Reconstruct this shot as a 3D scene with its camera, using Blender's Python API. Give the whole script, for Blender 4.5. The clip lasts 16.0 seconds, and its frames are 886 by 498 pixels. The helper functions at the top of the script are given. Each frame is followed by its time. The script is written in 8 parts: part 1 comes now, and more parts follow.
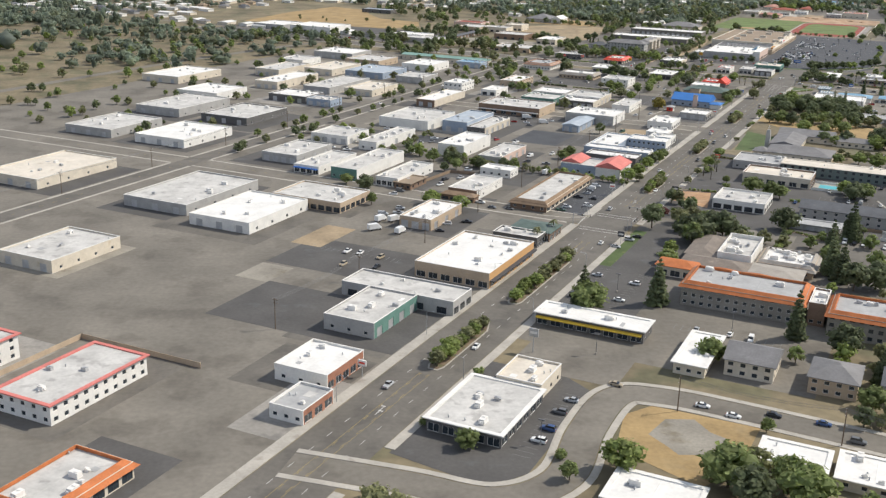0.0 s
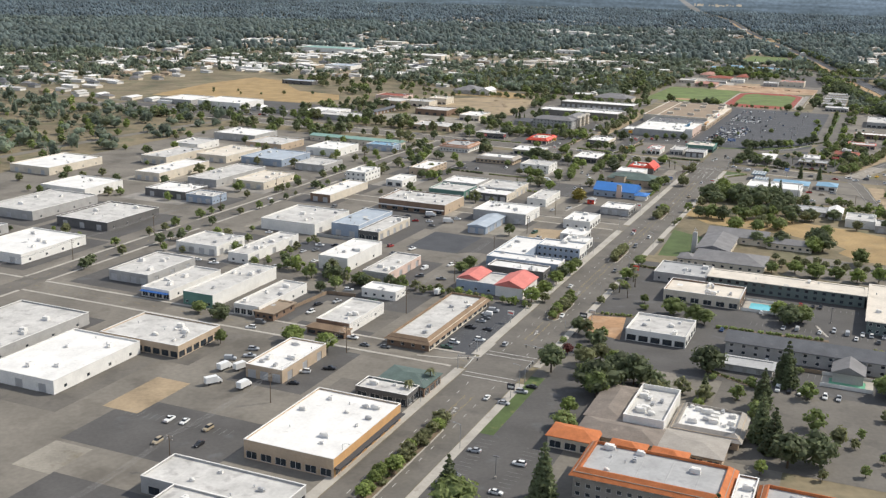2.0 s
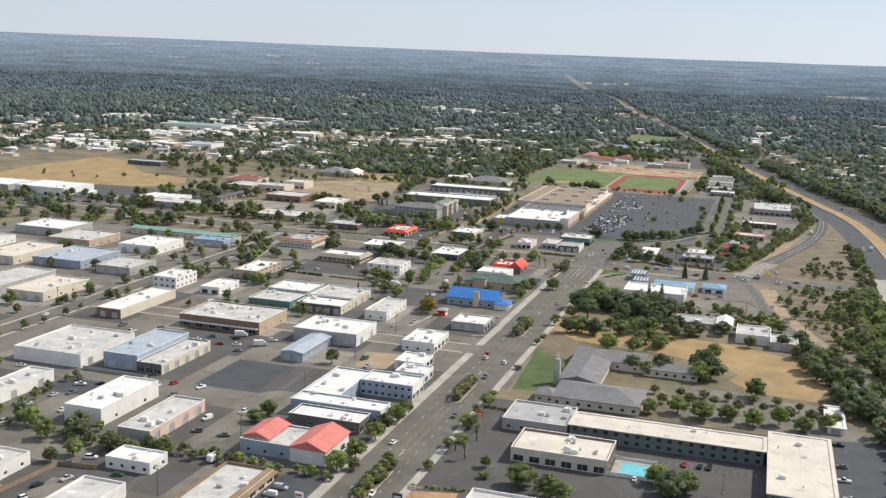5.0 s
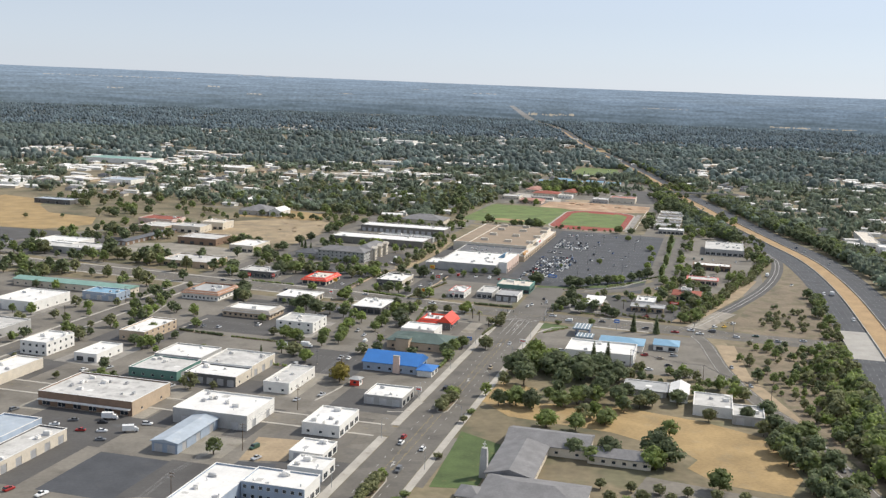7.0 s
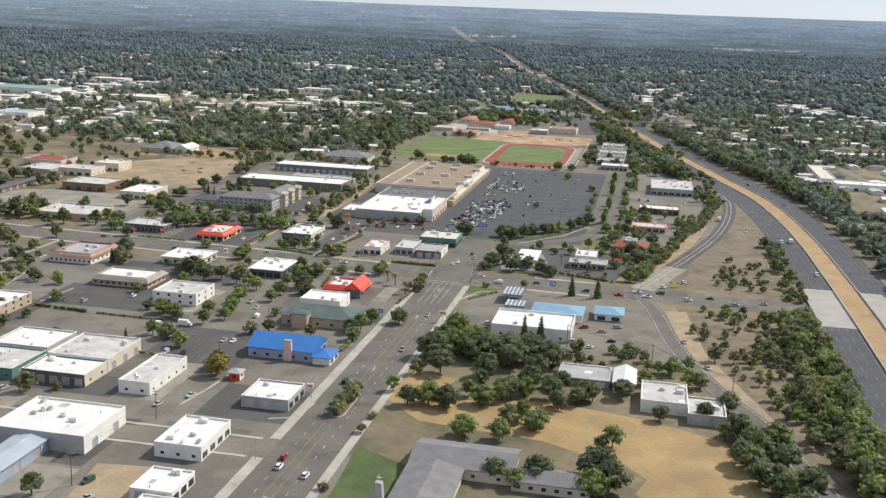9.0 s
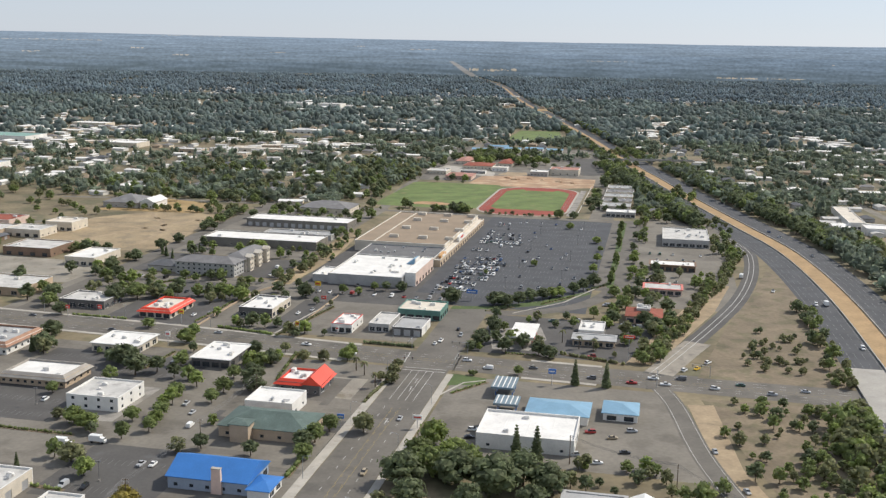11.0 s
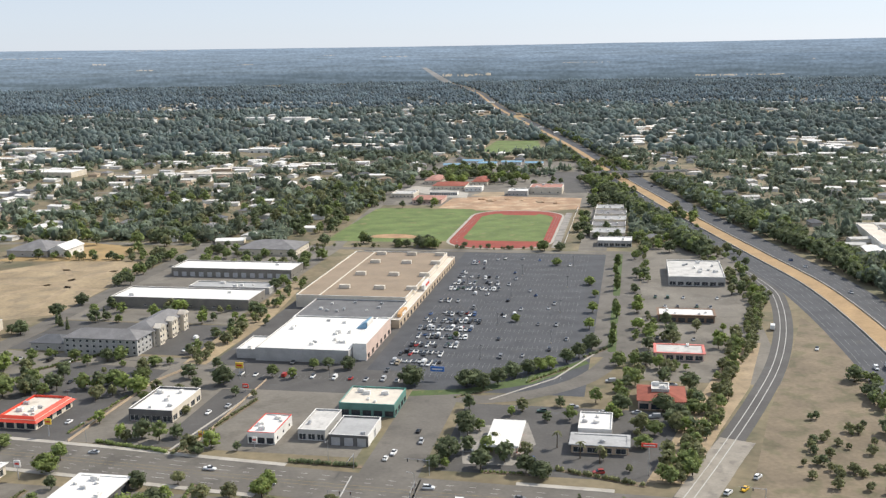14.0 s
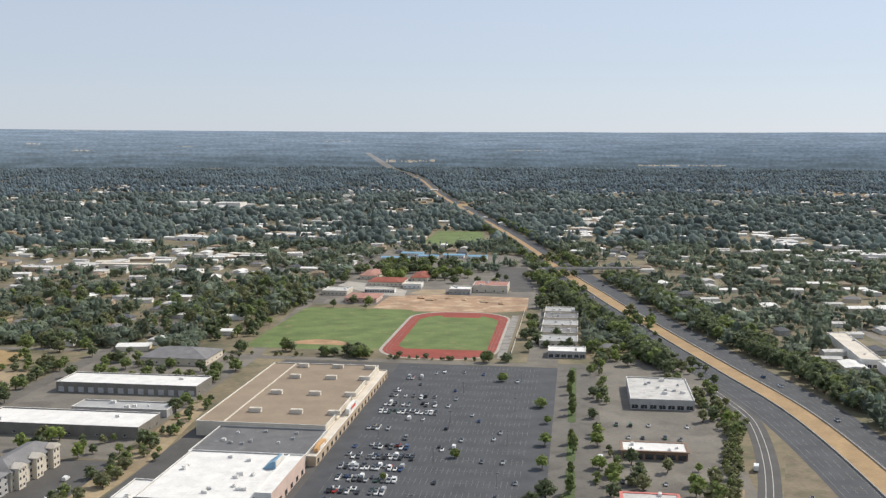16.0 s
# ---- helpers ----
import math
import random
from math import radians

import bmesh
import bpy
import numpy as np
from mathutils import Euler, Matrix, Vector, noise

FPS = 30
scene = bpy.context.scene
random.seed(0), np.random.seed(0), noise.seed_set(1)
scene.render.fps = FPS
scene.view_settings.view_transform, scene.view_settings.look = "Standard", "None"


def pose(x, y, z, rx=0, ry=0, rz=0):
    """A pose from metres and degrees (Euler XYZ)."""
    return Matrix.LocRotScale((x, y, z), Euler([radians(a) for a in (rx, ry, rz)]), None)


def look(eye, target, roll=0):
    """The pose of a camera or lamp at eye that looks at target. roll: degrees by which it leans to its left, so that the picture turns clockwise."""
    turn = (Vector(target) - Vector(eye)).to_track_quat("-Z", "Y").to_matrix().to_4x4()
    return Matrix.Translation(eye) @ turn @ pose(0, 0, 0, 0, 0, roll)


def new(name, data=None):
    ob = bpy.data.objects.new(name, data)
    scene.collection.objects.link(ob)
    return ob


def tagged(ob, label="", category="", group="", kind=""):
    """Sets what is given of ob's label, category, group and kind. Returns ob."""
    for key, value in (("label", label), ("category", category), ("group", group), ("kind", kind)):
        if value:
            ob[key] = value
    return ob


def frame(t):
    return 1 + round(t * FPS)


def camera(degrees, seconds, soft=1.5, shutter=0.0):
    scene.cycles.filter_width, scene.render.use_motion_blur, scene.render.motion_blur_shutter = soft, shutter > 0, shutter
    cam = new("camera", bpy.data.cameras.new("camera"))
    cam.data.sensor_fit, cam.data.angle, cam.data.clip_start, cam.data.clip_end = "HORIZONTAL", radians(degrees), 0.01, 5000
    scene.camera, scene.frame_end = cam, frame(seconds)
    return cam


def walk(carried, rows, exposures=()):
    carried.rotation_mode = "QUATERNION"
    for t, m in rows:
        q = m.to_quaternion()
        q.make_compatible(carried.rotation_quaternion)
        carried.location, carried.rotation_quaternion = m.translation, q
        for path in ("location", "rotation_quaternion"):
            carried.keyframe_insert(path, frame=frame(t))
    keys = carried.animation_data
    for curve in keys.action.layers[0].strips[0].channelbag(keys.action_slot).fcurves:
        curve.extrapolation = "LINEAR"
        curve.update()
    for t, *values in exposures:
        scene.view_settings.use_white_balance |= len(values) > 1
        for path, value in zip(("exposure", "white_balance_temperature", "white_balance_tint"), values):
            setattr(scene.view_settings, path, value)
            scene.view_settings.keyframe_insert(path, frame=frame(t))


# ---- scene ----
cam = camera(46.4, 16.0, soft=1.35)
PATH = [
    (0, (14.06, 36.90, 109.73), (13.198, 132.074, 79.041), 1.39),
    (0.5, (22.75, 53.37, 114.28), (21.152, 149.430, 86.538), 1.71),
    (1, (29.80, 70.87, 117.64), (28.826, 167.865, 93.323), 1.63),
    (1.5, (35.88, 88.93, 119.73), (36.932, 185.950, 95.529), 1.53),
    (2, (42.86, 106.77, 119.45), (46.365, 203.408, 93.961), 1.40),
    (2.5, (50.37, 124.39, 118.62), (56.258, 220.760, 92.593), 1.42),
    (3, (57.47, 140.21, 118.66), (65.879, 236.558, 93.225), 1.56),
    (3.5, (65.02, 155.86, 118.86), (75.887, 252.355, 94.968), 1.81),
    (4, (71.57, 172.15, 118.66), (83.622, 268.940, 96.600), 2.00),
    (4.2, (73.82, 178.49, 118.69), (85.847, 275.452, 97.383), 2.31),
    (6.3, (93.93, 238.59, 116.39), (109.420, 336.227, 101.335), 1.81),
    (6.5, (96.26, 245.88, 116.75), (112.573, 343.409, 101.839), 2.22),
    (7, (104.24, 263.25, 118.07), (122.128, 360.452, 102.814), 2.14),
    (7.5, (111.87, 280.80, 119.12), (131.455, 377.308, 101.702), 2.03),
    (8, (118.30, 298.86, 119.41), (139.594, 394.461, 99.255), 2.21),
    (8.5, (125.72, 316.52, 119.94), (148.226, 411.409, 97.823), 2.25),
    (8.7, (128.62, 323.61, 120.14), (151.506, 418.356, 97.782), 2.23),
    (10.8, (158.14, 398.50, 121.99), (180.997, 493.781, 102.038), 1.27),
    (11, (160.96, 405.62, 122.24), (183.577, 501.099, 102.957), 0.98),
    (11.5, (167.24, 423.72, 122.59), (189.087, 519.730, 105.122), 0.62),
    (12, (173.52, 441.83, 122.86), (194.855, 538.344, 107.720), 0.42),
    (12.5, (179.96, 459.88, 123.09), (201.680, 556.438, 108.806), 0.07),
    (13, (186.10, 478.03, 123.27), (208.428, 574.215, 107.463), -0.48),
    (13.5, (192.23, 496.19, 123.43), (215.399, 591.802, 105.525), -0.88),
    (14, (197.90, 514.49, 123.28), (222.226, 609.650, 104.495), -1.00),
    (14.5, (203.94, 532.24, 123.06), (229.600, 627.277, 105.435), -0.76),
    (15, (210.07, 548.53, 123.56), (237.096, 643.563, 108.094), -0.45),
    (15.5, (216.38, 565.76, 124.15), (244.854, 660.713, 110.994), -0.25),
    (16, (221.60, 582.12, 124.43), (251.573, 676.916, 113.647), 0.14),
]
STOPS = [(0, 0.2), (4, 0.2), (8, 0.24), (11, 0.14), (12.5, 0.12), (13.5, 0.26), (14, 0.36), (14.5, 0.38), (15.5, 0.3), (16, 0.1)]
walk(cam, [(t, look(eye, target, roll)) for t, eye, target, roll in PATH], STOPS)

# ---- light ----
SUN_AZ, SUN_EL = 72.0, 44.0
world = bpy.data.worlds.new("sky")
world.use_nodes = True
scene.world = world
sky = world.node_tree.nodes.new("ShaderNodeTexSky")
sky.sky_type = "NISHITA"
sky.sun_disc = False
sky.sun_elevation, sky.sun_rotation = radians(SUN_EL), radians(SUN_AZ)
sky.altitude, sky.air_density, sky.dust_density, sky.ozone_density = 0, 1.0, 0.2, 2.0
back = world.node_tree.nodes["Background"]
back.inputs["Strength"].default_value = 0.097
soft_sky = world.node_tree.nodes.new("ShaderNodeHueSaturation")
soft_sky.inputs["Saturation"].default_value = 0.5
cool_sky = world.node_tree.nodes.new("ShaderNodeMix")
cool_sky.data_type, cool_sky.blend_type = "RGBA", "MULTIPLY"
cool_sky.inputs[0].default_value = 1.0
cool_sky.inputs[7].default_value = (0.93, 1.0, 1.13, 1)
world.node_tree.links.new(sky.outputs[0], soft_sky.inputs["Color"])
world.node_tree.links.new(soft_sky.outputs[0], cool_sky.inputs[6])
hazy_sky = world.node_tree.nodes.new("ShaderNodeMix")
hazy_sky.data_type = "RGBA"
hazy_sky.inputs[0].default_value = 0.55
hazy_sky.inputs[7].default_value = (5.3, 5.9, 7.0, 1)
world.node_tree.links.new(cool_sky.outputs[2], hazy_sky.inputs[6])
world.node_tree.links.new(hazy_sky.outputs[2], back.inputs["Color"])
sun = bpy.data.lights.new("sun", "SUN")
sun.energy, sun.angle, sun.color = 3.75, radians(0.55), (1.0, 0.93, 0.82)
az, el = radians(SUN_AZ), radians(SUN_EL)
sun_ob = new("sun", sun)
sun_ob.matrix_world = look((0, 0, 0), (-math.sin(az) * math.cos(el), -math.cos(az) * math.cos(el), -math.sin(el)))

# ---- the street grid: u across the main street, v along it ----
GRID, SCALE = -25.0, 0.76
TOWN = pose(0, 0, 0, 0, 0, GRID) @ Matrix.Scale(SCALE, 4)


def at(u, v, z=0.0, rot=0.0):
    return TOWN @ pose(u, v, z, 0, 0, rot)


# ---- materials ----
MATS = {}


def material(name, colour, rough=0.85, vary=0.25, size=6.0, fine=0.6, bump=0.15, metal=0.0, stain=None, stain_at=0.62, island=0.0, each=0.0, spec=0.4):
    m = bpy.data.materials.new(name)
    m.use_nodes = True
    n, l = m.node_tree.nodes, m.node_tree.links
    p = n["Principled BSDF"]
    p.inputs["Roughness"].default_value, p.inputs["Metallic"].default_value = rough, metal
    p.inputs["Specular IOR Level"].default_value = spec
    geo = n.new("ShaderNodeNewGeometry")

    def noise_at(scale, detail=4.0):
        t = n.new("ShaderNodeTexNoise")
        t.inputs["Scale"].default_value, t.inputs["Detail"].default_value = scale, detail
        l.new(geo.outputs["Position"], t.inputs["Vector"])
        return t.outputs["Fac"]

    def scaled(value, low, high):
        r = n.new("ShaderNodeMapRange")
        r.inputs["From Min"].default_value, r.inputs["From Max"].default_value = 0.3, 0.7
        r.inputs["To Min"].default_value, r.inputs["To Max"].default_value = low, high
        l.new(value, r.inputs["Value"])
        return r.outputs["Result"]

    def times(a, b):
        q = n.new("ShaderNodeMath")
        q.operation = "MULTIPLY"
        l.new(a, q.inputs[0])
        l.new(b, q.inputs[1])
        return q.outputs[0]

    big, small = noise_at(1.0 / size), noise_at(1.0 / fine, 3.0)
    value = times(scaled(big, 1 - vary, 1 + vary * 0.6), scaled(small, 1 - vary * 0.5, 1 + vary * 0.35))
    if island:
        r = n.new("ShaderNodeMapRange")
        r.inputs["To Min"].default_value, r.inputs["To Max"].default_value = 1 - island, 1 + island
        l.new(geo.outputs["Random Per Island"], r.inputs["Value"])
        value = times(value, r.outputs["Result"])
    if each:
        info = n.new("ShaderNodeObjectInfo")
        r = n.new("ShaderNodeMapRange")
        r.inputs["To Min"].default_value, r.inputs["To Max"].default_value = 1 - each, 1 + each
        l.new(info.outputs["Random"], r.inputs["Value"])
        value = times(value, r.outputs["Result"])
    hue = n.new("ShaderNodeHueSaturation")
    hue.inputs["Color"].default_value = (*colour, 1)
    l.new(value, hue.inputs["Value"])
    if stain:
        mix = n.new("ShaderNodeMix")
        mix.data_type = "RGBA"
        mix.inputs[7].default_value = (*stain, 1)
        s = n.new("ShaderNodeMapRange")
        s.inputs["From Min"].default_value, s.inputs["From Max"].default_value = stain_at, stain_at + 0.1
        s.inputs["To Max"].default_value = 0.8
        l.new(noise_at(1.6 / size, 6.0), s.inputs["Value"])
        l.new(s.outputs["Result"], mix.inputs[0])
        mix.inputs[6].default_value = (*colour, 1)
        l.new(mix.outputs[2], hue.inputs["Color"])
    l.new(hue.outputs["Color"], p.inputs["Base Color"])
    if bump:
        b = n.new("ShaderNodeBump")
        b.inputs["Strength"].default_value, b.inputs["Distance"].default_value = bump, 0.05
        l.new(small, b.inputs["Height"])
        l.new(b.outputs["Normal"], p.inputs["Normal"])
    MATS[name] = m
    return m


def leafy(name, colour, light=0.35, **more):
    """Foliage: part of the light passes through the leaves."""
    m = material(name, colour, rough=0.75, bump=0, **more)
    n, l = m.node_tree.nodes, m.node_tree.links
    p = n["Principled BSDF"]
    thin = n.new("ShaderNodeBsdfTranslucent")
    mix = n.new("ShaderNodeMixShader")
    mix.inputs[0].default_value = light
    l.new(p.inputs["Base Color"].links[0].from_socket, thin.inputs["Color"])
    l.new(p.outputs[0], mix.inputs[1])
    l.new(thin.outputs[0], mix.inputs[2])
    l.new(mix.outputs[0], n["Material Output"].inputs["Surface"])


def glass(name, colour):
    m = material(name, colour, 0.08, 0.25, 3.0, 1.0, 0.0, 0.0, spec=0.8)
    return m


# ground and paving
material("earth", (0.21, 0.172, 0.105), vary=0.35, size=35, fine=3, stain=(0.13, 0.125, 0.07), stain_at=0.5)
material("asphalt_old", (0.195, 0.177, 0.148), vary=0.24, size=22, fine=1.5, stain=(0.145, 0.13, 0.108), stain_at=0.52)
material("asphalt_road", (0.15, 0.137, 0.118), vary=0.2, size=14, fine=1.2, stain=(0.115, 0.106, 0.092), stain_at=0.54)
material("asphalt_dark", (0.096, 0.091, 0.086), vary=0.2, size=12, fine=1.0, stain=(0.12, 0.12, 0.12), stain_at=0.6)
material("asphalt_fresh", (0.074, 0.077, 0.084), vary=0.22, size=10, fine=1.0, stain=(0.085, 0.085, 0.085), stain_at=0.6)
material("gravel", (0.29, 0.265, 0.22), vary=0.25, size=12, fine=0.8, stain=(0.2, 0.17, 0.12), stain_at=0.58)
material("concrete", (0.42, 0.39, 0.34), vary=0.18, size=7, fine=0.8, stain=(0.3, 0.27, 0.23), stain_at=0.6)
material("bridge_concrete", (0.38, 0.36, 0.325), vary=0.15, size=9, fine=0.8, stain=(0.33, 0.32, 0.3))
material("dry_grass", (0.36, 0.25, 0.115), vary=0.25, size=14, fine=1.2, stain=(0.34, 0.25, 0.13), stain_at=0.55)
material("dry_field", (0.35, 0.27, 0.165), vary=0.3, size=22, fine=2, stain=(0.27, 0.215, 0.14), stain_at=0.5)
material("bare_dirt", (0.4, 0.24, 0.13), vary=0.25, size=12, fine=1.5, stain=(0.48, 0.32, 0.2), stain_at=0.55)
material("graded_dirt", (0.4, 0.26, 0.16), vary=0.3, size=18, fine=2, stain=(0.52, 0.39, 0.26), stain_at=0.5)
material("median_dirt", (0.38, 0.255, 0.13), vary=0.2, size=12, fine=1.5, stain=(0.38, 0.25, 0.12))
material("soil_bark", (0.2, 0.15, 0.1), vary=0.3, size=4, fine=0.5, stain=(0.12, 0.13, 0.06), stain_at=0.52)
material("lawn", (0.082, 0.118, 0.038), vary=0.28, size=9, fine=0.9, stain=(0.2, 0.19, 0.07), stain_at=0.62)
material("sport_turf", (0.135, 0.185, 0.055), vary=0.3, size=16, fine=1.2, stain=(0.26, 0.22, 0.1), stain_at=0.6)
material("track_red", (0.29, 0.062, 0.042), vary=0.16, size=10, fine=1.2, stain=(0.34, 0.12, 0.085), stain_at=0.6)
material("paint_white", (0.52, 0.51, 0.48), vary=0.2, size=3, fine=0.4)
material("paint_faded", (0.23, 0.23, 0.225), vary=0.25, size=3, fine=0.4)
material("paint_yellow", (0.34, 0.26, 0.11), vary=0.2, size=3, fine=0.4)
material("pool_water", (0.16, 0.55, 0.62), rough=0.06, vary=0.08, size=3, fine=0.7)
material("pool_green", (0.2, 0.5, 0.33), rough=0.06, vary=0.08, size=3, fine=0.7)
material("yard_concrete", (0.3, 0.28, 0.25), vary=0.22, size=11, fine=1.0, stain=(0.2, 0.188, 0.17), stain_at=0.5)
material("ramp_concrete", (0.3, 0.27, 0.225), vary=0.2, size=8, fine=0.8, stain=(0.2, 0.18, 0.155), stain_at=0.55)
material("tan_soil", (0.36, 0.275, 0.175), vary=0.25, size=10, fine=1.2, stain=(0.28, 0.22, 0.14), stain_at=0.55)
material("scrub", (0.205, 0.162, 0.108), vary=0.3, size=14, fine=1.5, stain=(0.14, 0.125, 0.07), stain_at=0.5)
# roofs
material("roof_dark", (0.15, 0.15, 0.152), vary=0.18, size=7, fine=0.9, stain=(0.21, 0.21, 0.21), stain_at=0.58)
material("roof_tile_brown", (0.36, 0.21, 0.14), vary=0.2, size=3, fine=0.4, stain=(0.42, 0.27, 0.19))
material("roof_hip_tan", (0.36, 0.33, 0.29), vary=0.16, size=4, fine=0.5)
material("roof_hall_brown", (0.225, 0.19, 0.16), vary=0.2, size=4, fine=0.5, stain=(0.29, 0.245, 0.205))
material("roof_white", (0.75, 0.735, 0.7), vary=0.12, size=6, fine=0.9, stain=(0.6, 0.58, 0.54), stain_at=0.63)
material("roof_light", (0.55, 0.535, 0.505), vary=0.18, size=6, fine=0.9, stain=(0.38, 0.365, 0.345), stain_at=0.55)
material("roof_grey", (0.4, 0.4, 0.395), vary=0.16, size=6, fine=0.9, stain=(0.3, 0.3, 0.3), stain_at=0.6)
material("roof_blue_grey", (0.4, 0.45, 0.5), rough=0.6, vary=0.12, size=5, fine=0.8, stain=(0.5, 0.52, 0.53), stain_at=0.6)
material("roof_tan", (0.29, 0.225, 0.16), vary=0.14, size=10, fine=1.0, stain=(0.28, 0.225, 0.165), stain_at=0.6)
material("roof_cream", (0.66, 0.6, 0.51), vary=0.12, size=7, fine=0.9, stain=(0.52, 0.45, 0.36), stain_at=0.6)
material("roof_brown", (0.26, 0.18, 0.115), vary=0.2, size=4, fine=0.5, stain=(0.33, 0.21, 0.12))
material("roof_green", (0.105, 0.145, 0.13), vary=0.2, size=4, fine=0.5, stain=(0.15, 0.19, 0.175))
material("roof_slate_blue", (0.17, 0.23, 0.27), rough=0.6, vary=0.14, size=5, fine=0.6)
material("roof_teal", (0.22, 0.36, 0.31), rough=0.6, vary=0.14, size=5, fine=0.6)
material("roof_shingle", (0.12, 0.125, 0.135), vary=0.18, size=4, fine=0.5, stain=(0.16, 0.16, 0.17))
material("roof_shingle_light", (0.21, 0.205, 0.205), vary=0.18, size=4, fine=0.5, stain=(0.26, 0.25, 0.25))
material("roof_tile_orange", (0.52, 0.17, 0.06), vary=0.2, size=3, fine=0.4, stain=(0.42, 0.15, 0.07))
material("roof_faded_red", (0.4, 0.2, 0.155), vary=0.2, size=4, fine=0.5, stain=(0.46, 0.29, 0.24), stain_at=0.55)
material("roof_tile_red", (0.29, 0.085, 0.055), vary=0.2, size=3, fine=0.4, stain=(0.36, 0.12, 0.08))
material("roof_pink", (0.62, 0.2, 0.17), vary=0.14, size=4, fine=0.5, stain=(0.68, 0.28, 0.24))
material("roof_red", (0.72, 0.07, 0.035), rough=0.5, vary=0.1, size=4, fine=0.5)
material("roof_blue", (0.045, 0.185, 0.5), rough=0.45, vary=0.1, size=5, fine=0.5, stain=(0.05, 0.2, 0.56))
material("roof_sky_blue", (0.21, 0.37, 0.5), rough=0.5, vary=0.12, size=4, fine=0.5)
# walls
material("wall_white", (0.78, 0.76, 0.71), vary=0.1, size=4, fine=0.5, stain=(0.64, 0.61, 0.55), stain_at=0.64)
material("wall_cream", (0.66, 0.59, 0.48), vary=0.12, size=4, fine=0.5, stain=(0.58, 0.48, 0.34), stain_at=0.64)
material("wall_tan", (0.5, 0.39, 0.28), vary=0.12, size=4, fine=0.5, stain=(0.47, 0.34, 0.21), stain_at=0.64)
material("wall_orange", (0.62, 0.36, 0.16), vary=0.12, size=4, fine=0.5)
material("wall_brown", (0.24, 0.16, 0.11), vary=0.16, size=4, fine=0.5)
material("wall_brick", (0.36, 0.17, 0.11), vary=0.18, size=3, fine=0.4)
material("wall_grey", (0.42, 0.41, 0.39), vary=0.13, size=4, fine=0.5, stain=(0.34, 0.33, 0.31), stain_at=0.64)
material("wall_hotel", (0.3, 0.28, 0.245), vary=0.14, size=4, fine=0.5, stain=(0.25, 0.23, 0.2), stain_at=0.62)
material("wall_shed", (0.21, 0.195, 0.17), vary=0.16, size=4, fine=0.5, stain=(0.27, 0.25, 0.22), stain_at=0.6)
material("wall_dark", (0.14, 0.135, 0.13), vary=0.16, size=4, fine=0.5)
material("wall_blue_grey", (0.33, 0.39, 0.47), vary=0.12, size=4, fine=0.5)
material("wall_green", (0.13, 0.25, 0.21), vary=0.14, size=4, fine=0.5)
material("wall_slate", (0.16, 0.2, 0.19), vary=0.14, size=4, fine=0.5)
material("wall_pink", (0.66, 0.5, 0.42), vary=0.12, size=4, fine=0.5)
material("trim_white", (0.76, 0.74, 0.7), vary=0.1, size=3, fine=0.4)
material("trim_dark", (0.07, 0.07, 0.075), vary=0.15, size=3, fine=0.4)
material("trim_red", (0.66, 0.06, 0.035), rough=0.5, vary=0.1, size=3, fine=0.4)
material("trim_blue", (0.05, 0.17, 0.5), rough=0.5, vary=0.1, size=3, fine=0.4)
material("trim_teal", (0.1, 0.3, 0.25), rough=0.5, vary=0.1, size=3, fine=0.4)
material("trim_yellow", (0.75, 0.5, 0.06), rough=0.5, vary=0.1, size=3, fine=0.4)
material("metal_grey", (0.5, 0.5, 0.5), rough=0.45, vary=0.12, size=2, fine=0.3, metal=0.4)
material("metal_dark", (0.16, 0.16, 0.165), rough=0.5, vary=0.12, size=2, fine=0.3, metal=0.3)
material("galvanised", (0.44, 0.45, 0.46), rough=0.5, vary=0.12, size=2, fine=0.3, metal=0.6)
material("wood_pole", (0.16, 0.115, 0.08), vary=0.25, size=2, fine=0.3)
material("wood_fence", (0.3, 0.22, 0.15), vary=0.25, size=3, fine=0.4)
material("tyre", (0.025, 0.025, 0.026), vary=0.15, size=1, fine=0.2)
material("red_lamp", (0.45, 0.02, 0.015), rough=0.25, vary=0.05)
material("clear_lamp", (0.75, 0.75, 0.72), rough=0.2, vary=0.05)
glass("window_glass", (0.035, 0.045, 0.055))
glass("car_glass", (0.025, 0.03, 0.035))
# paint of vehicles
for colour, rgb in (("white", (0.78, 0.78, 0.76)), ("silver", (0.42, 0.43, 0.44)), ("black", (0.018, 0.018, 0.02)), ("grey", (0.14, 0.145, 0.15)),
                    ("red", (0.36, 0.025, 0.02)), ("blue", (0.035, 0.08, 0.2)), ("tan", (0.38, 0.31, 0.21)), ("green", (0.04, 0.09, 0.06)), ("yellow", (0.75, 0.45, 0.03))):
    material("car_" + colour, rgb, rough=0.28, vary=0.06, size=2, fine=0.4, bump=0, spec=0.6)
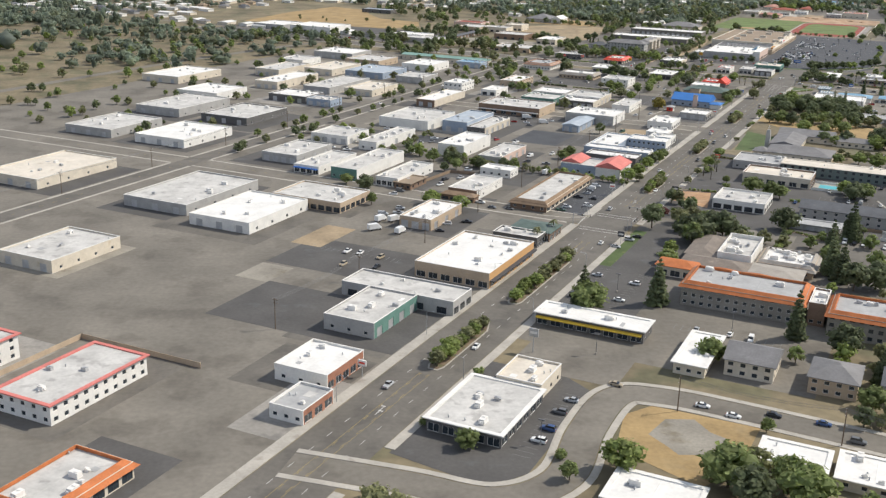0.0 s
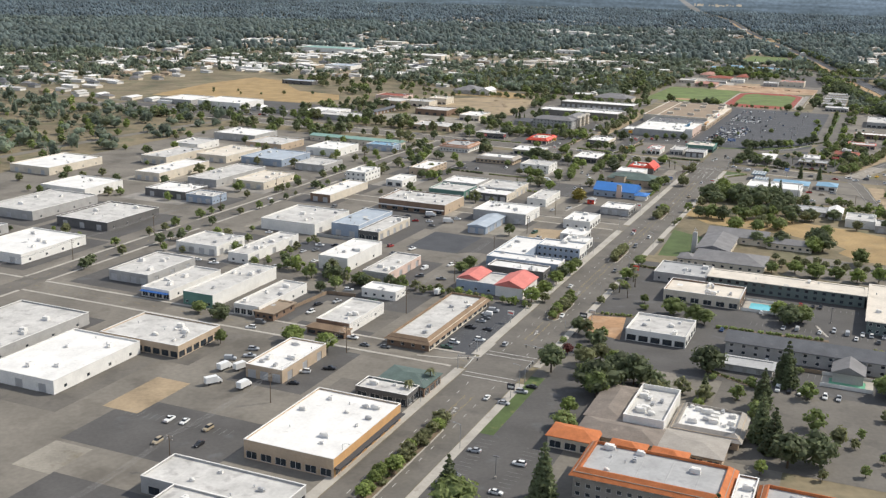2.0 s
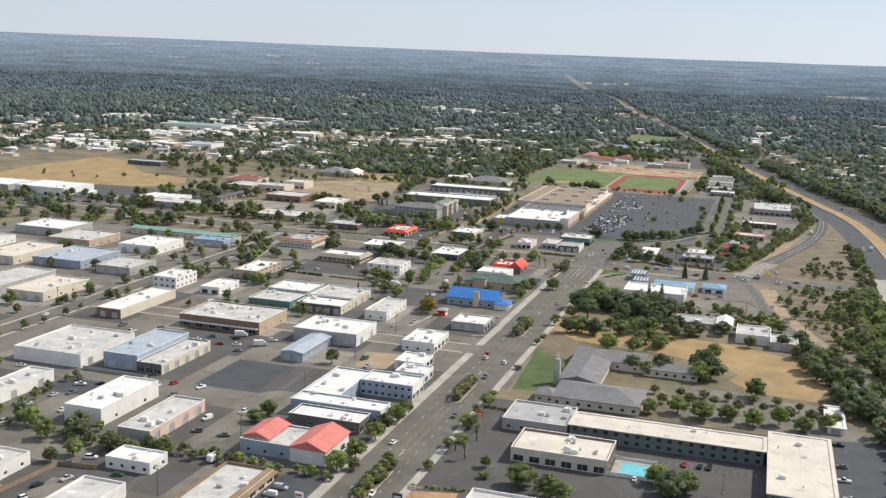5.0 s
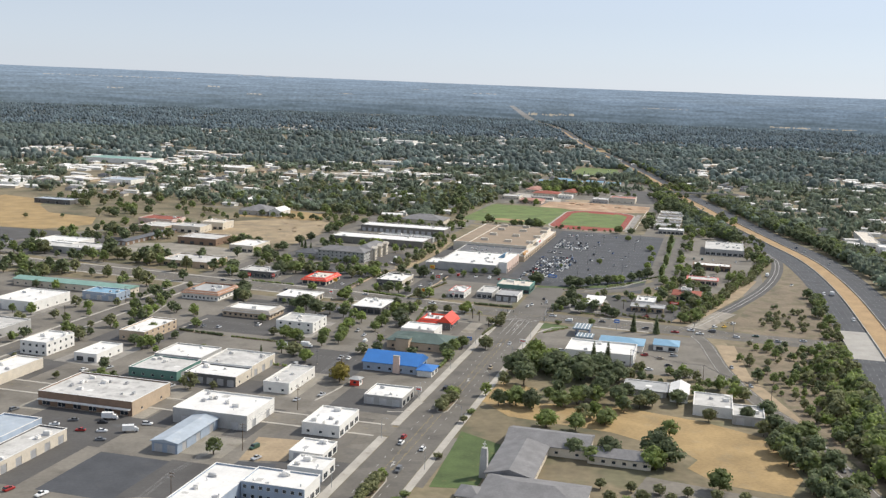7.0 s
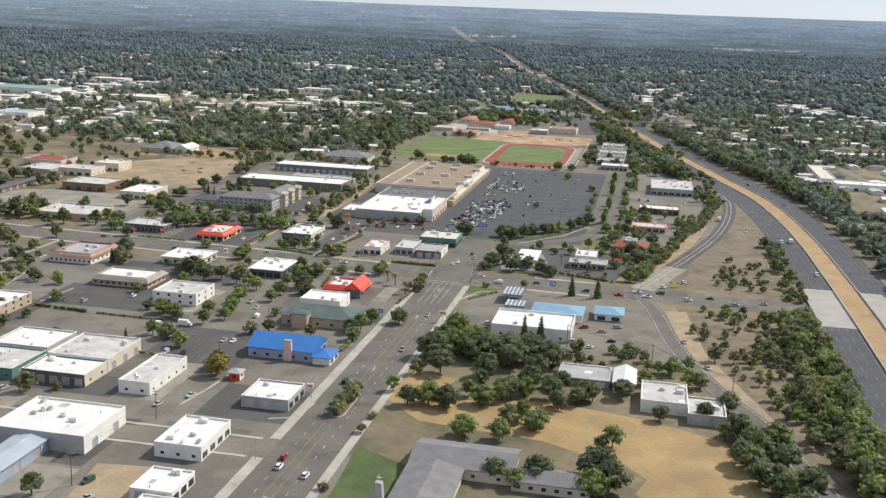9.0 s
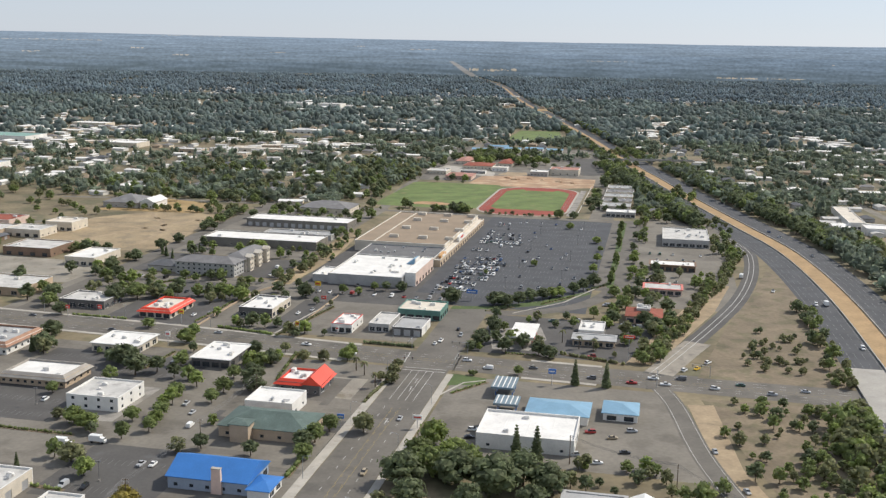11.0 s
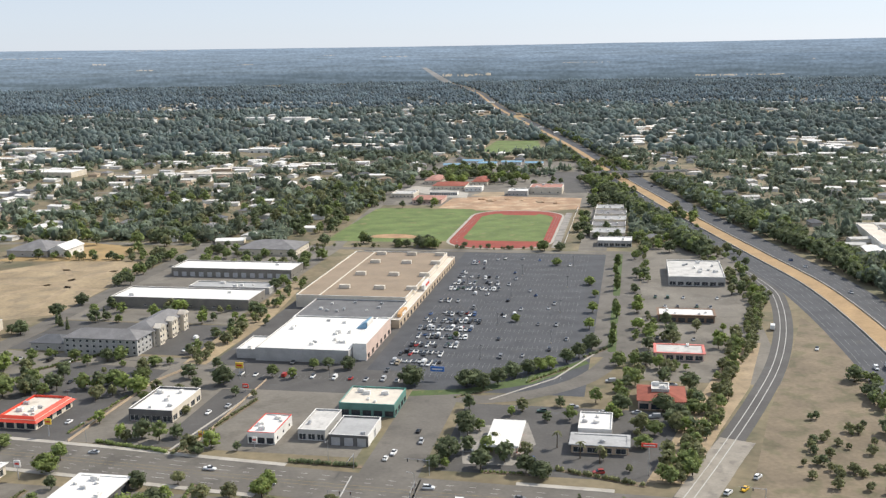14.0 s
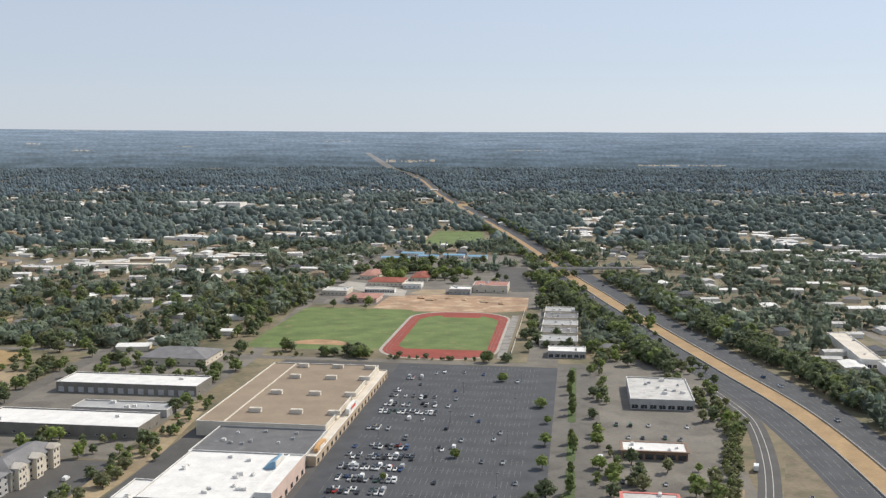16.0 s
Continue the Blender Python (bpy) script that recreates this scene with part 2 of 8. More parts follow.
# foliage
leafy("leaf_green", (0.237, 0.286, 0.105), 0.48, vary=0.3, size=3, fine=0.6, island=0.3, each=0.25)
leafy("leaf_dark", (0.174, 0.207, 0.105), 0.48, vary=0.3, size=3, fine=0.6, island=0.3, each=0.25)
leafy("leaf_bright", (0.281, 0.343, 0.105), 0.48, vary=0.3, size=3, fine=0.6, island=0.3, each=0.2)
leafy("leaf_olive", (0.248, 0.256, 0.126), 0.48, vary=0.3, size=3, fine=0.6, island=0.3, each=0.2)
leafy("leaf_yellow", (0.28, 0.23, 0.05), vary=0.3, size=3, fine=0.6, island=0.3, each=0.15)
leafy("leaf_red", (0.16, 0.05, 0.045), vary=0.3, size=3, fine=0.6, island=0.3, each=0.15)
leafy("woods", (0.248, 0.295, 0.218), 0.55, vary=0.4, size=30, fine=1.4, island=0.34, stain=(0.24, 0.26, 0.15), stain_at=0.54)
# mid and far leaf colours are paler and bluer: aerial haze painted in
leafy("woods_mid_hazed", (0.264, 0.321, 0.300), 0.6, vary=0.36, size=80, fine=4, island=0.26, stain=(0.24, 0.275, 0.225), stain_at=0.54)
leafy("woods_far_hazed", (0.288, 0.358, 0.394), 0.64, vary=0.4, size=150, fine=12, island=0.2, stain=(0.25, 0.302, 0.3), stain_at=0.54)
material("bark", (0.11, 0.085, 0.06), vary=0.3, size=1, fine=0.2)


# ---- mesh helpers ----
def box(bm, x0, x1, y0, y1, z0, z1):
    v = [bm.verts.new((x, y, z)) for z in (z0, z1) for x, y in ((x0, y0), (x1, y0), (x1, y1), (x0, y1))]
    for a in ((3, 2, 1, 0), (4, 5, 6, 7), (0, 1, 5, 4), (1, 2, 6, 5), (2, 3, 7, 6), (3, 0, 4, 7)):
        bm.faces.new([v[i] for i in a])
    return v


def tube(bm, p, q, r0, r1, n=8, cap=True):
    p, q = Vector(p), Vector(q)
    turn = (q - p).to_track_quat("Z", "Y").to_matrix()
    rings = []
    for c, r in ((p, r0), (q, r1)):
        rings.append([bm.verts.new(c + turn @ Vector((r * math.cos(2 * math.pi * i / n), r * math.sin(2 * math.pi * i / n), 0))) for i in range(n)])
    for i in range(n):
        bm.faces.new((rings[0][i], rings[0][(i + 1) % n], rings[1][(i + 1) % n], rings[1][i]))
    if cap:
        bm.faces.new(rings[1])
        bm.faces.new(rings[0][::-1])


def poly(bm, points, z):
    f = bm.faces.new([bm.verts.new((x, y, z)) for x, y in points])
    f.normal_update()
    if f.normal.z < 0:
        f.normal_flip()
    return f


def slab(bm, points, z0, z1):
    """A flat plate of any outline, from z0 up to z1."""
    area = sum(points[i - 1][0] * points[i][1] - points[i][0] * points[i - 1][1] for i in range(len(points)))
    if area < 0:
        points = points[::-1]
    low = [bm.verts.new((x, y, z0)) for x, y in points]
    top = [bm.verts.new((x, y, z1)) for x, y in points]
    bm.faces.new(top)
    for i in range(len(points)):
        j = (i + 1) % len(points)
        bm.faces.new((low[i], low[j], top[j], top[i]))


def loft(bm, rings, cap=True):
    made = [[bm.verts.new(p) for p in r] for r in rings]
    for a, b in zip(made, made[1:]):
        for i in range(len(a)):
            j = (i + 1) % len(a)
            bm.faces.new((a[i], a[j], b[j], b[i]))
    if cap:
        bm.faces.new(made[-1])
        bm.faces.new(made[0][::-1])


def mesh_of(bm, mat, name="mesh"):
    me = bpy.data.meshes.new(name)
    bm.to_mesh(me)
    bm.free()
    me.materials.append(MATS[mat] if isinstance(mat, str) else mat)
    return me


def part(name, made, mat, parent, label="", m=None):
    """One mesh object under a thing or a part: made is a bmesh, or a mesh that alike parts share."""
    me = made if isinstance(made, bpy.types.Mesh) else mesh_of(made, mat, name)
    ob = new(name, me)
    ob.parent = parent
    if m is not None:
        ob.matrix_basis = m
    return tagged(ob, label)


def thing(name, label, category, m, group="", kind=""):
    ob = new(name)
    ob.empty_display_size = 0.5
    ob.matrix_world = m
    return tagged(ob, label, category, group, kind)


def solid(name, bm, mat, label, category, m=None, group="", kind=""):
    ob = new(name, mesh_of(bm, mat, name))
    if m is not None:
        ob.matrix_world = m
    return tagged(ob, label, category, group, kind)


SHARED = {}


def shared(key, make, mat):
    if key not in SHARED:
        bm = bmesh.new()
        make(bm)
        SHARED[key] = mesh_of(bm, mat, str(key[0]))
    return SHARED[key]


# ---- ground, roads and paving ----
bm = bmesh.new()
poly(bm, [(150 + 4700 * math.cos(a * math.pi / 24), 400 + 4700 * math.sin(a * math.pi / 24)) for a in range(48)], 0.0)
solid("ground", bm, "earth", "dry brown earth ground reaching the horizon", "ground", kind="structure")

# a glowing ring of low hills closes the view, blue haze painted in
bm = bmesh.new()
ring = []
for i in range(360):
    a = 2 * math.pi * i / 360
    c, s = math.cos(a), math.sin(a)
    top = 145 + 7 * max(0.0, min(1.0, 0.5 - math.degrees(math.atan2(c, s)) / 12)) + 2.0 * noise.noise((c * 5, s * 5, 0)) + 1.2 * noise.noise((c * 21, s * 21, 3))
    ring.append([(150 + r * c, 400 + r * s, z) for r, z in ((4400, -2), (4420, 45), (4460, 95), (4520, top))])
made = [[bm.verts.new(p) for p in r] for r in ring]
for i in range(360):
    a, b = made[i], made[(i + 1) % 360]
    for k in range(3):
        bm.faces.new((a[k], a[k + 1], b[k + 1], b[k]))
def distance(name, low, high, speckle, strength=0.8):
    """Land seen through miles of haze, painted as glow: finer, paler towards the top."""
    m = bpy.data.materials.new(name)
    m.use_nodes = True
    n, l = m.node_tree.nodes, m.node_tree.links
    p = n["Principled BSDF"]
    p.inputs["Roughness"].default_value = 1.0
    p.inputs["Base Color"].default_value = (0.05, 0.06, 0.06, 1)
    geo, split, join = n.new("ShaderNodeNewGeometry"), n.new("ShaderNodeSeparateXYZ"), n.new("ShaderNodeCombineXYZ")
    l.new(geo.outputs["Position"], split.inputs[0])

    def sums(operation, a, b):
        q = n.new("ShaderNodeMath")
        q.operation = operation
        for k, v in enumerate((a, b)):
            if isinstance(v, float):
                q.inputs[k].default_value = v
            else:
                l.new(v, q.inputs[k])
        return q.outputs[0]

    def spread(value, f0, f1, t0, t1):
        q = n.new("ShaderNodeMapRange")
        for k, v in zip(("From Min", "From Max", "To Min", "To Max"), (f0, f1, t0, t1)):
            q.inputs[k].default_value = v
        l.new(value, q.inputs["Value"])
        return q.outputs["Result"]

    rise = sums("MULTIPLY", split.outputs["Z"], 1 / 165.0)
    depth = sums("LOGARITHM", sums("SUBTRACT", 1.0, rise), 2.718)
    l.new(split.outputs["X"], join.inputs[0])
    l.new(split.outputs["Y"], join.inputs[1])
    l.new(sums("MULTIPLY", depth, 1000.0), join.inputs[2])

    def noise_at(flat, tall, detail):
        v, t = n.new("ShaderNodeVectorMath"), n.new("ShaderNodeTexNoise")
        v.operation = "MULTIPLY"
        v.inputs[1].default_value = (flat, flat, tall)
        t.inputs["Scale"].default_value, t.inputs["Detail"].default_value = 1.0, detail
        l.new(join.outputs[0], v.inputs[0])
        l.new(v.outputs[0], t.inputs["Vector"])
        return t.outputs["Fac"]

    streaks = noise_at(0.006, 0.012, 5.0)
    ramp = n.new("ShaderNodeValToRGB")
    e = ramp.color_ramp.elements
    # low to high: haze built into the glow colour by height
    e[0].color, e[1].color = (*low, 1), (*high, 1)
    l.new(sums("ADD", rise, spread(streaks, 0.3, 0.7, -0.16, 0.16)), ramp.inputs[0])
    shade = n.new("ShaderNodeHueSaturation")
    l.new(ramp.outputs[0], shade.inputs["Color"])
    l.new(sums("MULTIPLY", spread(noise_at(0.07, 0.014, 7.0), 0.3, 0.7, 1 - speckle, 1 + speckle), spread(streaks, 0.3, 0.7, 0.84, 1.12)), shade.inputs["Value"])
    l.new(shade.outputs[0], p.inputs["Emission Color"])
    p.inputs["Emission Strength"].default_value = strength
    MATS[name] = m


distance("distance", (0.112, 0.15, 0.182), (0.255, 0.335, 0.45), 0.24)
# far clearings and road glow too, with haze in their colours
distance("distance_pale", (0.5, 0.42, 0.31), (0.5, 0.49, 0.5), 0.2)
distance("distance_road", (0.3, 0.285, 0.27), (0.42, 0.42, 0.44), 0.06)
solid("backdrop", bm, "distance", "glowing backdrop of wooded hills with painted blue haze", "hills", kind="structure")
VIEW = Vector((192, 496, 123))


def on_hills(az, el):
    """The place on the far hills in this direction, a little in front of them."""
    way = Vector((math.sin(radians(az)), math.cos(radians(az)), math.tan(radians(el))))
    s, z = 4300.0, 0.0
    for k in range(6):
        r = np.interp(z, (-2, 45, 95, 150), (4400, 4420, 4460, 4520)) - 14
        o = Vector((VIEW.x - 150, VIEW.y - 400, 0))
        b = o.x * way.x + o.y * way.y
        s = -b + math.sqrt(b * b - o.length_squared + r * r)
        z = VIEW.z + s * way.z
    return VIEW + way * s


# open land, rooftops and the freeway on the far hills: azimuth and height in degrees
for az0, az1, el0, el1, label in ((14.5, 17.2, -1.36, -1.19, "pale bare quarry on the far hills"), (28.0, 30.2, -1.52, -1.4, "far pale row of rooftops"), (30.6, 32.5, -1.48, -1.41, "far pale row of rooftops"), (-3.85, -3.2, -0.43, -0.31, "far pale building among woods"),
                                  (-1.7, -0.85, -0.77, -0.67, "far pale clearing"), (-9.4, -8.4, -0.67, -0.58, "far pale clearing"), (-12.5, -5.3, -0.035, 0.015, "long pale field under the horizon"), (-2.2, 1.0, 0.27, 0.31, "long pale field under the horizon"),
                                  (8.1, 8.75, -0.13, -0.08, "far pale clearing"), (11.2, 12.7, -0.25, -0.2, "far pale clearing"), (33.7, 33.95, -0.7, -0.63, "far white building"), (3.5, 4.4, -0.55, -0.5, "far pale clearing"), (21, 23.6, -0.72, -0.69, "far pale clearing")):
    bm = bmesh.new()
    count = max(4, int((az1 - az0) * 14))
    for i in range(count):
        if noise.noise((az0 + i * 0.7, el0 * 9, 2.0)) < -0.12:
            continue
        a0, a1 = az0 + (az1 - az0) * i / count, az0 + (az1 - az0) * (i + 1) / count
        low_, high_ = el0 + (el1 - el0) * (0.25 + 0.5 * noise.noise((i * 0.6, az0, 1.0))), el1 - (el1 - el0) * (0.25 + 0.5 * noise.noise((i * 0.5, az0, 7.0)))
        bm.faces.new([bm.verts.new(on_hills(a, e)) for a, e in ((a0, low_), (a1, low_), (a1, max(high_, low_ + 0.02)), (a0, max(high_, low_ + 0.02)))])
    # glowing patch, its pale haze painted rather than lit
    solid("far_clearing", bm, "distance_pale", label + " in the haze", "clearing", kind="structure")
bm = bmesh.new()
rails = []
for k in range(24):
    f = 0.05 + 0.95 * k / 23
    c_, s_ = math.cos(radians(25)), math.sin(radians(25))
    row = []
    for side in (-26, 26):
        u, v = -979 - 1258 * f + side, 5918 + 5534 * f
        x, y = (u * c_ + v * s_) * 0.76 - VIEW.x, (-u * s_ + v * c_) * 0.76 - VIEW.y
        row.append(bm.verts.new(on_hills(math.degrees(math.atan2(x, y)), -math.degrees(math.atan(VIEW.z / math.hypot(x, y))))))
    rails.append(row)
for q0, q1 in zip(rails, rails[1:]):
    bm.faces.new((q0[0], q0[1], q1[1], q1[0]))
solid("far_road", bm, "distance_road", "pale freeway running on over the far hills, glowing with painted haze", "road", kind="structure")


def strip(points, width):
    """The outline of a band of that width along a line of (u, v)."""
    left, right = [], []
    for i, p in enumerate(points):
        a, b = Vector(points[max(i - 1, 0)]), Vector(points[min(i + 1, len(points) - 1)])
        t = (b - a).normalized()
        s = Vector((-t.y, t.x)) * (width[i] if isinstance(width, (list, tuple)) else width) / 2
        left.append(tuple(Vector(p) + s))
        right.append(tuple(Vector(p) - s))
    return left, right


def smooth(points, steps=6):
    """A rounder line through the points."""
    out = []
    pts = [Vector(p) for p in points]
    for i in range(len(pts) - 1):
        p0, p1, p2, p3 = pts[max(i - 1, 0)], pts[i], pts[i + 1], pts[min(i + 2, len(pts) - 1)]
        for k in range(steps):
            t = k / steps
            out.append(tuple(0.5 * (2 * p1 + (p2 - p0) * t + (2 * p0 - 5 * p1 + 4 * p2 - p3) * t * t + (3 * p1 - p0 - 3 * p2 + p3) * t ** 3)))
    return out + [tuple(pts[-1])]


def band(bm, points, width, z, thick=0.0):
    left, right = strip(points, width)
    for i in range(len(points) - 1):
        quad = (right[i], right[i + 1], left[i + 1], left[i])
        if thick:
            slab(bm, list(quad), z - thick, z)
        else:
            bm.faces.new([bm.verts.new((x, y, z)) for x, y in quad])


def road(name, points, width, mat, label, z=0.05, bend=True):
    bm = bmesh.new()
    band(bm, smooth(points) if bend else points, width, z)
    return solid(name, bm, mat, label, "road", TOWN, kind="structure")


def offset(points, d):
    return strip(points, 2 * d)[0] if d > 0 else strip(points, -2 * d)[1]


def lines(name, rows, mat="paint_white", z=0.085, label="painted white lane lines on the road"):
    """Painted lines: rows of (points, width, dash, gap)."""
    bm = bmesh.new()
    for points, w, dash, gap in rows:
        if not dash:
            band(bm, points, w, z)
            continue
        for a, b in zip(points, points[1:]):
            a, b = Vector(a), Vector(b)
            length, t = (b - a).length, (b - a).normalized()
            s = 0.0
            while s < length:
                band(bm, [tuple(a + t * s), tuple(a + t * min(s + dash, length))], w, z)
                s += dash + gap
    return solid(name, bm, mat, label, "road marking", TOWN, kind="stuff")


def ground_patch(name, points, mat, label, z=0.03, kind="structure", category="ground"):
    bm = bmesh.new()
    poly(bm, points, z)
    return solid(name, bm, mat, label, category, TOWN, kind=kind)


def rectangle(u0, u1, v0, v1):
    return [(u0, v0), (u1, v0), (u1, v1), (u0, v1)]


def rounded(u0, u1, v0, v1, r, n=6):
    out = []
    for cu, cv, a in ((u1 - r, v0 + r, -90), (u1 - r, v1 - r, 0), (u0 + r, v1 - r, 90), (u0 + r, v0 + r, 180)):
        out += [(cu + r * math.cos(radians(a + 90 * i / n)), cv + r * math.sin(radians(a + 90 * i / n))) for i in range(n + 1)]
    return out


MAIN_L, MAIN_R, MAIN = -155.0, -131.0, -143.0
CROSS = [(-900, 1130), (-500, 1104), (-300, 1092), (-160, 1080), (60, 1070), (300, 1058), (700, 1040)]
FREEWAY = [(70, -300), (84, 150), (94, 560), (96, 800), (96, 1000), (95, 1127), (90, 1290), (75, 1437), (47, 1556), (20, 1664), (-18, 1822), (-38, 1912), (-72, 2060), (-175, 2560), (-450, 3730), (-670, 4800), (-860, 5500), (-1010, 6020)]
RAMP = [(-30, 1084), (-14, 1132), (7, 1199), (24, 1262), (36, 1330), (42, 1395), (41, 1440), (28, 1500)]
RAMP_SOUTH = [(-26, 1062), (-19, 1037), (-8, 975), (9, 918), (25, 882), (38, 836), (49, 797), (70, 720), (64, 560), (56, 300), (44, -300)]
PARALLEL = [(-404, 200), (-404, 600), (-404, 1000), (-406, 1230), (-412, 1420), (-420, 1800), (-440, 2300)]
SIDE_A = [(-620, 534), (-155, 534)]
SIDE_B = [(-404, 806), (-155, 806)]
SIDE_C = [(-404, 683), (-218, 688)]
LOOP = [(-143, 1188), (-120, 1186), (-95, 1198), (-72, 1225), (-58, 1270), (-52, 1330), (-52, 1560)]
CUL = [(-150, 262), (-117, 268), (-92, 272), (-80, 290), (-83, 320), (-82, 346), (-70, 353), (-40, 354), (60, 350)]

road("road", [(MAIN, -300), (MAIN, 1195)], MAIN_R - MAIN_L, "asphalt_road", "weathered grey asphalt main street with turn lanes", 0.05, False)
road("road", CROSS, 27, "asphalt_road", "wide weathered asphalt cross street", 0.055)
road("road", PARALLEL, 13, "asphalt_road", "grey asphalt back street between workshops")
road("road", SIDE_A, 14, "asphalt_old", "faded asphalt side street", 0.045, False)
road("road", SIDE_B, 13, "asphalt_old", "faded asphalt side street", 0.045, False)
road("road", SIDE_C, 13, "asphalt_old", "faded asphalt lane ending in a turning circle", 0.045, False)
road("road", LOOP, 11, "asphalt_road", "curving drive past the parking lot", 0.052)
road("road", CUL, 11, "asphalt_old", "residential street that bends round a vacant lot", 0.052)
road("road", RAMP, 11, "asphalt_dark", "freeway ramp climbing from the cross street", 0.06)
road("road", RAMP_SOUTH, 9.5, "asphalt_road", "narrow asphalt frontage road along the trees", 0.076)
far_streets = [
    [(-640, 1540), (-560, 1552), (-430, 1557), (-300, 1553), (-60, 1552)],
    [(-300, 1560), (-320, 1760), (-330, 2100), (-320, 2400)],
    [(-900, 1800), (-640, 1900), (-420, 2060)],
    [(-1000, 1180), (-700, 1160), (-404, 1110)],
    [(-690, 500), (-690, 900), (-640, 1250), (-560, 1420)],
    [(-404, 1230), (-330, 1220), (-290, 1215)],
    [(220, 900), (215, 1400), (150, 2000)],
    [(-640, 1700), (-670, 1856), (-700, 2060), (-745, 2310)],
    [(-1500, 2240), (-1100, 2225), (-850, 2110), (-620, 2050), (-420, 2230)],
    [(-1250, 1600), (-1050, 1690), (-880, 1800)],
]
for line in far_streets:
    road("road", line, 10, "asphalt_old", "grey asphalt street among houses and trees", 0.048)

# the freeway: two carriageways, a dirt median, shoulders
fw = smooth(FREEWAY, 8)
fw_near, fw_far = [q for q in fw if q[1] < 2140], [q for q in fw if q[1] > 2060]
for run, side, width in ((fw_near, 18, 21), (fw_near, -18, 21), (fw_far, 12.5, 16), (fw_far, -12.5, 16)):
    road("road", offset(run, side), width, "asphalt_fresh", "dark asphalt freeway carriageway with three lanes", 0.07, False)
band_bm = bmesh.new()
band(band_bm, fw_near, 14.8, 0.06)
band(band_bm, fw_far, 9.5, 0.066)
solid("median", band_bm, "median_dirt", "dry orange dirt median between the carriageways", "median", TOWN, kind="structure")
band_bm = bmesh.new()
for d in (7.2, -7.2):
    band(band_bm, offset(fw_near, d), 0.6, 0.85, 0.85)
solid("guard_wall", band_bm, "bridge_concrete", "long low concrete barrier beside the freeway median", "barrier", TOWN, kind="structure")
lines("lane_marking", [(offset(fw_near, s * d), 0.2, dash, gap) for s in (1, -1) for d, dash, gap in ((9, 0, 0), (25.5, 0, 0), (13.6, 5, 8), (18, 5, 8), (21.8, 5, 8))], z=0.1, label="faded lane lines on the freeway", mat="paint_faded")
band_bm = bmesh.new()
deck = [(96, 1040), (95, 1122)]
for d in (17, -17):
    band(band_bm, offset(deck, d), 19.4, 0.12)
solid("bridge_deck", band_bm, "bridge_concrete", "pale concrete freeway bridge deck over the cross street", "bridge", TOWN, kind="structure")
band_bm = bmesh.new()
for d in (27, 7.4, -7.4, -27):
    band(band_bm, offset(deck, d), 0.5, 1.1, 1.1)
solid("bridge_rail", band_bm, "bridge_concrete", "concrete side rails of the freeway bridge", "bridge rail", TOWN, kind="structure")

# a street bridge over the freeway, far off
over = thing("overpass", "grey concrete street overpass across the freeway", "bridge", at(-42, 2070, 0, 12), kind="structure")
bm = bmesh.new()
box(bm, -60, 60, -5, 5, 5.2, 6.4)
part("deck", bm, "bridge_concrete", over)
for y in (-5.2, 5.2):
    bm = bmesh.new()
    box(bm, -60, 60, y - 0.2, y + 0.2, 5.3, 7.4)
    part("side_rail", bm, "bridge_concrete", over)
for x in (-32, 0, 32):
    bm = bmesh.new()
    box(bm, x - 0.8, x + 0.8, -4, 4, 0, 5.2)
    part("pier", bm, "bridge_concrete", over)

# paving of the town
ground_patch("pavement", rectangle(-640, -158, -200, 1064), "asphalt_old", "patched grey paving between the workshops", 0.02)
ground_patch("pavement", rectangle(-128, -25, 375, 660), "asphalt_old", "grey paving round the hotel and motels", 0.02)
ground_patch("pavement", rectangle(-128, 40, 560, 732), "asphalt_dark", "dark motel parking lot", 0.024)
ground_patch("pavement", [(-126, 955), (-2, 952), (-12, 985), (-22, 1040), (-28, 1056), (-126, 1056)], "asphalt_old", "grey forecourt paving by the corner shop", 0.024)
ground_patch("pavement", rectangle(-420, -160, 1108, 1232), "asphalt_old", "grey parking round the restaurants", 0.022)
ground_patch("pavement", [(-126, 1100), (-44, 1100), (-22, 1180), (-126, 1180)], "asphalt_dark", "dark parking round the fuel station", 0.026)
ground_patch("pavement", rectangle(-45, 25, 1225, 1580), "asphalt_old", "faded parking by the roadside shops", 0.026)
ground_patch("pavement", rectangle(-411, -294, 1302, 1562), "asphalt_old", "worn grey paving round the storage sheds", 0.023)
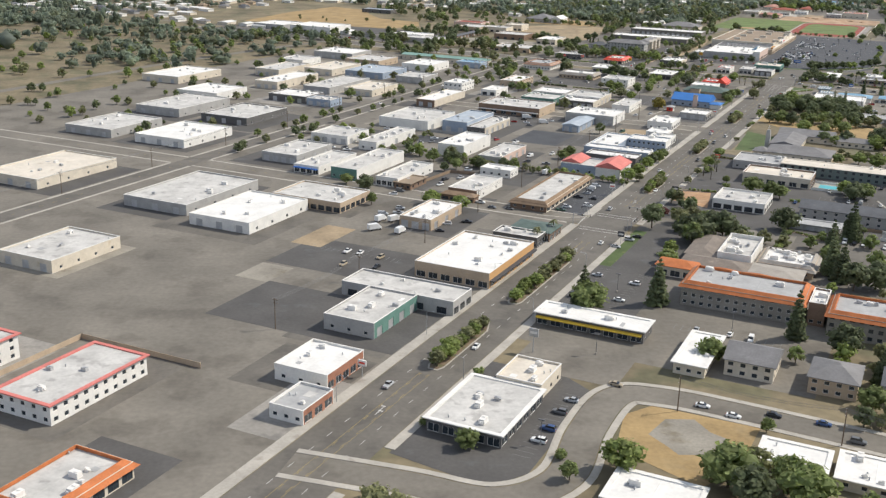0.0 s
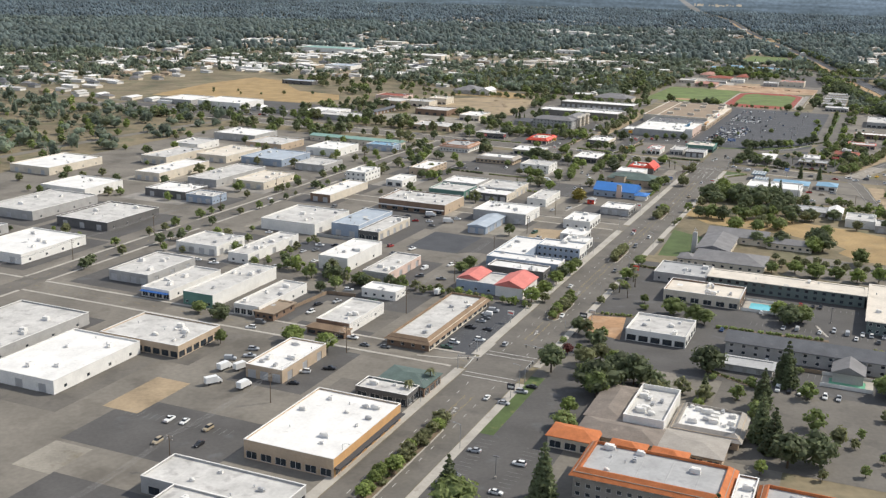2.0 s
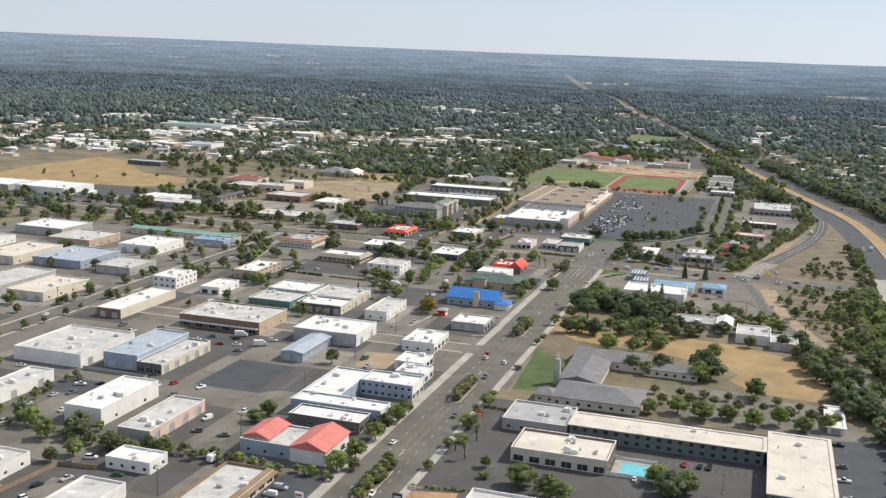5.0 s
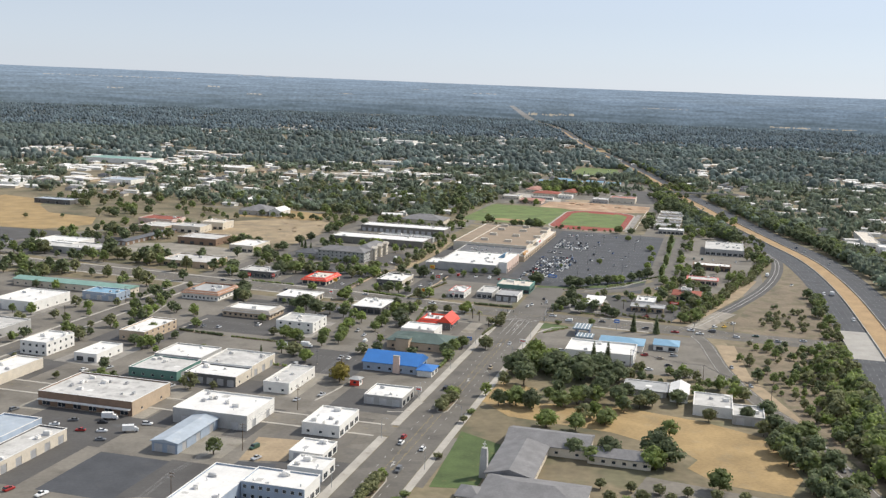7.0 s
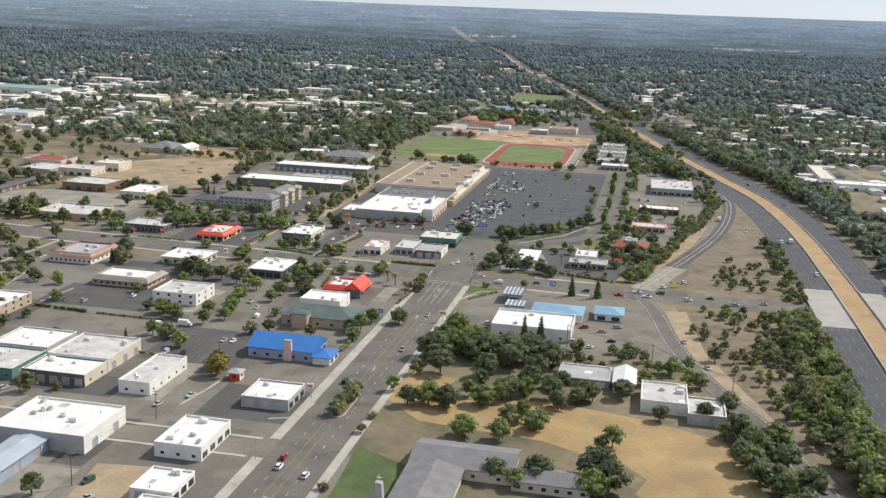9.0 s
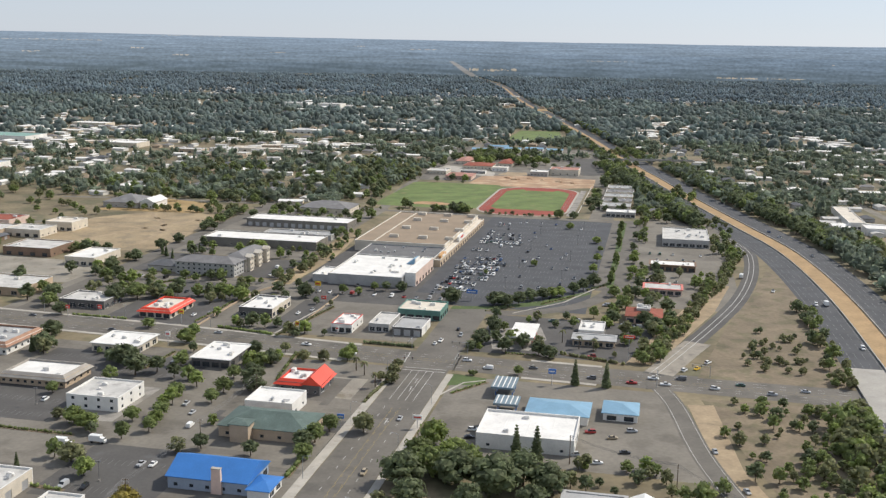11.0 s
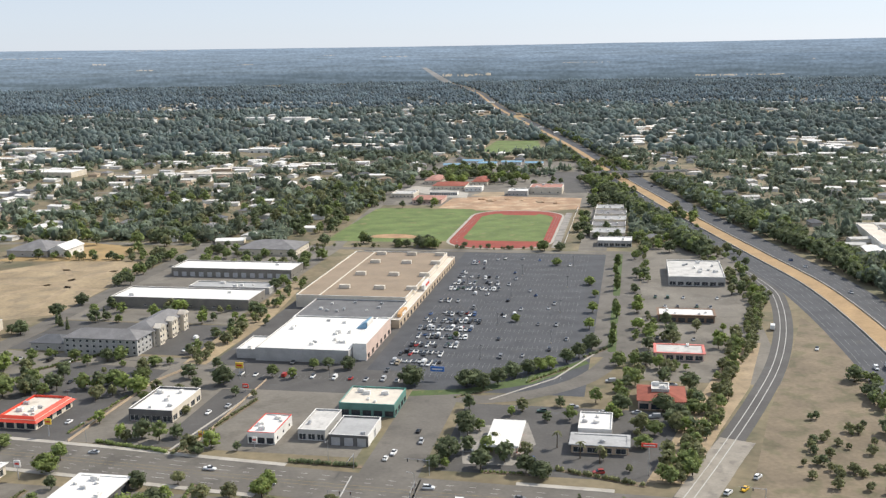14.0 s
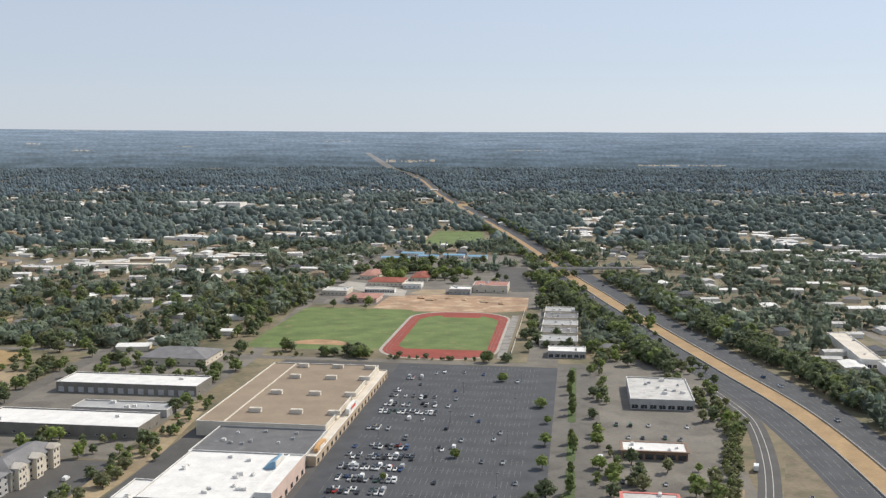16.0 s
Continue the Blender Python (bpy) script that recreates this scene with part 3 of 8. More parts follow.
PATCHES = (
    (rectangle(-186, -72, 1196, 1546), "asphalt_fresh", "dark parking lot of the shopping centre"),
    (rectangle(-272, -186, 1222, 1546), "asphalt_dark", "service yard round the shopping centre"),
    (rectangle(-255, -160, 1186, 1224), "asphalt_dark", "dark parking behind the fast-food shops"),
    (rectangle(-256, -196, 402, 442), "asphalt_dark", "dark parking lot behind the white store"),
    (rectangle(-128, -96, 400, 470), "asphalt_dark", "dark hotel parking lot"),
    (rectangle(-176, -158, 537, 618), "asphalt_fresh", "freshly sealed parking in front of the shops"),
    (rectangle(-262, -228, 694, 738), "asphalt_fresh", "dark empty lot"),
    (rectangle(-318, -266, 742, 782), "asphalt_dark", "dark yard with parked vans"),
    (rectangle(-230, -206, 690, 740), "asphalt_dark", "dark empty lot"),
    (rectangle(-322, -286, 660, 692), "asphalt_fresh", "dark fenced yard"),
    (rectangle(-372, -325, 665, 692), "asphalt_dark", "dark fenced yard"),
    (rectangle(-236, -160, 940, 968), "asphalt_old", "grey parking beside the hip-roofed building"),
    (rectangle(-250, -203, 884, 934), "asphalt_dark", "dark parking beside the blue-roofed hall"),
    (rectangle(-340, -250, 1015, 1050), "asphalt_dark", "dark striped parking lot"),
    (rectangle(-345, -285, 950, 990), "asphalt_dark", "dark striped parking lot"),
    (rectangle(-350, -290, 1108, 1225), "asphalt_dark", "dark restaurant parking lot"),
    (rectangle(-249, -232, 1108, 1185), "asphalt_dark", "dark restaurant parking lot"),
    (rectangle(-400, -275, 1236, 1300), "asphalt_dark", "dark hotel parking"),
    (rectangle(-390, -296, 1373, 1430), "asphalt_old", "grey yard between the storage sheds"),
    ([(-860, 1140), (-560, 1140), (-560, 1262), (-680, 1272), (-765, 1266), (-860, 1240)], "asphalt_dark", "wide dealership parking"),
    (rectangle(-122, -86, 470, 547), "asphalt_dark", "dark hotel parking under trees"),
    (rectangle(-56, 34, 486, 562), "asphalt_road", "worn lane behind the hotel"),
    ([(-128, 280), (-96, 276), (-89, 288), (-89, 345), (-100, 352), (-128, 352)], "asphalt_dark", "dark restaurant parking lot"),
    (rectangle(-122, -84, 352, 391), "asphalt_old", "grey forecourt paving"),
    (rectangle(-240, -160, 340, 382), "asphalt_dark", "dark forecourt behind the street"),
    ([(-204, 748), (-188, 750), (-184, 732), (-205, 733)], "asphalt_fresh", "dark lot behind the street shops"),
    (rectangle(-128.5, -124, 746, 808), "asphalt_old", "grey asphalt strip beside the pavement"),
    (rectangle(22, 60, 600, 740), "asphalt_fresh", "dark motel parking lot"),
    (rectangle(-95, -72, 1558, 1800), "asphalt_old", "school access paving"),
)
for i, (outline, mat, label) in enumerate(PATCHES):
    ground_patch("parking_lot", outline, mat, label, 0.034 + 0.0007 * i, category="parking lot")
ground_patch("turning_circle", [(-216 + 14 * math.cos(a * math.pi / 12), 688 + 14 * math.sin(a * math.pi / 12)) for a in range(24)], "asphalt_old", "faded asphalt turning circle", 0.047, category="road")
SOIL = (
    ([(-76, 335), (-70, 345), (-37, 346), (-38, 320), (-45, 303), (-72, 313)], "dry_grass", "vacant lot of dry golden grass"),
    ([(-66, 326), (-64, 338), (-56, 342), (-50, 336), (-44, 334), (-47, 322), (-55, 318), (-60, 322)], "gravel", "bare grey patch in the vacant lot"),
    ([(-130, 618), (-111, 623), (-106, 590), (-128, 597)], "bare_dirt", "bare orange dirt lot"),
    ([(-128, 868), (-60, 884), (-18, 874), (9, 860), (19, 829), (23, 809), (17, 788), (-6, 791), (-15, 796), (-24, 806), (-20, 818), (-29, 830), (-44, 834), (-60, 842), (-110, 848)], "dry_grass", "field of dry golden grass beside the church"),
    ([(-126, 905), (-104, 900), (-112, 866), (-128, 866)], "dry_grass", "dry grass under the trees"),
    ([(-520, 1300), (-538, 1372), (-540, 1430), (-500, 1484), (-425, 1478), (-415, 1312), (-455, 1286)], "dry_field", "mown dry field with tyre tracks"),
    ([(-885, 1242), (-910, 1400), (-908, 1516), (-834, 1495), (-800, 1440), (-753, 1391), (-685, 1380), (-657, 1329), (-679, 1276), (-765, 1268), (-845, 1247)], "dry_grass", "wide field of dry golden grass"),
    ([(-565, 1470), (-460, 1480), (-470, 1540), (-540, 1560)], "dry_grass", "patch of dry golden grass"),
    ([(-287, 1222), (-274, 1222), (-272, 1320), (-282, 1420), (-294, 1420), (-290, 1310)], "dry_field", "strip of dry grass beside the service drive"),
    ([(-254, 1784), (-251, 1854), (-238, 1866), (-200, 1876), (-108, 1866), (-106, 1786), (-140, 1772), (-212, 1770)], "graded_dirt", "bare orange dirt graded beside the school"),
    ([(-209, 778), (-187, 781), (-185.5, 754), (-204.5, 749)], "tan_soil", "bare tan dirt lot"),
    (rectangle(-232, -212, 748, 772), "gravel", "tan gravel yard"),
    ([(-44, 1100), (-28, 1100), (-12, 1160), (6, 1220), (20, 1300), (8, 1300), (-22, 1190)], "tan_soil", "dry dirt bank beside the ramp"),
    ([(-8, 1084), (70, 1084), (70, 1300), (50, 1360), (30, 1262), (12, 1190)], "scrub", "tan dirt between ramp and freeway"),
    ([(-8, 1052), (70, 1054), (72, 700), (62, 790), (30, 890), (14, 960)], "scrub", "dry scrub ground under the roadside trees"),
    ([(-14, 1042), (-2, 1044), (6, 970), (22, 916), (36, 872), (30, 872), (14, 912), (-3, 965)], "tan_soil", "bare dirt strip beside the frontage road"),
    (rectangle(-256, -240, 380, 400), "gravel", "weedy gravel lot"),
    (rectangle(-262, -246, 430, 462), "tan_soil", "weedy dry lot"),
    ([(-548, 1190), (-420, 1186), (-418, 1232), (-456, 1252), (-520, 1256), (-548, 1240)], "gravel", "bare tan lot among the shops"),
    ([(22, 736), (40, 740), (20, 780), (-40, 790), (-50, 738)], "asphalt_old", "paved strip with young trees"),
)
for i, (outline, mat, label) in enumerate(SOIL):
    ground_patch("bare_ground", outline, mat, label, 0.056 + 0.0006 * i)
GRASS = (
    ([(-126, 818), (-104, 806), (-104, 752), (-122, 748)], "church lawn of green grass"),
    (rectangle(-128, -122, 470, 530), "verge of green grass"),
    (rounded(-318, -212, 1586, 1778, 10), "green school playing field"),
    ([(-300, 2371), (-198, 2390), (-224, 2600), (-300, 2600)], "far green sports field"),
    ([(-130, 1040), (-112, 1046), (-110, 1056), (-128, 1060)], "small green lawn on the corner"),
    ([(-155, 1186), (-128, 1193), (-98, 1212), (-72, 1250), (-75, 1256), (-103, 1222), (-130, 1200), (-155, 1194)], "planted green bed along the drive"),
)
for i, (outline, label) in enumerate(GRASS):
    ground_patch("lawn", outline, "sport_turf" if "field" in label else "lawn", label, 0.07 + 0.0006 * i, category="lawn")
ground_patch("bare_ground", [(-262 + 24 * math.cos(a * math.pi / 8), 1604 + 20 * math.sin(a * math.pi / 8)) for a in range(9)], "bare_dirt", "dirt infield of the ball diamond", 0.08)

for line in ([(-500, 1300), (-470, 1390), (-430, 1470)], [(-520, 1400), (-470, 1392), (-420, 1380)], [(-440, 1325), (-455, 1400), (-505, 1470)], [(-515, 1440), (-460, 1445), (-428, 1440)]):
    bm = bmesh.new()
    band(bm, smooth(line), 5, 0.078)
    solid("dirt_track", bm, "tan_soil", "faint bare track across the dry field", "track", TOWN, kind="structure")
ground_patch("pavement", [(-124, 1148), (-95, 1158), (-89, 1133), (-96, 1109), (-116, 1108)], "yard_concrete", "pale concrete pad of the fuel station", 0.0665)
for a, b in ((1272, 1318), (1332, 1376), (1404, 1450), (1462, 1548)):
    bm = bmesh.new()
    slab(bm, rounded(-63.4, -58.8, a, b, 2.2), 0, 0.17)
    solid("kerb_island", bm, "lawn", "grassy planted island along the drive", "kerb", TOWN, kind="structure")
ground_patch("pavement", rectangle(-72, -45.2, 1262, 1560), "asphalt_road", "worn asphalt of the divided drive", 0.0535)
# running track with its field
TU, TV = -164.5, 1667.0
ground_patch("track_apron", rounded(TU - 46.6, TU + 46.4, TV - 105.5, TV + 104, 36), "concrete", "pale concrete edge round the running track", 0.0795)
ground_patch("pavement", rectangle(TU + 46.6, TU + 53, TV - 96, TV + 92), "yard_concrete", "pale concrete walk beside the running track", 0.0765)
ground_patch("lawn", rectangle(-216, -190, 1592, 1766), "sport_turf", "green school grass beside the track", 0.0755, category="lawn")
ground_patch("pavement", rectangle(-348, -90, 1800, 2250), "asphalt_old", "grey paving of the school grounds", 0.026)
ground_patch("pavement", [(-172, 2111), (-122, 2114), (-104, 1910), (-128, 1905)], "asphalt_dark", "school parking lot", 0.036)
ground_patch("pavement", [(-318, 1960), (-283, 1942), (-240, 1900), (-236, 1862), (-262, 1862), (-322, 1925)], "concrete", "pale concrete school yard", 0.0785)
ground_patch("bare_ground", [(-225, 1908), (-200, 1912), (-196, 1884), (-214, 1870), (-234, 1880)], "tan_soil", "heap of tan soil in the school yard", 0.08)
road("road", [(-314, 1802), (-330, 2075), (-336, 2200)], 11, "asphalt_road", "grey school drive", 0.053)
ground_patch("running_track", rounded(TU - 44, TU + 44, TV - 103, TV + 101.5, 34, 9), "track_red", "red all-weather running track", 0.085, category="running track")
ground_patch("sports_field", [(TU - 27, TV - 69), (TU + 37, TV - 69), (TU + 36, TV + 62), (TU + 30, TV + 74), (TU + 20, TV + 83), (TU + 17, TV + 74), (TU - 15, TV + 74), (TU - 18, TV + 83), (TU - 28, TV + 76), (TU - 35, TV + 62), (TU - 34, TV - 58)], "sport_turf", "green football field inside the track", 0.1, category="sports field")
lines("track_line", [(rounded(TU - q, TU + q, TV - 59 - q, TV + 57.5 + q, 34, 9), 0.2, 0, 0) for q in (39, 41.5)], z=0.12, label="faint worn lane lines on the running track", mat="paint_faded")
lines("field_line", [([(TU - 24, TV + d), (TU + 24, TV + d)], 0.2, 0, 0) for d in range(-50, 51, 20)], z=0.12, label="faint worn yard lines", mat="paint_faded")

# pavements and kerbs of the main street, broken at the side streets
concrete_runs = (
    (MAIN_L - 2.4, [(-300, 525), (543, 798), (815, 1062)], 4.2),
    (MAIN_R + 2.0, [(-300, 255), (282, 520), (540, 1058)], 3.4),
)
for u, runs, w in concrete_runs:
    for a, b in runs:
        bm = bmesh.new()
        slab(bm, rectangle(u - w / 2, u + w / 2, a, b), 0, 0.17)
        solid("pavement", bm, "concrete", "pale concrete pavement with a raised kerb", "pavement", TOWN, kind="structure")
cross = smooth(CROSS)
for d, w in ((15.0, 3.0), (-15.0, 3.0)):
    bm = bmesh.new()
    for a, b in ((-900, -162), (-124, -30)):
        seg = [p for p in offset(cross, d) if a < p[0] < b]
        if len(seg) > 1:
            band(bm, seg, w, 0.16, 0.16)
    solid("pavement", bm, "concrete", "pale concrete pavement along the cross street", "pavement", TOWN, kind="structure")
bm = bmesh.new()
for d in (7.0, -7.0):
    band(bm, offset(smooth(CUL), d), 2.2, 0.15, 0.15)
solid("pavement", bm, "concrete", "pale concrete pavement round the bend", "pavement", TOWN, kind="structure")
bm = bmesh.new()
for d in (8.2, -8.2):
    for a, b in ((-620, -412), (-396, -162)):
        band(bm, [(a, 534 + d), (b, 534 + d)], 1.8, 0.15, 0.15)
        if a > -400:
            band(bm, [(a, 806 + d), (b, 806 + d)], 1.8, 0.15, 0.15)
for d in (7.6, -7.6):
    for a, b in ((200, 524), (544, 674), (692, 798), (814, 1085)):
        band(bm, [(-404 + d, a), (-404 + d, b)], 1.8, 0.15, 0.15)
solid("pavement", bm, "concrete", "pale concrete pavement along the side streets", "pavement", TOWN, kind="structure")
bm = bmesh.new()
band(bm, smooth([(-27, 1086), (-14, 1126), (-6, 1149)]), 15, 0.08)
solid("ramp_slab", bm, "ramp_concrete", "pale concrete foot of the freeway ramp", "road", TOWN, kind="structure")
# raised planted medians in the middle of the main street
MEDIANS = ((336, 384), (406, 474), (602, 640), (718, 756), (842, 876))
for v0, v1 in MEDIANS:
    outline = [(-145.4, v0 + 3), (-144, v0), (-140.6, v0), (-139.4, v0 + 3), (-139.4, v1 - 8), (-142.2, v1), (-145.4, v1 - 4)]
    bm = bmesh.new()
    slab(bm, outline, 0, 0.2)
    solid("kerb_island", bm, "concrete", "pale concrete kerb round a planted street median", "kerb", TOWN, kind="structure")
    ground_patch("planting_bed", [(-142.4 + (u + 142.4) * 0.82, (v0 + v1) / 2 + (v - (v0 + v1) / 2) * 0.97) for u, v in outline], "soil_bark", "bark and dry soil bed of the street median", 0.215)

# lane lines of the streets
lines("lane_marking", [([(MAIN + d, -300), (MAIN + d, 515)], 0.2, dash, gap) for d, dash, gap in ((-5.5, 3, 7), (5.5, 3, 7))]
      + [([(MAIN + d, 552), (MAIN + d, 1010)], 0.2, dash, gap) for d, dash, gap in ((-5.5, 3, 7), (5.5, 3, 7))]
      + [([(MAIN + d, 1015), (MAIN + d, 1060)], 0.22, 0, 0) for d in (-6, -2.2, 1.5, 5.2)]
      + [([(MAIN_L + 1, v), (MAIN_R - 1, v)], 0.5, 0, 0) for v in (519, 523, 546, 550, 1060, 1064)]
      + [([(-156, v0), (-157, v1)], 0.5, 0, 0) for v0, v1 in ((526, 542), (1070, 1090))]
      + [([(-129, v0), (-129.5, v1)], 0.5, 0, 0) for v0, v1 in ((1066, 1090), (1066, 1090))])
lines("lane_marking", [([(MAIN + d, a), (MAIN + d, b)], 0.14, dash, gap) for d, dash, gap in ((-1.8, 0, 0), (1.8, 0, 0), (-1.3, 3, 6), (1.3, 3, 6)) for a, b in ((-300, 332), (478, 500), (570, 598), (644, 714), (760, 838), (880, 1005))],
      "paint_yellow", 0.086, "faded yellow centre lines")
arrow_rows = []
for v in (300, 482, 580, 650, 765, 900, 985, 1030, 1042):
    for u in (MAIN - 0.4, MAIN + 0.4):
        d = 1.6 if u < MAIN else -1.6
        arrow_rows.append(([(u + d * 0.2, v + d), (u + d * 0.2, v + d + 3)], 0.3, 0, 0))
        arrow_rows.append(([(u - d * 0.5, v + d + 3), (u + d * 0.5, v + d + 3)], 0.6, 0, 0))
lines("turn_arrow", arrow_rows, label="white turn arrows on the road")
lines("lane_marking", [(offset(cross, d), 0.2, dash, gap) for d, dash, gap in ((4.5, 3, 6), (-4.5, 3, 6), (8.5, 3, 6), (-8.5, 3, 6))])
lines("lane_marking", [(offset(cross, d), 0.14, 0, 0) for d in (1.5, -1.5)], "paint_yellow", 0.086, "faded yellow centre lines")
lines("lane_marking", [(offset(smooth(RAMP_SOUTH), d), 0.2, 0, 0) for d in (-3.6, 3.6)], z=0.1)
lines("lane_marking", [(offset(smooth(RAMP), d), 0.35, 0, 0) for d in (-1.6, 1.8)], z=0.1)
lines("lane_marking", [(SIDE_A, 0.2, 3, 6), (SIDE_B, 0.2, 3, 6), ([(-404, 200), (-404, 1060)], 0.2, 3, 6)], "paint_yellow", 0.08, "faded yellow centre lines")


def stalls(u0, u1, v0, v1, along, width=2.75, depth=5.4, double=True):
    """Parking stripes: a row of stalls whose stripes run across the axis named."""
    rows = []
    if along == "u":
        u = u0
        while u <= u1:
            rows.append(([(u, v0), (u, v1)], 0.14, 0, 0))
            u += width
    else:
        v = v0
        while v <= v1:
            rows.append(([(u0, v), (u1, v)], 0.14, 0, 0))
            v += width
    return rows


rows = []
LOT_ROWS = [1216 + 17.5 * i for i in range(19)]
for v in LOT_ROWS:
    rows += stalls(-176, -84, v, v + 9.6, "u")
    rows.append(([(-176, v + 4.8), (-84, v + 4.8)], 0.14, 0, 0))
for u0, u1, v0, v1, axis in ((-174, -169, 540, 606, "v"), (-164, -159, 548, 606, "v"), (-125, -120, 405, 468, "v"), (-108, -103, 405, 468, "v"), (-97, -91.5, 296, 340, "v"), (-335, -255, 1018, 1023, "u"),
                             (-335, -255, 1036, 1041, "u"), (-340, -290, 954, 959, "u"), (-340, -290, 972, 977, "u"), (-80, -40, 412, 417, "u"), (-250, -205, 428, 433, "u"),
                             (-246, -210, 890, 895, "u"), (-246, -210, 915, 920, "u"), (-55, 0, 680, 685, "u"), (-55, 0, 640, 645, "u"), (-60, -20, 580, 585, "u"), (22, 27, 655, 735, "v"),
                             (-345, -295, 1180, 1185, "u"), (-250, -165, 1205, 1210, "u"), (-40, 20, 1375, 1380, "u"), (-40, 20, 1400, 1405, "u"), (-40, -5, 1300, 1305, "u"), (-395, -345, 1215, 1220, "u")):
    rows += stalls(u0, u1, v0, v1, axis)
lines("parking_stripe", rows, "paint_faded", 0.09, "worn white parking stall stripes")


# ---- buildings ----
def wall_side(length, height, openings, t=0.3):
    """A wall along x from 0 to length, outer face at y = 0, with openings (x0, x1, z0, z1) through it: one connected mesh."""
    bm = bmesh.new()
    xs = sorted({0.0, length, *[o[0] for o in openings], *[o[1] for o in openings]})
    zs = sorted({0.0, height, *[o[2] for o in openings], *[o[3] for o in openings]})
    nx, nz = len(xs) - 1, len(zs) - 1
    solid_cell = {}
    for i in range(nx):
        for k in range(nz):
            x, z = (xs[i] + xs[i + 1]) / 2, (zs[k] + zs[k + 1]) / 2
            solid_cell[i, k] = not any(o[0] < x < o[1] and o[2] < z < o[3] for o in openings)
    grid = {}

    def corner(i, k, back_side):
        key = (i, k, back_side)
        if key not in grid:
            grid[key] = bm.verts.new((xs[i], t if back_side else 0.0, zs[k]))
        return grid[key]

    for (i, k), full in solid_cell.items():
        if not full:
            continue
        bm.faces.new([corner(i, k, 0), corner(i + 1, k, 0), corner(i + 1, k + 1, 0), corner(i, k + 1, 0)])
        bm.faces.new([corner(i, k, 1), corner(i, k + 1, 1), corner(i + 1, k + 1, 1), corner(i + 1, k, 1)])
        for di, dk, a, b in ((-1, 0, (0, 0), (0, 1)), (1, 0, (1, 1), (1, 0)), (0, -1, (1, 0), (0, 0)), (0, 1, (0, 1), (1, 1))):
            if not solid_cell.get((i + di, k + dk), False):
                bm.faces.new([corner(i + a[0], k + a[1], 0), corner(i + b[0], k + b[1], 0), corner(i + b[0], k + b[1], 1), corner(i + a[0], k + a[1], 1)])
    return bm


def window_mesh(w, h, trim):
    """A window: a raised frame with a bar round a pane of dark glass, one mesh with two materials."""
    key = ("window", w, h, trim)
    if key not in SHARED:
        bm = bmesh.new()
        f = 0.09
        bars = 2 if w > 1.8 else 1
        xs = [0.0, f]
        for b in range(1, bars):
            xs += [w * b / bars - 0.04, w * b / bars + 0.04]
        xs += [w - f, w]
        zs = [0.0, f, h - f, h]
        front = [[bm.verts.new((x, 0.1, z)) for z in zs] for x in xs]
        for i in range(len(xs) - 1):
            for k in range(3):
                hole = k == 1 and i % 2 == 1
                if not hole:
                    bm.faces.new((front[i][k], front[i + 1][k], front[i + 1][k + 1], front[i][k + 1]))
                    continue
                ring = (front[i][k], front[i + 1][k], front[i + 1][k + 1], front[i][k + 1])
                deep = [bm.verts.new(v.co + Vector((0, 0.08, 0))) for v in ring]
                for q in range(4):
                    bm.faces.new((ring[q], ring[(q + 1) % 4], deep[(q + 1) % 4], deep[q]))
                bm.faces.new(deep).material_index = 1
        SHARED[key] = mesh_of(bm, trim, "window")
        SHARED[key].materials.append(MATS["window_glass"])
    return SHARED[key]


def shutter_mesh(w, h):
    """A ribbed roll-up door in one folded sheet."""
    def make(bm):
        n = max(6, int(h / 0.3))
        n += n % 2
        rail = [[bm.verts.new((x, 0.13 + 0.05 * (i % 2), h * i / n)) for x in (0, w)] for i in range(n + 1)]
        for a, b in zip(rail, rail[1:]):
            bm.faces.new((a[0], a[1], b[1], b[0]))
    return make


def unit_mesh(w, d, h):
    def make(bm):
        box(bm, -w / 2 - 0.1, w / 2 + 0.1, -d / 2 - 0.1, d / 2 + 0.1, 0, 0.25)
        box(bm, -w / 2, w / 2, -d / 2, d / 2, 0.25, h)
        tube(bm, (w * 0.2, 0, h), (w * 0.2, 0, h + 0.2), d * 0.32, d * 0.32, 10)
        box(bm, -w / 2 - 0.5, -w / 2, -d * 0.3, d * 0.3, 0.3, h * 0.7)
    return make


def rooftop_unit(house, x, y, z, size, rot, rng):
    w, d, h = size
    me = shared(("unit", w, d, h), unit_mesh(w, d, h), rng.choice(("metal_grey", "trim_white", "galvanised")))
    part("rooftop_unit", me, None, house, "grey metal air-conditioning unit", pose(x, y, z, 0, 0, rot))


def side_openings(spec, length, height):
    """What a side carries: W windows, S shop windows, D roll-up doors, F windows in floors; then how many, then floors."""
    if not spec:
        return []
    kind, rest = spec[0], spec[1:]
    n, floors = (int(rest.split("x")[0]), int(rest.split("x")[1])) if "x" in rest else (int(rest), 1)
    n = max(1, min(n, int(length / 1.8)))
    step, out = length / n, []
    for i in range(n):
        c = step * (i + 0.5)
        if kind == "W":
            w = min(1.6, step * 0.55)
            out.append((kind, c - w / 2, c + w / 2, 1.1, min(2.4, height - 0.8)))
        elif kind == "S":
            w = min(4.2, step * 0.78)
            out.append((kind, c - w / 2, c + w / 2, 0.25, min(2.9, height - 1.0)))
        elif kind == "D":
            w = min(3.8, step * 0.7)
            out.append((kind, c - w / 2, c + w / 2, 0.02, min(3.6, height - 0.7)))
        elif kind == "F":
            storey = height / floors
            w = min(1.7, step * 0.5)
            for k in range(floors):
                out.append((kind, c - w / 2, c + w / 2, storey * k + 0.9, storey * k + min(2.4, storey - 0.5)))
    return out


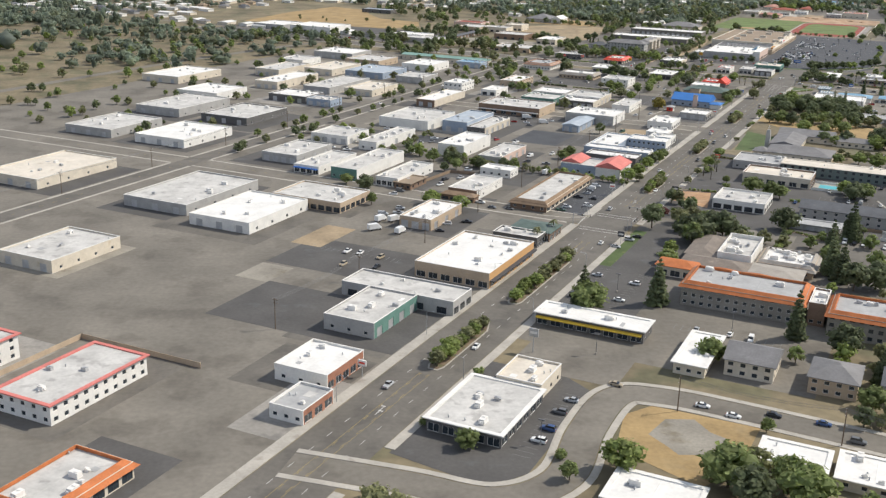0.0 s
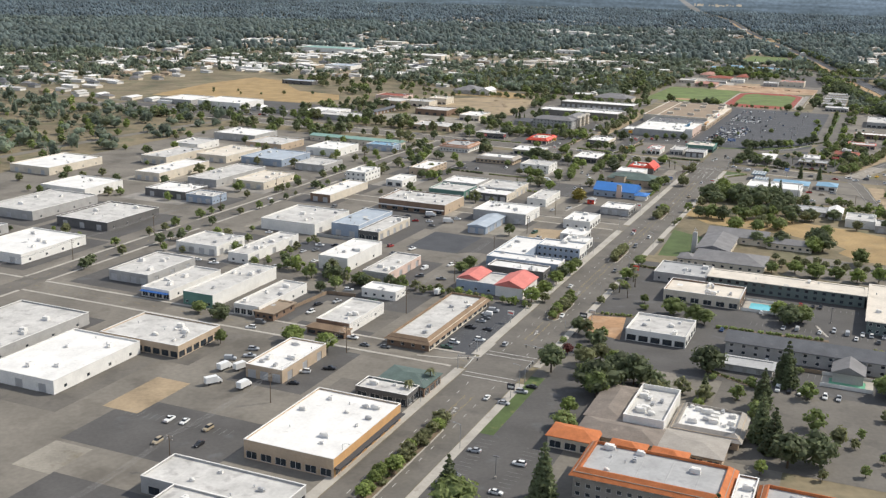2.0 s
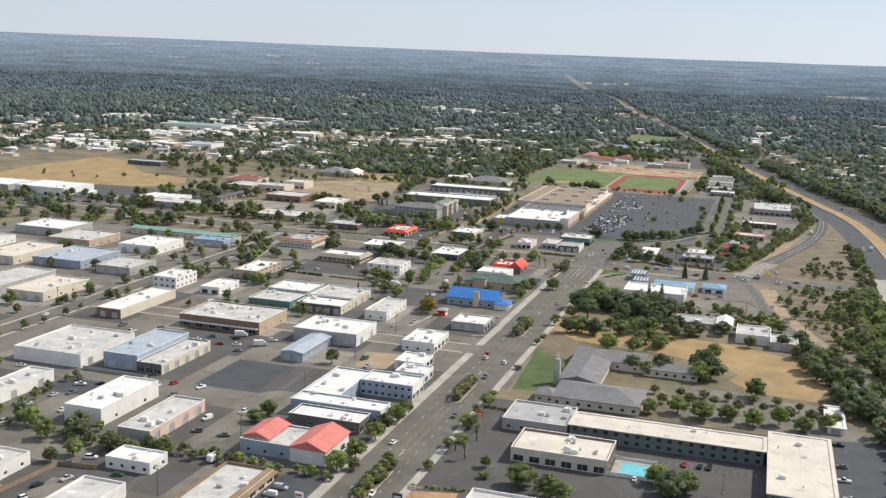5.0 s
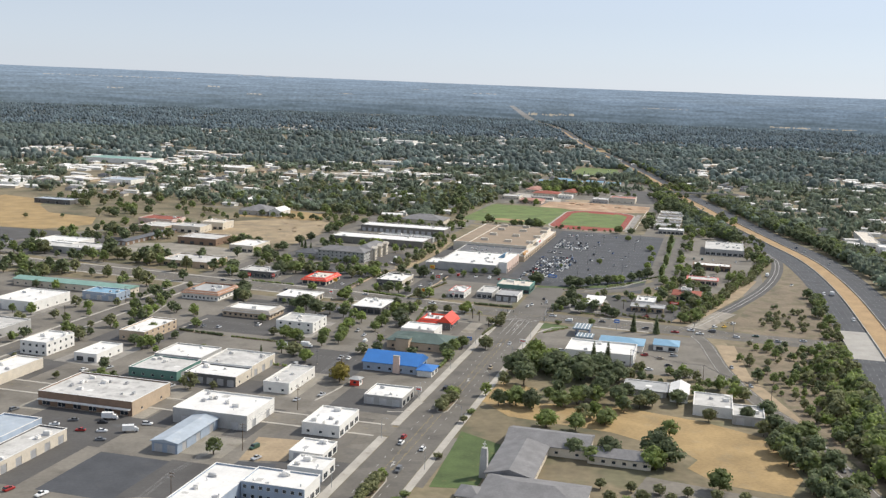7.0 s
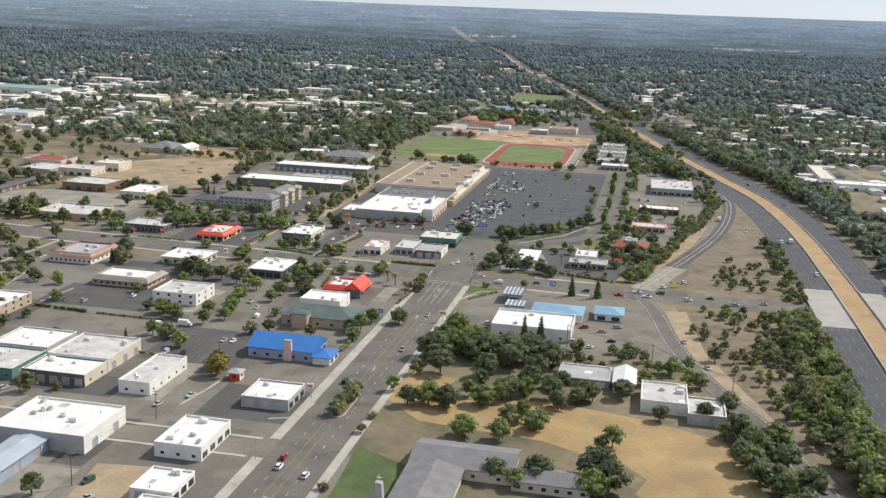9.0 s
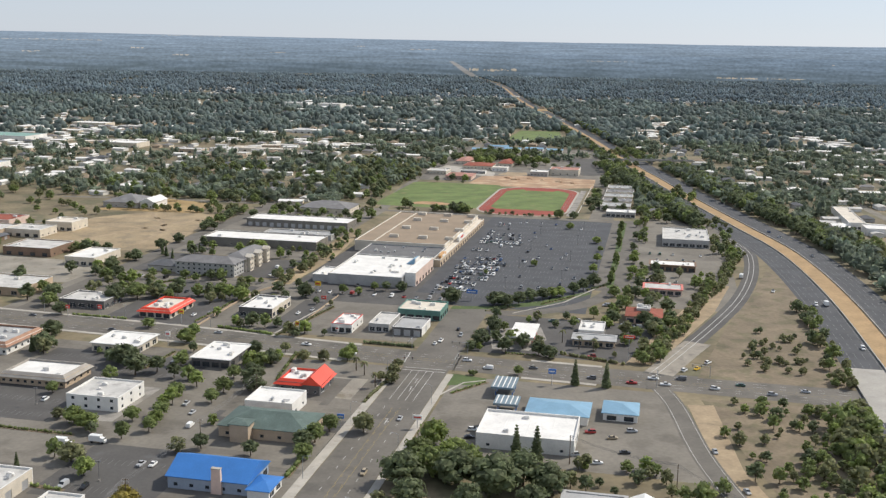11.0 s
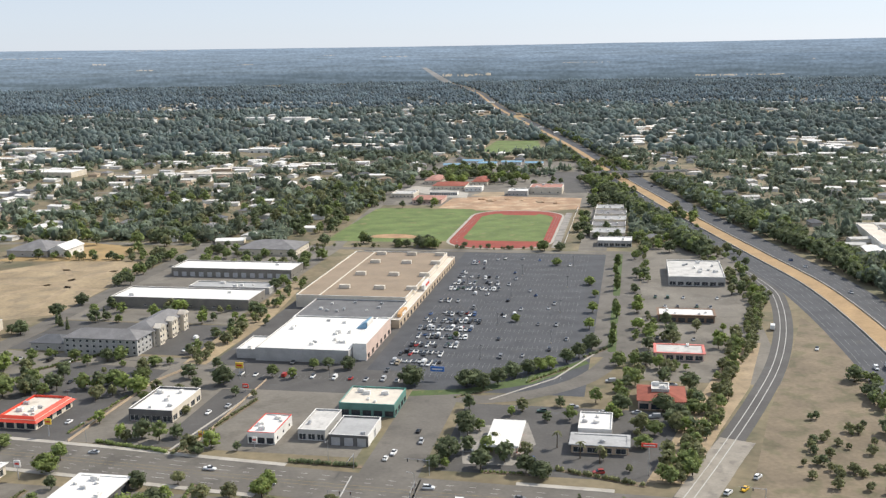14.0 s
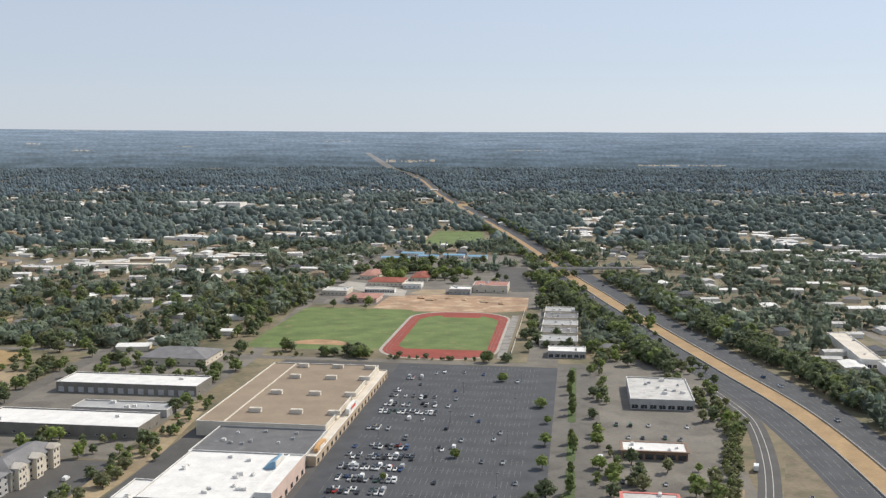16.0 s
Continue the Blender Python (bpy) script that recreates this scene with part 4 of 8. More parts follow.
def walls_of(house, w, d, top, wall, sides, t=0.3, seed=0):
    """The four walls with their windows and doors. sides: s, e, n, w specs; wall: one material or one for each side."""
    frames = {"s": ((-w / 2, -d / 2), 0, w), "e": ((w / 2, -d / 2), 90, d), "n": ((w / 2, d / 2), 180, w), "w": ((-w / 2, d / 2), 270, d)}
    for key, ((x, y), turn, length) in frames.items():
        spec = sides.get(key, "")
        opens = side_openings(spec, length, top)
        m = pose(x, y, 0, 0, 0, turn)
        mat = wall.get(key, wall.get("all")) if isinstance(wall, dict) else wall
        if key in "sn":
            part("wall", wall_side(length, top, [o[1:] for o in opens], t), mat, house, m=m)
        else:
            # between the other two
            bm = wall_side(length - 2 * t - 0.006, top, [(o[1] - t, o[2] - t, o[3], o[4]) for o in opens], t)
            part("wall", bm, mat, house, m=m @ pose(t + 0.003, 0, 0))
        for kind, x0, x1, z0, z1 in opens:
            ww, hh = round(x1 - x0, 1), round(z1 - z0, 1)
            sx, sz = (x1 - x0) / ww, (z1 - z0) / hh
            place = m @ pose(x0, 0, z0) @ Matrix.Diagonal((sx, 1, sz, 1))
            if kind == "D":
                part("roll_up_door", shared(("shutter", ww, hh), shutter_mesh(ww, hh), "trim_white" if seed % 2 else "metal_grey"), None, house, "ribbed metal roll-up door", place)
            else:
                part("window", window_mesh(ww, hh, "trim_white" if seed % 3 else "trim_dark"), None, house, m=place)


def ridge_roof(w, d, z, rise, over, hip=True, along="x"):
    bm = bmesh.new()
    a, b = w / 2 + over, d / 2 + over
    if along == "x":
        cut = min(a, b) * (0.95 if hip else 0.0)
        top = ((-a + cut, 0, z + rise), (a - cut, 0, z + rise))
        lowpts = ((-a, -b), (a, -b), (a, b), (-a, b))
        faces = ((0, 1, 5, 4), (1, 2, 5), (2, 3, 4, 5), (3, 0, 4))
    else:
        cut = min(a, b) * (0.95 if hip else 0.0)
        top = ((0, -b + cut, z + rise), (0, b - cut, z + rise))
        lowpts = ((-a, -b), (a, -b), (a, b), (-a, b))
        faces = ((0, 1, 4), (1, 2, 5, 4), (2, 3, 5), (3, 0, 4, 5))
    up = [bm.verts.new((x, y, z)) for x, y in lowpts] + [bm.verts.new(p) for p in top]
    low = [bm.verts.new((x, y, z - 0.25)) for x, y in lowpts]
    for f in faces:
        bm.faces.new([up[i] for i in f])
    for i in range(4):
        j = (i + 1) % 4
        bm.faces.new((low[i], low[j], up[j], up[i]))
    bm.faces.new(low[::-1])
    return bm


NUMBER = [0]
FOOTPRINTS = []


def building(u0, u1, v0, v1, h, wall, roof, label, name="shop_building", s="W3", e="S4", n="", w="", units=3, style="flat", parapet=0.6, coping=None, rise=2.5, rot=0.0, canopy=None, category="building"):
    """A building on the town grid between u0..u1 and v0..v1, its roof at h."""
    NUMBER[0] += 1
    FOOTPRINTS.append((min(u0, u1), max(u0, u1), min(v0, v1), max(v0, v1)))
    seed = NUMBER[0]
    rng = random.Random(seed)
    wd, dp = abs(u1 - u0), abs(v1 - v0)
    if len(label.split()) < 6:
        label += " beside a paved yard"
    house = thing(name, label, category, at((u0 + u1) / 2, (v0 + v1) / 2, 0, rot))
    flat = style in ("flat", "mansard", "eaves")
    top = h + (parapet if style == "flat" else 0.0)
    walls_of(house, wd, dp, top, wall, dict(s=s, e=e, n=n, w=w), seed=seed)
    if flat:
        bm = bmesh.new()
        xs = [-wd / 2 + 0.31]
        k = max(2, int(wd / 9))
        for i in range(1, k):
            x = -wd / 2 + wd * i / k
            xs += [x - 0.2, x - 0.12, x + 0.12, x + 0.2]
        xs.append(wd / 2 - 0.31)
        edge = [(x, h + (0.05 if i % 4 in (2, 3) and 0 < i < len(xs) - 1 else 0.0)) for i, x in enumerate(xs)]
        rails = [[bm.verts.new((x, y, z)) for x, z in edge] for y in (-dp / 2 + 0.31, dp / 2 - 0.31)]
        for i in range(len(edge) - 1):
            bm.faces.new((rails[0][i], rails[0][i + 1], rails[1][i + 1], rails[1][i]))
        part("roof", bm, roof, house)
        for i in range(1 if v0 < 1000 else 0):
            x, y = rng.uniform(-0.36, 0.36) * wd, rng.uniform(-0.36, 0.36) * dp
            bm = bmesh.new()
            box(bm, x - rng.uniform(0.6, 1.8), x + rng.uniform(0.6, 1.8), y - rng.uniform(0.6, 2.2), y + rng.uniform(0.6, 2.2), h + 0.004, h + 0.06)
            part("roof_patch", bm, rng.choice(("roof_light", "roof_grey", "roof_white")), house, "patch of newer roofing")
        for i in range(units):
            size = rng.choice(((2.2, 1.5, 1.3), (1.8, 1.2, 1.1), (3.0, 1.8, 1.6), (1.2, 1.0, 0.9)))
            rooftop_unit(house, rng.uniform(-0.38, 0.38) * wd, rng.uniform(-0.38, 0.38) * dp, h + 0.05, size, rng.choice((0, 90, 180)), rng)
        for i in range(2 if v0 < 850 and units else 0):
            x, y = rng.uniform(-0.42, 0.42) * wd, rng.uniform(-0.42, 0.42) * dp
            part("vent", shared(("vent",), lambda q: (tube(q, (0, 0, 0), (0, 0, 0.7), 0.18, 0.18, 8), tube(q, (0, 0, 0.7), (0, 0, 0.95), 0.36, 0.12, 8)), "galvanised"), None, house, m=pose(x, y, h + 0.02))
    if style == "flat":
        bm = bmesh.new()
        o, z0 = 0.08, top + 0.003
        for x0, x1, y0, y1 in ((-wd / 2 - o, wd / 2 + o, -dp / 2 - o, -dp / 2 + 0.36), (-wd / 2 - o, wd / 2 + o, dp / 2 - 0.36, dp / 2 + o),
                               (-wd / 2 - o, -wd / 2 + 0.36, -dp / 2 + 0.37, dp / 2 - 0.37), (wd / 2 - 0.36, wd / 2 + o, -dp / 2 + 0.37, dp / 2 - 0.37)):
            box(bm, x0, x1, y0, y1, z0, z0 + 0.14)
        part("coping", bm, coping or "trim_white", house)
    elif style == "mansard":
        # a sloping skirt of shingles round a flat roof
        bm = bmesh.new()
        a, b = wd / 2, dp / 2
        o, i = 1.3, 1.6
        loft(bm, [[(x * (a + o), y * (b + o), h - 1.2) for x, y in ((-1, -1), (1, -1), (1, 1), (-1, 1))],
                  [(x * (a - i), y * (b - i), h + 1.1) for x, y in ((-1, -1), (1, -1), (1, 1), (-1, 1))],
                  [(x * (a - i - 0.3), y * (b - i - 0.3), h + 1.1) for x, y in ((-1, -1), (1, -1), (1, 1), (-1, 1))],
                  [(x * (a - i - 0.3), y * (b - i - 0.3), h + 0.1) for x, y in ((-1, -1), (1, -1), (1, 1), (-1, 1))]], cap=False)
        part("roof_skirt", bm, coping or "roof_brown", house, "sloping shingle roof skirt")
    elif style == "eaves":
        bm = bmesh.new()
        for x0, x1, y0, y1 in ((-wd / 2 - 0.9, wd / 2 + 0.9, -dp / 2 - 0.9, -dp / 2 + 0.6), (-wd / 2 - 0.9, wd / 2 + 0.9, dp / 2 - 0.6, dp / 2 + 0.9),
                               (-wd / 2 - 0.9, -wd / 2 + 0.6, -dp / 2 + 0.6, dp / 2 - 0.6), (wd / 2 - 0.6, wd / 2 + 0.9, -dp / 2 + 0.6, dp / 2 - 0.6)):
            box(bm, x0, x1, y0, y1, h + 0.003, h + 0.35)
        part("eave_band", bm, coping or roof, house)
    elif style in ("hip", "gable", "hip_y", "gable_y"):
        along = "y" if style.endswith("_y") else "x"
        part("roof", ridge_roof(wd, dp, h + 0.26, rise, 0.7, style.startswith("hip"), along), roof, house)
        if style.startswith("gable"):
            for sgn in (-1, 1):
                bm = bmesh.new()
                if along == "x":
                    x = sgn * (wd / 2 - 0.15)
                    loft(bm, [[(x - 0.12, -dp / 2 + 0.2, h), (x - 0.12, dp / 2 - 0.2, h), (x - 0.12, 0, h + rise * 0.86)], [(x + 0.12, -dp / 2 + 0.2, h), (x + 0.12, dp / 2 - 0.2, h), (x + 0.12, 0, h + rise * 0.86)]])
                else:
                    y = sgn * (dp / 2 - 0.15)
                    loft(bm, [[(-wd / 2 + 0.2, y - 0.12, h), (wd / 2 - 0.2, y - 0.12, h), (0, y - 0.12, h + rise * 0.86)], [(-wd / 2 + 0.2, y + 0.12, h), (wd / 2 - 0.2, y + 0.12, h), (0, y + 0.12, h + rise * 0.86)]])
                part("gable", bm, wall if isinstance(wall, str) else wall["all"], house)
    if canopy:
        side, mat = canopy
        bm = bmesh.new()
        if side == "e":
            box(bm, wd / 2 + 0.003, wd / 2 + 2.0, -dp / 2 + 0.5, dp / 2 - 0.5, min(3.1, h - 0.8), min(3.1, h - 0.8) + 0.45)
        else:
            box(bm, -wd / 2 + 0.5, wd / 2 - 0.5, -dp / 2 - 2.0, -dp / 2 - 0.003, min(3.1, h - 0.8), min(3.1, h - 0.8) + 0.45)
        part("awning", bm, mat, house, "projecting awning over the shop windows")
    return house


# west side of the main street, from the south
building(-191, -157, 417, 467, 6.2, {"all": "wall_tan", "e": "wall_orange"}, "roof_white", "large store with a white flat roof and orange stucco front", s="S6", e="S7", units=9, coping="trim_white", name="store_building", canopy=("e", "trim_dark"))
building(-193, -172, 349, 382.6, 5.5, {"all": "wall_grey", "e": "wall_green"}, "roof_light", "grey-roofed workshop with a green front wall", e="D4", units=4)
building(-206, -157, 383, 400, 5.2, "wall_grey", "roof_light", "long low shop with a pale grey flat roof", s="S5", e="S3", units=3)
building(-184, -164, 305, 328, 5.0, {"all": "wall_white", "e": "wall_brick"}, "roof_white", "white-roofed shop with a brick street front", e="S5", units=2)
building(-170, -158, 282, 299, 4.2, {"all": "wall_white", "e": "wall_brick"}, "roof_grey", "small grey-roofed street shop", e="S3", units=1)
building(-201, -181, 205, 236, 5.0, "wall_cream", "roof_light", "store with a patched pale roof and an orange tile front", name="store_building", s="S3", e="S6", style="mansard", coping="roof_tile_orange", units=5)
building(-244, -222, 247, 288, 6.6, "wall_white", "roof_light", "two-storey white motel wing with a red roof edge", name="motel_building", s="F5x2", e="F10x2", style="eaves", coping="roof_pink", units=3)
building(-300, -268, 250, 278, 8.5, "wall_white", "roof_light", "three-storey white motel wing with balconies", name="motel_building", s="F8x3", e="F5x3", style="eaves", coping="roof_pink", units=2)
building(-231, -214, 478, 513, 5.0, "wall_tan", "roof_white", "white-roofed workshop with a tan side wall", s="D3", e="D3", units=7)
building(-178, -158, 490, 506, 4.2, "wall_brown", "roof_green", "green shingle hip-roofed corner shop", style="hip", rise=1.6, s="S4", e="S3")
building(-182, -160, 479, 490, 4.2, "wall_dark", "roof_light", "flat-roofed wing of the corner shop", s="S4", e="S2", units=2)
building(-308, -267, 482, 512, 5.0, "wall_tan", "roof_light", "tan office with arched openings and a pale gravel roof", s="S9", e="S6", units=7, name="office_building")
building(-197, -177, 537, 608, 4.4, {"all": "wall_brown", "e": "wall_cream"}, "roof_light", "long row of shops with a brown shingle skirt", style="mansard", s="W4", e="S11", units=5, name="shop_row")
building(-235, -218, 541, 576, 4.6, {"all": "wall_white", "s": "wall_brown"}, "roof_light", "white-walled shop with a brown shingle front", s="W6", e="W2", units=3)
building(-236, -217, 534.5, 540.6, 2.9, "wall_brown", "roof_brown", "brown shingle porch across the shop front", style="hip", rise=1.5, s="S4", e="", name="shop_porch")
building(-240, -221, 595, 607, 4.0, "wall_white", "roof_white", "small white flat-roofed office", s="W4", e="W2", units=1)
building(-281, -267, 543, 587, 4.5, "wall_white", "roof_light", "long low workshop with a patched pale roof", s="S4", e="W5", units=5)
building(-268, -258, 541, 560, 3.6, "wall_brown", "roof_tan", "low tan-roofed lean-to shop", s="W3", e="W3", units=0, style="eaves")
building(-311, -294, 544, 601, 6.0, {"all": "wall_white", "s": "wall_green"}, "roof_light", "long white warehouse with a dull green end wall", s="W4", e="", units=5, name="warehouse")
building(-337, -320, 545, 588, 4.2, "wall_white", "roof_light", "low white workshop with a blue awning", s="S4", e="W3", units=4, name="workshop", canopy=("s", "trim_blue"))
building(-285, -267, 630, 672, 7.0, "wall_white", "roof_white", "tall white workshop with a white roof", s="", e="W2", units=4, name="workshop")
building(-253, -238, 621, 663, 4.8, {"all": "wall_grey", "e": "wall_pink"}, "roof_light", "cream-walled workshop with a patched pale roof", s="D2", e="D4", units=5, name="workshop")
building(-336, -323, 618, 672, 5.0, "wall_white", "roof_light", "long narrow white workshop", s="W2", e="D3", units=6, name="workshop")
building(-376, -348, 624, 652, 5.0, "wall_white", "roof_light", "pale flat-roofed workshop", s="D4", e="D3", units=4, name="workshop")
building(-370, -345, 560, 600, 5.0, "wall_grey", "roof_light", "grey flat-roofed workshop", s="D4", e="D3", units=4, name="workshop")
building(-202, -166, 628, 649, 5.0, {"all": "wall_blue_grey", "e": "wall_white"}, "roof_light", "low shop with pale blue walls between two red gables", s="W5", e="S3", units=3)
building(-202, -191, 631, 649, 5.7, "wall_white", "roof_pink", "red gable end of the pale blue shop", style="gable_y", rise=2.2, s="", e="", name="shop_wing")
building(-180, -165.2, 627, 650, 5.7, "wall_white", "roof_pink", "red gable-roofed street front of the shop", style="gable_y", rise=3.2, s="", e="S2", name="shop_wing")
building(-198, -166, 663, 676, 4.6, "wall_dark", "roof_white", "low white-roofed shop", s="W5", e="S2", units=4)
# the white court with arcades
building(-204, -162, 677, 689, 5.8, {"all": "wall_blue_grey", "e": "wall_white"}, "roof_white", "south wing of the white arcaded court", s="W8", e="S2", units=3, name="court_wing")
building(-204, -186, 689.3, 728, 5.8, {"all": "wall_blue_grey", "s": "wall_white"}, "roof_white", "rear wing of the white arcaded court", e="W7", s="", units=4, name="court_wing")
building(-185.7, -160, 712, 728, 6.6, {"all": "wall_blue_grey", "e": "wall_white"}, "roof_white", "arcaded blue-grey wing of the white court", s="F8x2", e="S3", units=3, name="court_wing")
building(-363, -324, 693, 738, 6.2, "wall_white", "roof_light", "large white warehouse with a curved parapet", s="", e="D3", units=6, name="warehouse")
building(-316, -297, 700, 747, 7.2, "wall_blue_grey", "roof_blue_grey", "tall blue-grey metal warehouse", s="D2", e="", units=3, name="warehouse")
building(-296.7, -283, 699, 745, 4.8, {"all": "wall_dark", "e": "wall_cream"}, "roof_light", "lower front wing of the metal warehouse", s="S3", e="D5", units=3, name="warehouse")
building(-254, -217, 783, 813, 6.4, {"all": "wall_white", "s": "wall_grey"}, "roof_white", "large white shop with a white roof", s="D3", e="D2", units=6, name="store_building")
building(-243, -231, 746, 782.5, 4.6, "wall_blue_grey", "roof_blue_grey", "long low pale blue metal shed", style="gable_y", rise=1.2, s="D2", e="D3", name="shed")
building(-193, -175, 789, 815, 5.0, "wall_white", "roof_white", "white cube-like shop", s="W3", e="S4", units=5)
building(-185, -170, 756, 773, 3.8, "wall_white", "roof_white", "low white repair shop with wide openings", s="D2", e="S3", units=1)
building(-178, -163, 738, 752, 4.4, "wall_white", "roof_white", "small white office by the street", s="W2", e="S2", units=2)
building(-325, -275, 783, 818, 6.4, {"all": "wall_brown", "e": "wall_tan"}, "roof_light", "large grey-roofed store with brown and tan walls", s="S6", e="W2", units=10, name="store_building", canopy=("s", "trim_white"))
building(-199, -194, 869, 874.5, 3.2, {"all": "trim_red", "e": "wall_white"}, "roof_grey", "small red and white drive-up kiosk", style="hip", rise=1.2, s="W1", e="W1", name="kiosk")
building(-236, -222, 842, 877, 5.0, "wall_white", "roof_light", "white shop with a gravel roof", s="W2", e="W5", units=4)
building(-281, -252, 843, 862, 4.8, {"all": "wall_dark", "e": "wall_cream"}, "roof_white", "low workshop with a white roof", s="D5", e="W2", units=3, name="workshop")
building(-281, -252, 862.3, 892, 5.6, {"all": "wall_white", "e": "wall_cream"}, "roof_light", "pale workshop with a stepped roof", s="", e="D3", units=4, name="workshop")
building(-313, -285, 842, 868, 4.4, "wall_green", "roof_light", "low green-walled workshop", s="W5", e="D2", units=3, name="workshop")
building(-313, -285, 868.3, 893, 5.4, "wall_grey", "roof_white", "workshop with a white roof", s="", e="D2", units=3, name="workshop")
building(-182, -162, 842, 862, 4.2, "wall_grey", "roof_white", "small white-roofed tyre shop", s="D3", e="S3", units=2)
building(-378, -362, 780, 838, 5.0, {"all": "wall_cream", "s": "wall_brown"}, "roof_white", "long cream warehouse with a white roof", s="D2", e="", units=2, name="warehouse")
building(-392, -375, 859, 885, 7.0, "wall_white", "roof_white", "two-storey white and blue workshop", s="F4x2", e="F5x2", units=3, name="workshop")
building(-356, -342, 857, 883, 4.2, "wall_white", "roof_white", "small white workshop", s="S2", e="W3", units=1, name="workshop")
building(-360, -343, 908, 946, 5.4, "wall_tan", "roof_white", "tan stucco office with a white roof", s="W3", e="F6x2", units=3, name="office_building")
building(-386, -358, 1031, 1064, 5.4, "wall_white", "roof_grey", "white colonnaded office with a brown tile roof skirt", style="mansard", coping="roof_tile_brown", units=4, s="F9x1", e="F6x1", name="office_building")
building(-334, -300, 991, 1014, 4.8, "wall_tan", "roof_white", "tan office with a sloping roof skirt and white flat top", style="mansard", coping="roof_hip_tan", units=1, s="W9", e="W4", name="office_building")
building(-285, -260, 968, 992, 6.0, "wall_white", "roof_light", "two-storey white office with patched flat roof", s="F4x2", e="F3x2", units=3, name="office_building")
building(-320, -294, 1049, 1072, 4.4, "wall_cream", "roof_white", "white-roofed restaurant", s="S4", e="S3", units=5, style="eaves", name="restaurant_building")
building(-258, -238, 1038, 1066, 4.6, "wall_dark", "roof_white", "white-roofed restaurant with stepped parapets", s="S4", e="S3", units=5, style="eaves", name="restaurant_building")
building(-204, -182, 1014, 1034, 4.6, {"all": "wall_dark"}, "roof_white", "restaurant with a red-trimmed flat roof", s="W4", e="S3", units=6, coping="roof_red", style="mansard", name="restaurant_building")
building(-190, -181.5, 1011, 1031, 4.9, "wall_dark", "roof_red", "bright red gabled entrance roof of the restaurant", style="gable_y", rise=4.0, s="W2", e="S2", name="restaurant_wing")
building(-206, -168, 953, 976, 4.8, "wall_tan", "roof_green", "tan building with a green hip roof", style="hip", rise=3.6, s="W5", e="W4", name="restaurant_building")
building(-199, -191, 948, 955, 7.6, "wall_tan", "roof_green", "small tan entrance tower with a green cap", style="hip", rise=1.0, s="", e="", name="entrance_tower")
building(-206, -184, 981, 1000, 5.6, "wall_white", "roof_white", "white flat-roofed kitchen wing", s="", e="W2", units=2, name="restaurant_wing")
building(-203, -172, 901, 922, 4.6, "wall_blue_grey", "roof_blue", "hall under a bright blue gable roof", style="gable", rise=4.6, s="W5", e="S3", name="hall_building")
building(-171.2, -163, 899, 912, 3.4, "wall_white", "roof_blue", "low blue-roofed porch", style="hip", rise=1.2, s="", e="S2", name="porch")
chim = thing("chimney", "broad tan masonry chimney against the blue roof", "chimney", at(-183.5, 900.4))
bm = bmesh.new()
loft(bm, [[(x * 2.0, y * 0.8, 0) for x, y in ((-1, -1), (1, -1), (1, 1), (-1, 1))], [(x * 1.7, y * 0.7, 9.6) for x, y in ((-1, -1), (1, -1), (1, 1), (-1, 1))]])
part("shaft", bm, "wall_pink", chim)
bm = bmesh.new()
box(bm, -1.9, 1.9, -0.9, 0.9, 9.61, 9.9)
part("cap", bm, "concrete", chim)
# behind the back street
WEST = (
    (-488, -462, 785, 852, 5.2, "wall_grey", "roof_light", "long grey warehouse"), (-454, -427, 795, 840, 5.0, "wall_cream", "roof_cream", "cream workshop row with white doors"),
    (-535, -512, 782, 846, 6.0, "wall_cream", "roof_white", "large cream warehouse"), (-506, -466, 883, 930, 5.2, "wall_blue_grey", "roof_blue_grey", "blue-grey roofed warehouse"),
    (-545, -515, 874, 928, 5.4, "wall_cream", "roof_cream", "warehouse with a cream gravel roof"), (-451, -424, 880, 912, 5.0, "wall_grey", "roof_light", "low workshop with a light roof"),
    (-452, -430, 735, 752, 5.0, "wall_blue_grey", "roof_light", "small blue-grey workshop"), (-490, -455, 738, 765, 5.0, "wall_dark", "roof_white", "row of small workshops"),
    (-578, -552, 842, 895, 6.0, "wall_cream", "roof_light", "large pale warehouse"), (-600, -572, 912, 945, 5.5, "wall_white", "roof_light", "white-walled warehouse"),
    (-482, -450, 950, 990, 6.0, "wall_white", "roof_white", "white warehouse with small windows"), (-546, -508, 950, 990, 5.6, "wall_tan", "roof_light", "tan-fronted warehouse"),
    (-602, -556, 980, 1020, 6.0, "wall_grey", "roof_white", "white-roofed warehouse"), (-447, -420, 1000, 1018, 5.0, "wall_blue_grey", "roof_sky_blue", "workshop with a pale blue metal roof"),
    (-480, -440, 640, 690, 5.0, "wall_dark", "roof_light", "low industrial shed"), (-540, -500, 640, 700, 5.5, "wall_grey", "roof_light", "grey industrial shed"),
    (-470, -430, 560, 610, 5.0, "wall_white", "roof_white", "white industrial shed"), (-530, -490, 560, 610, 5.0, "wall_grey", "roof_light", "grey workshop"),
    (-640, -600, 760, 820, 5.5, "wall_cream", "roof_white", "cream warehouse"), (-560, -520, 710, 750, 5.5, "wall_white", "roof_white", "white workshop"),
    (-470, -430, 440, 500, 5.0, "wall_cream", "roof_cream", "cream workshop"), (-370, -330, 440, 500, 5.0, "wall_grey", "roof_light", "grey workshop"),
    (-320, -285, 430, 480, 5.0, "wall_white", "roof_white", "white workshop"), (-352, -322, 345, 385, 5.0, "wall_cream", "roof_light", "cream workshop"),
)
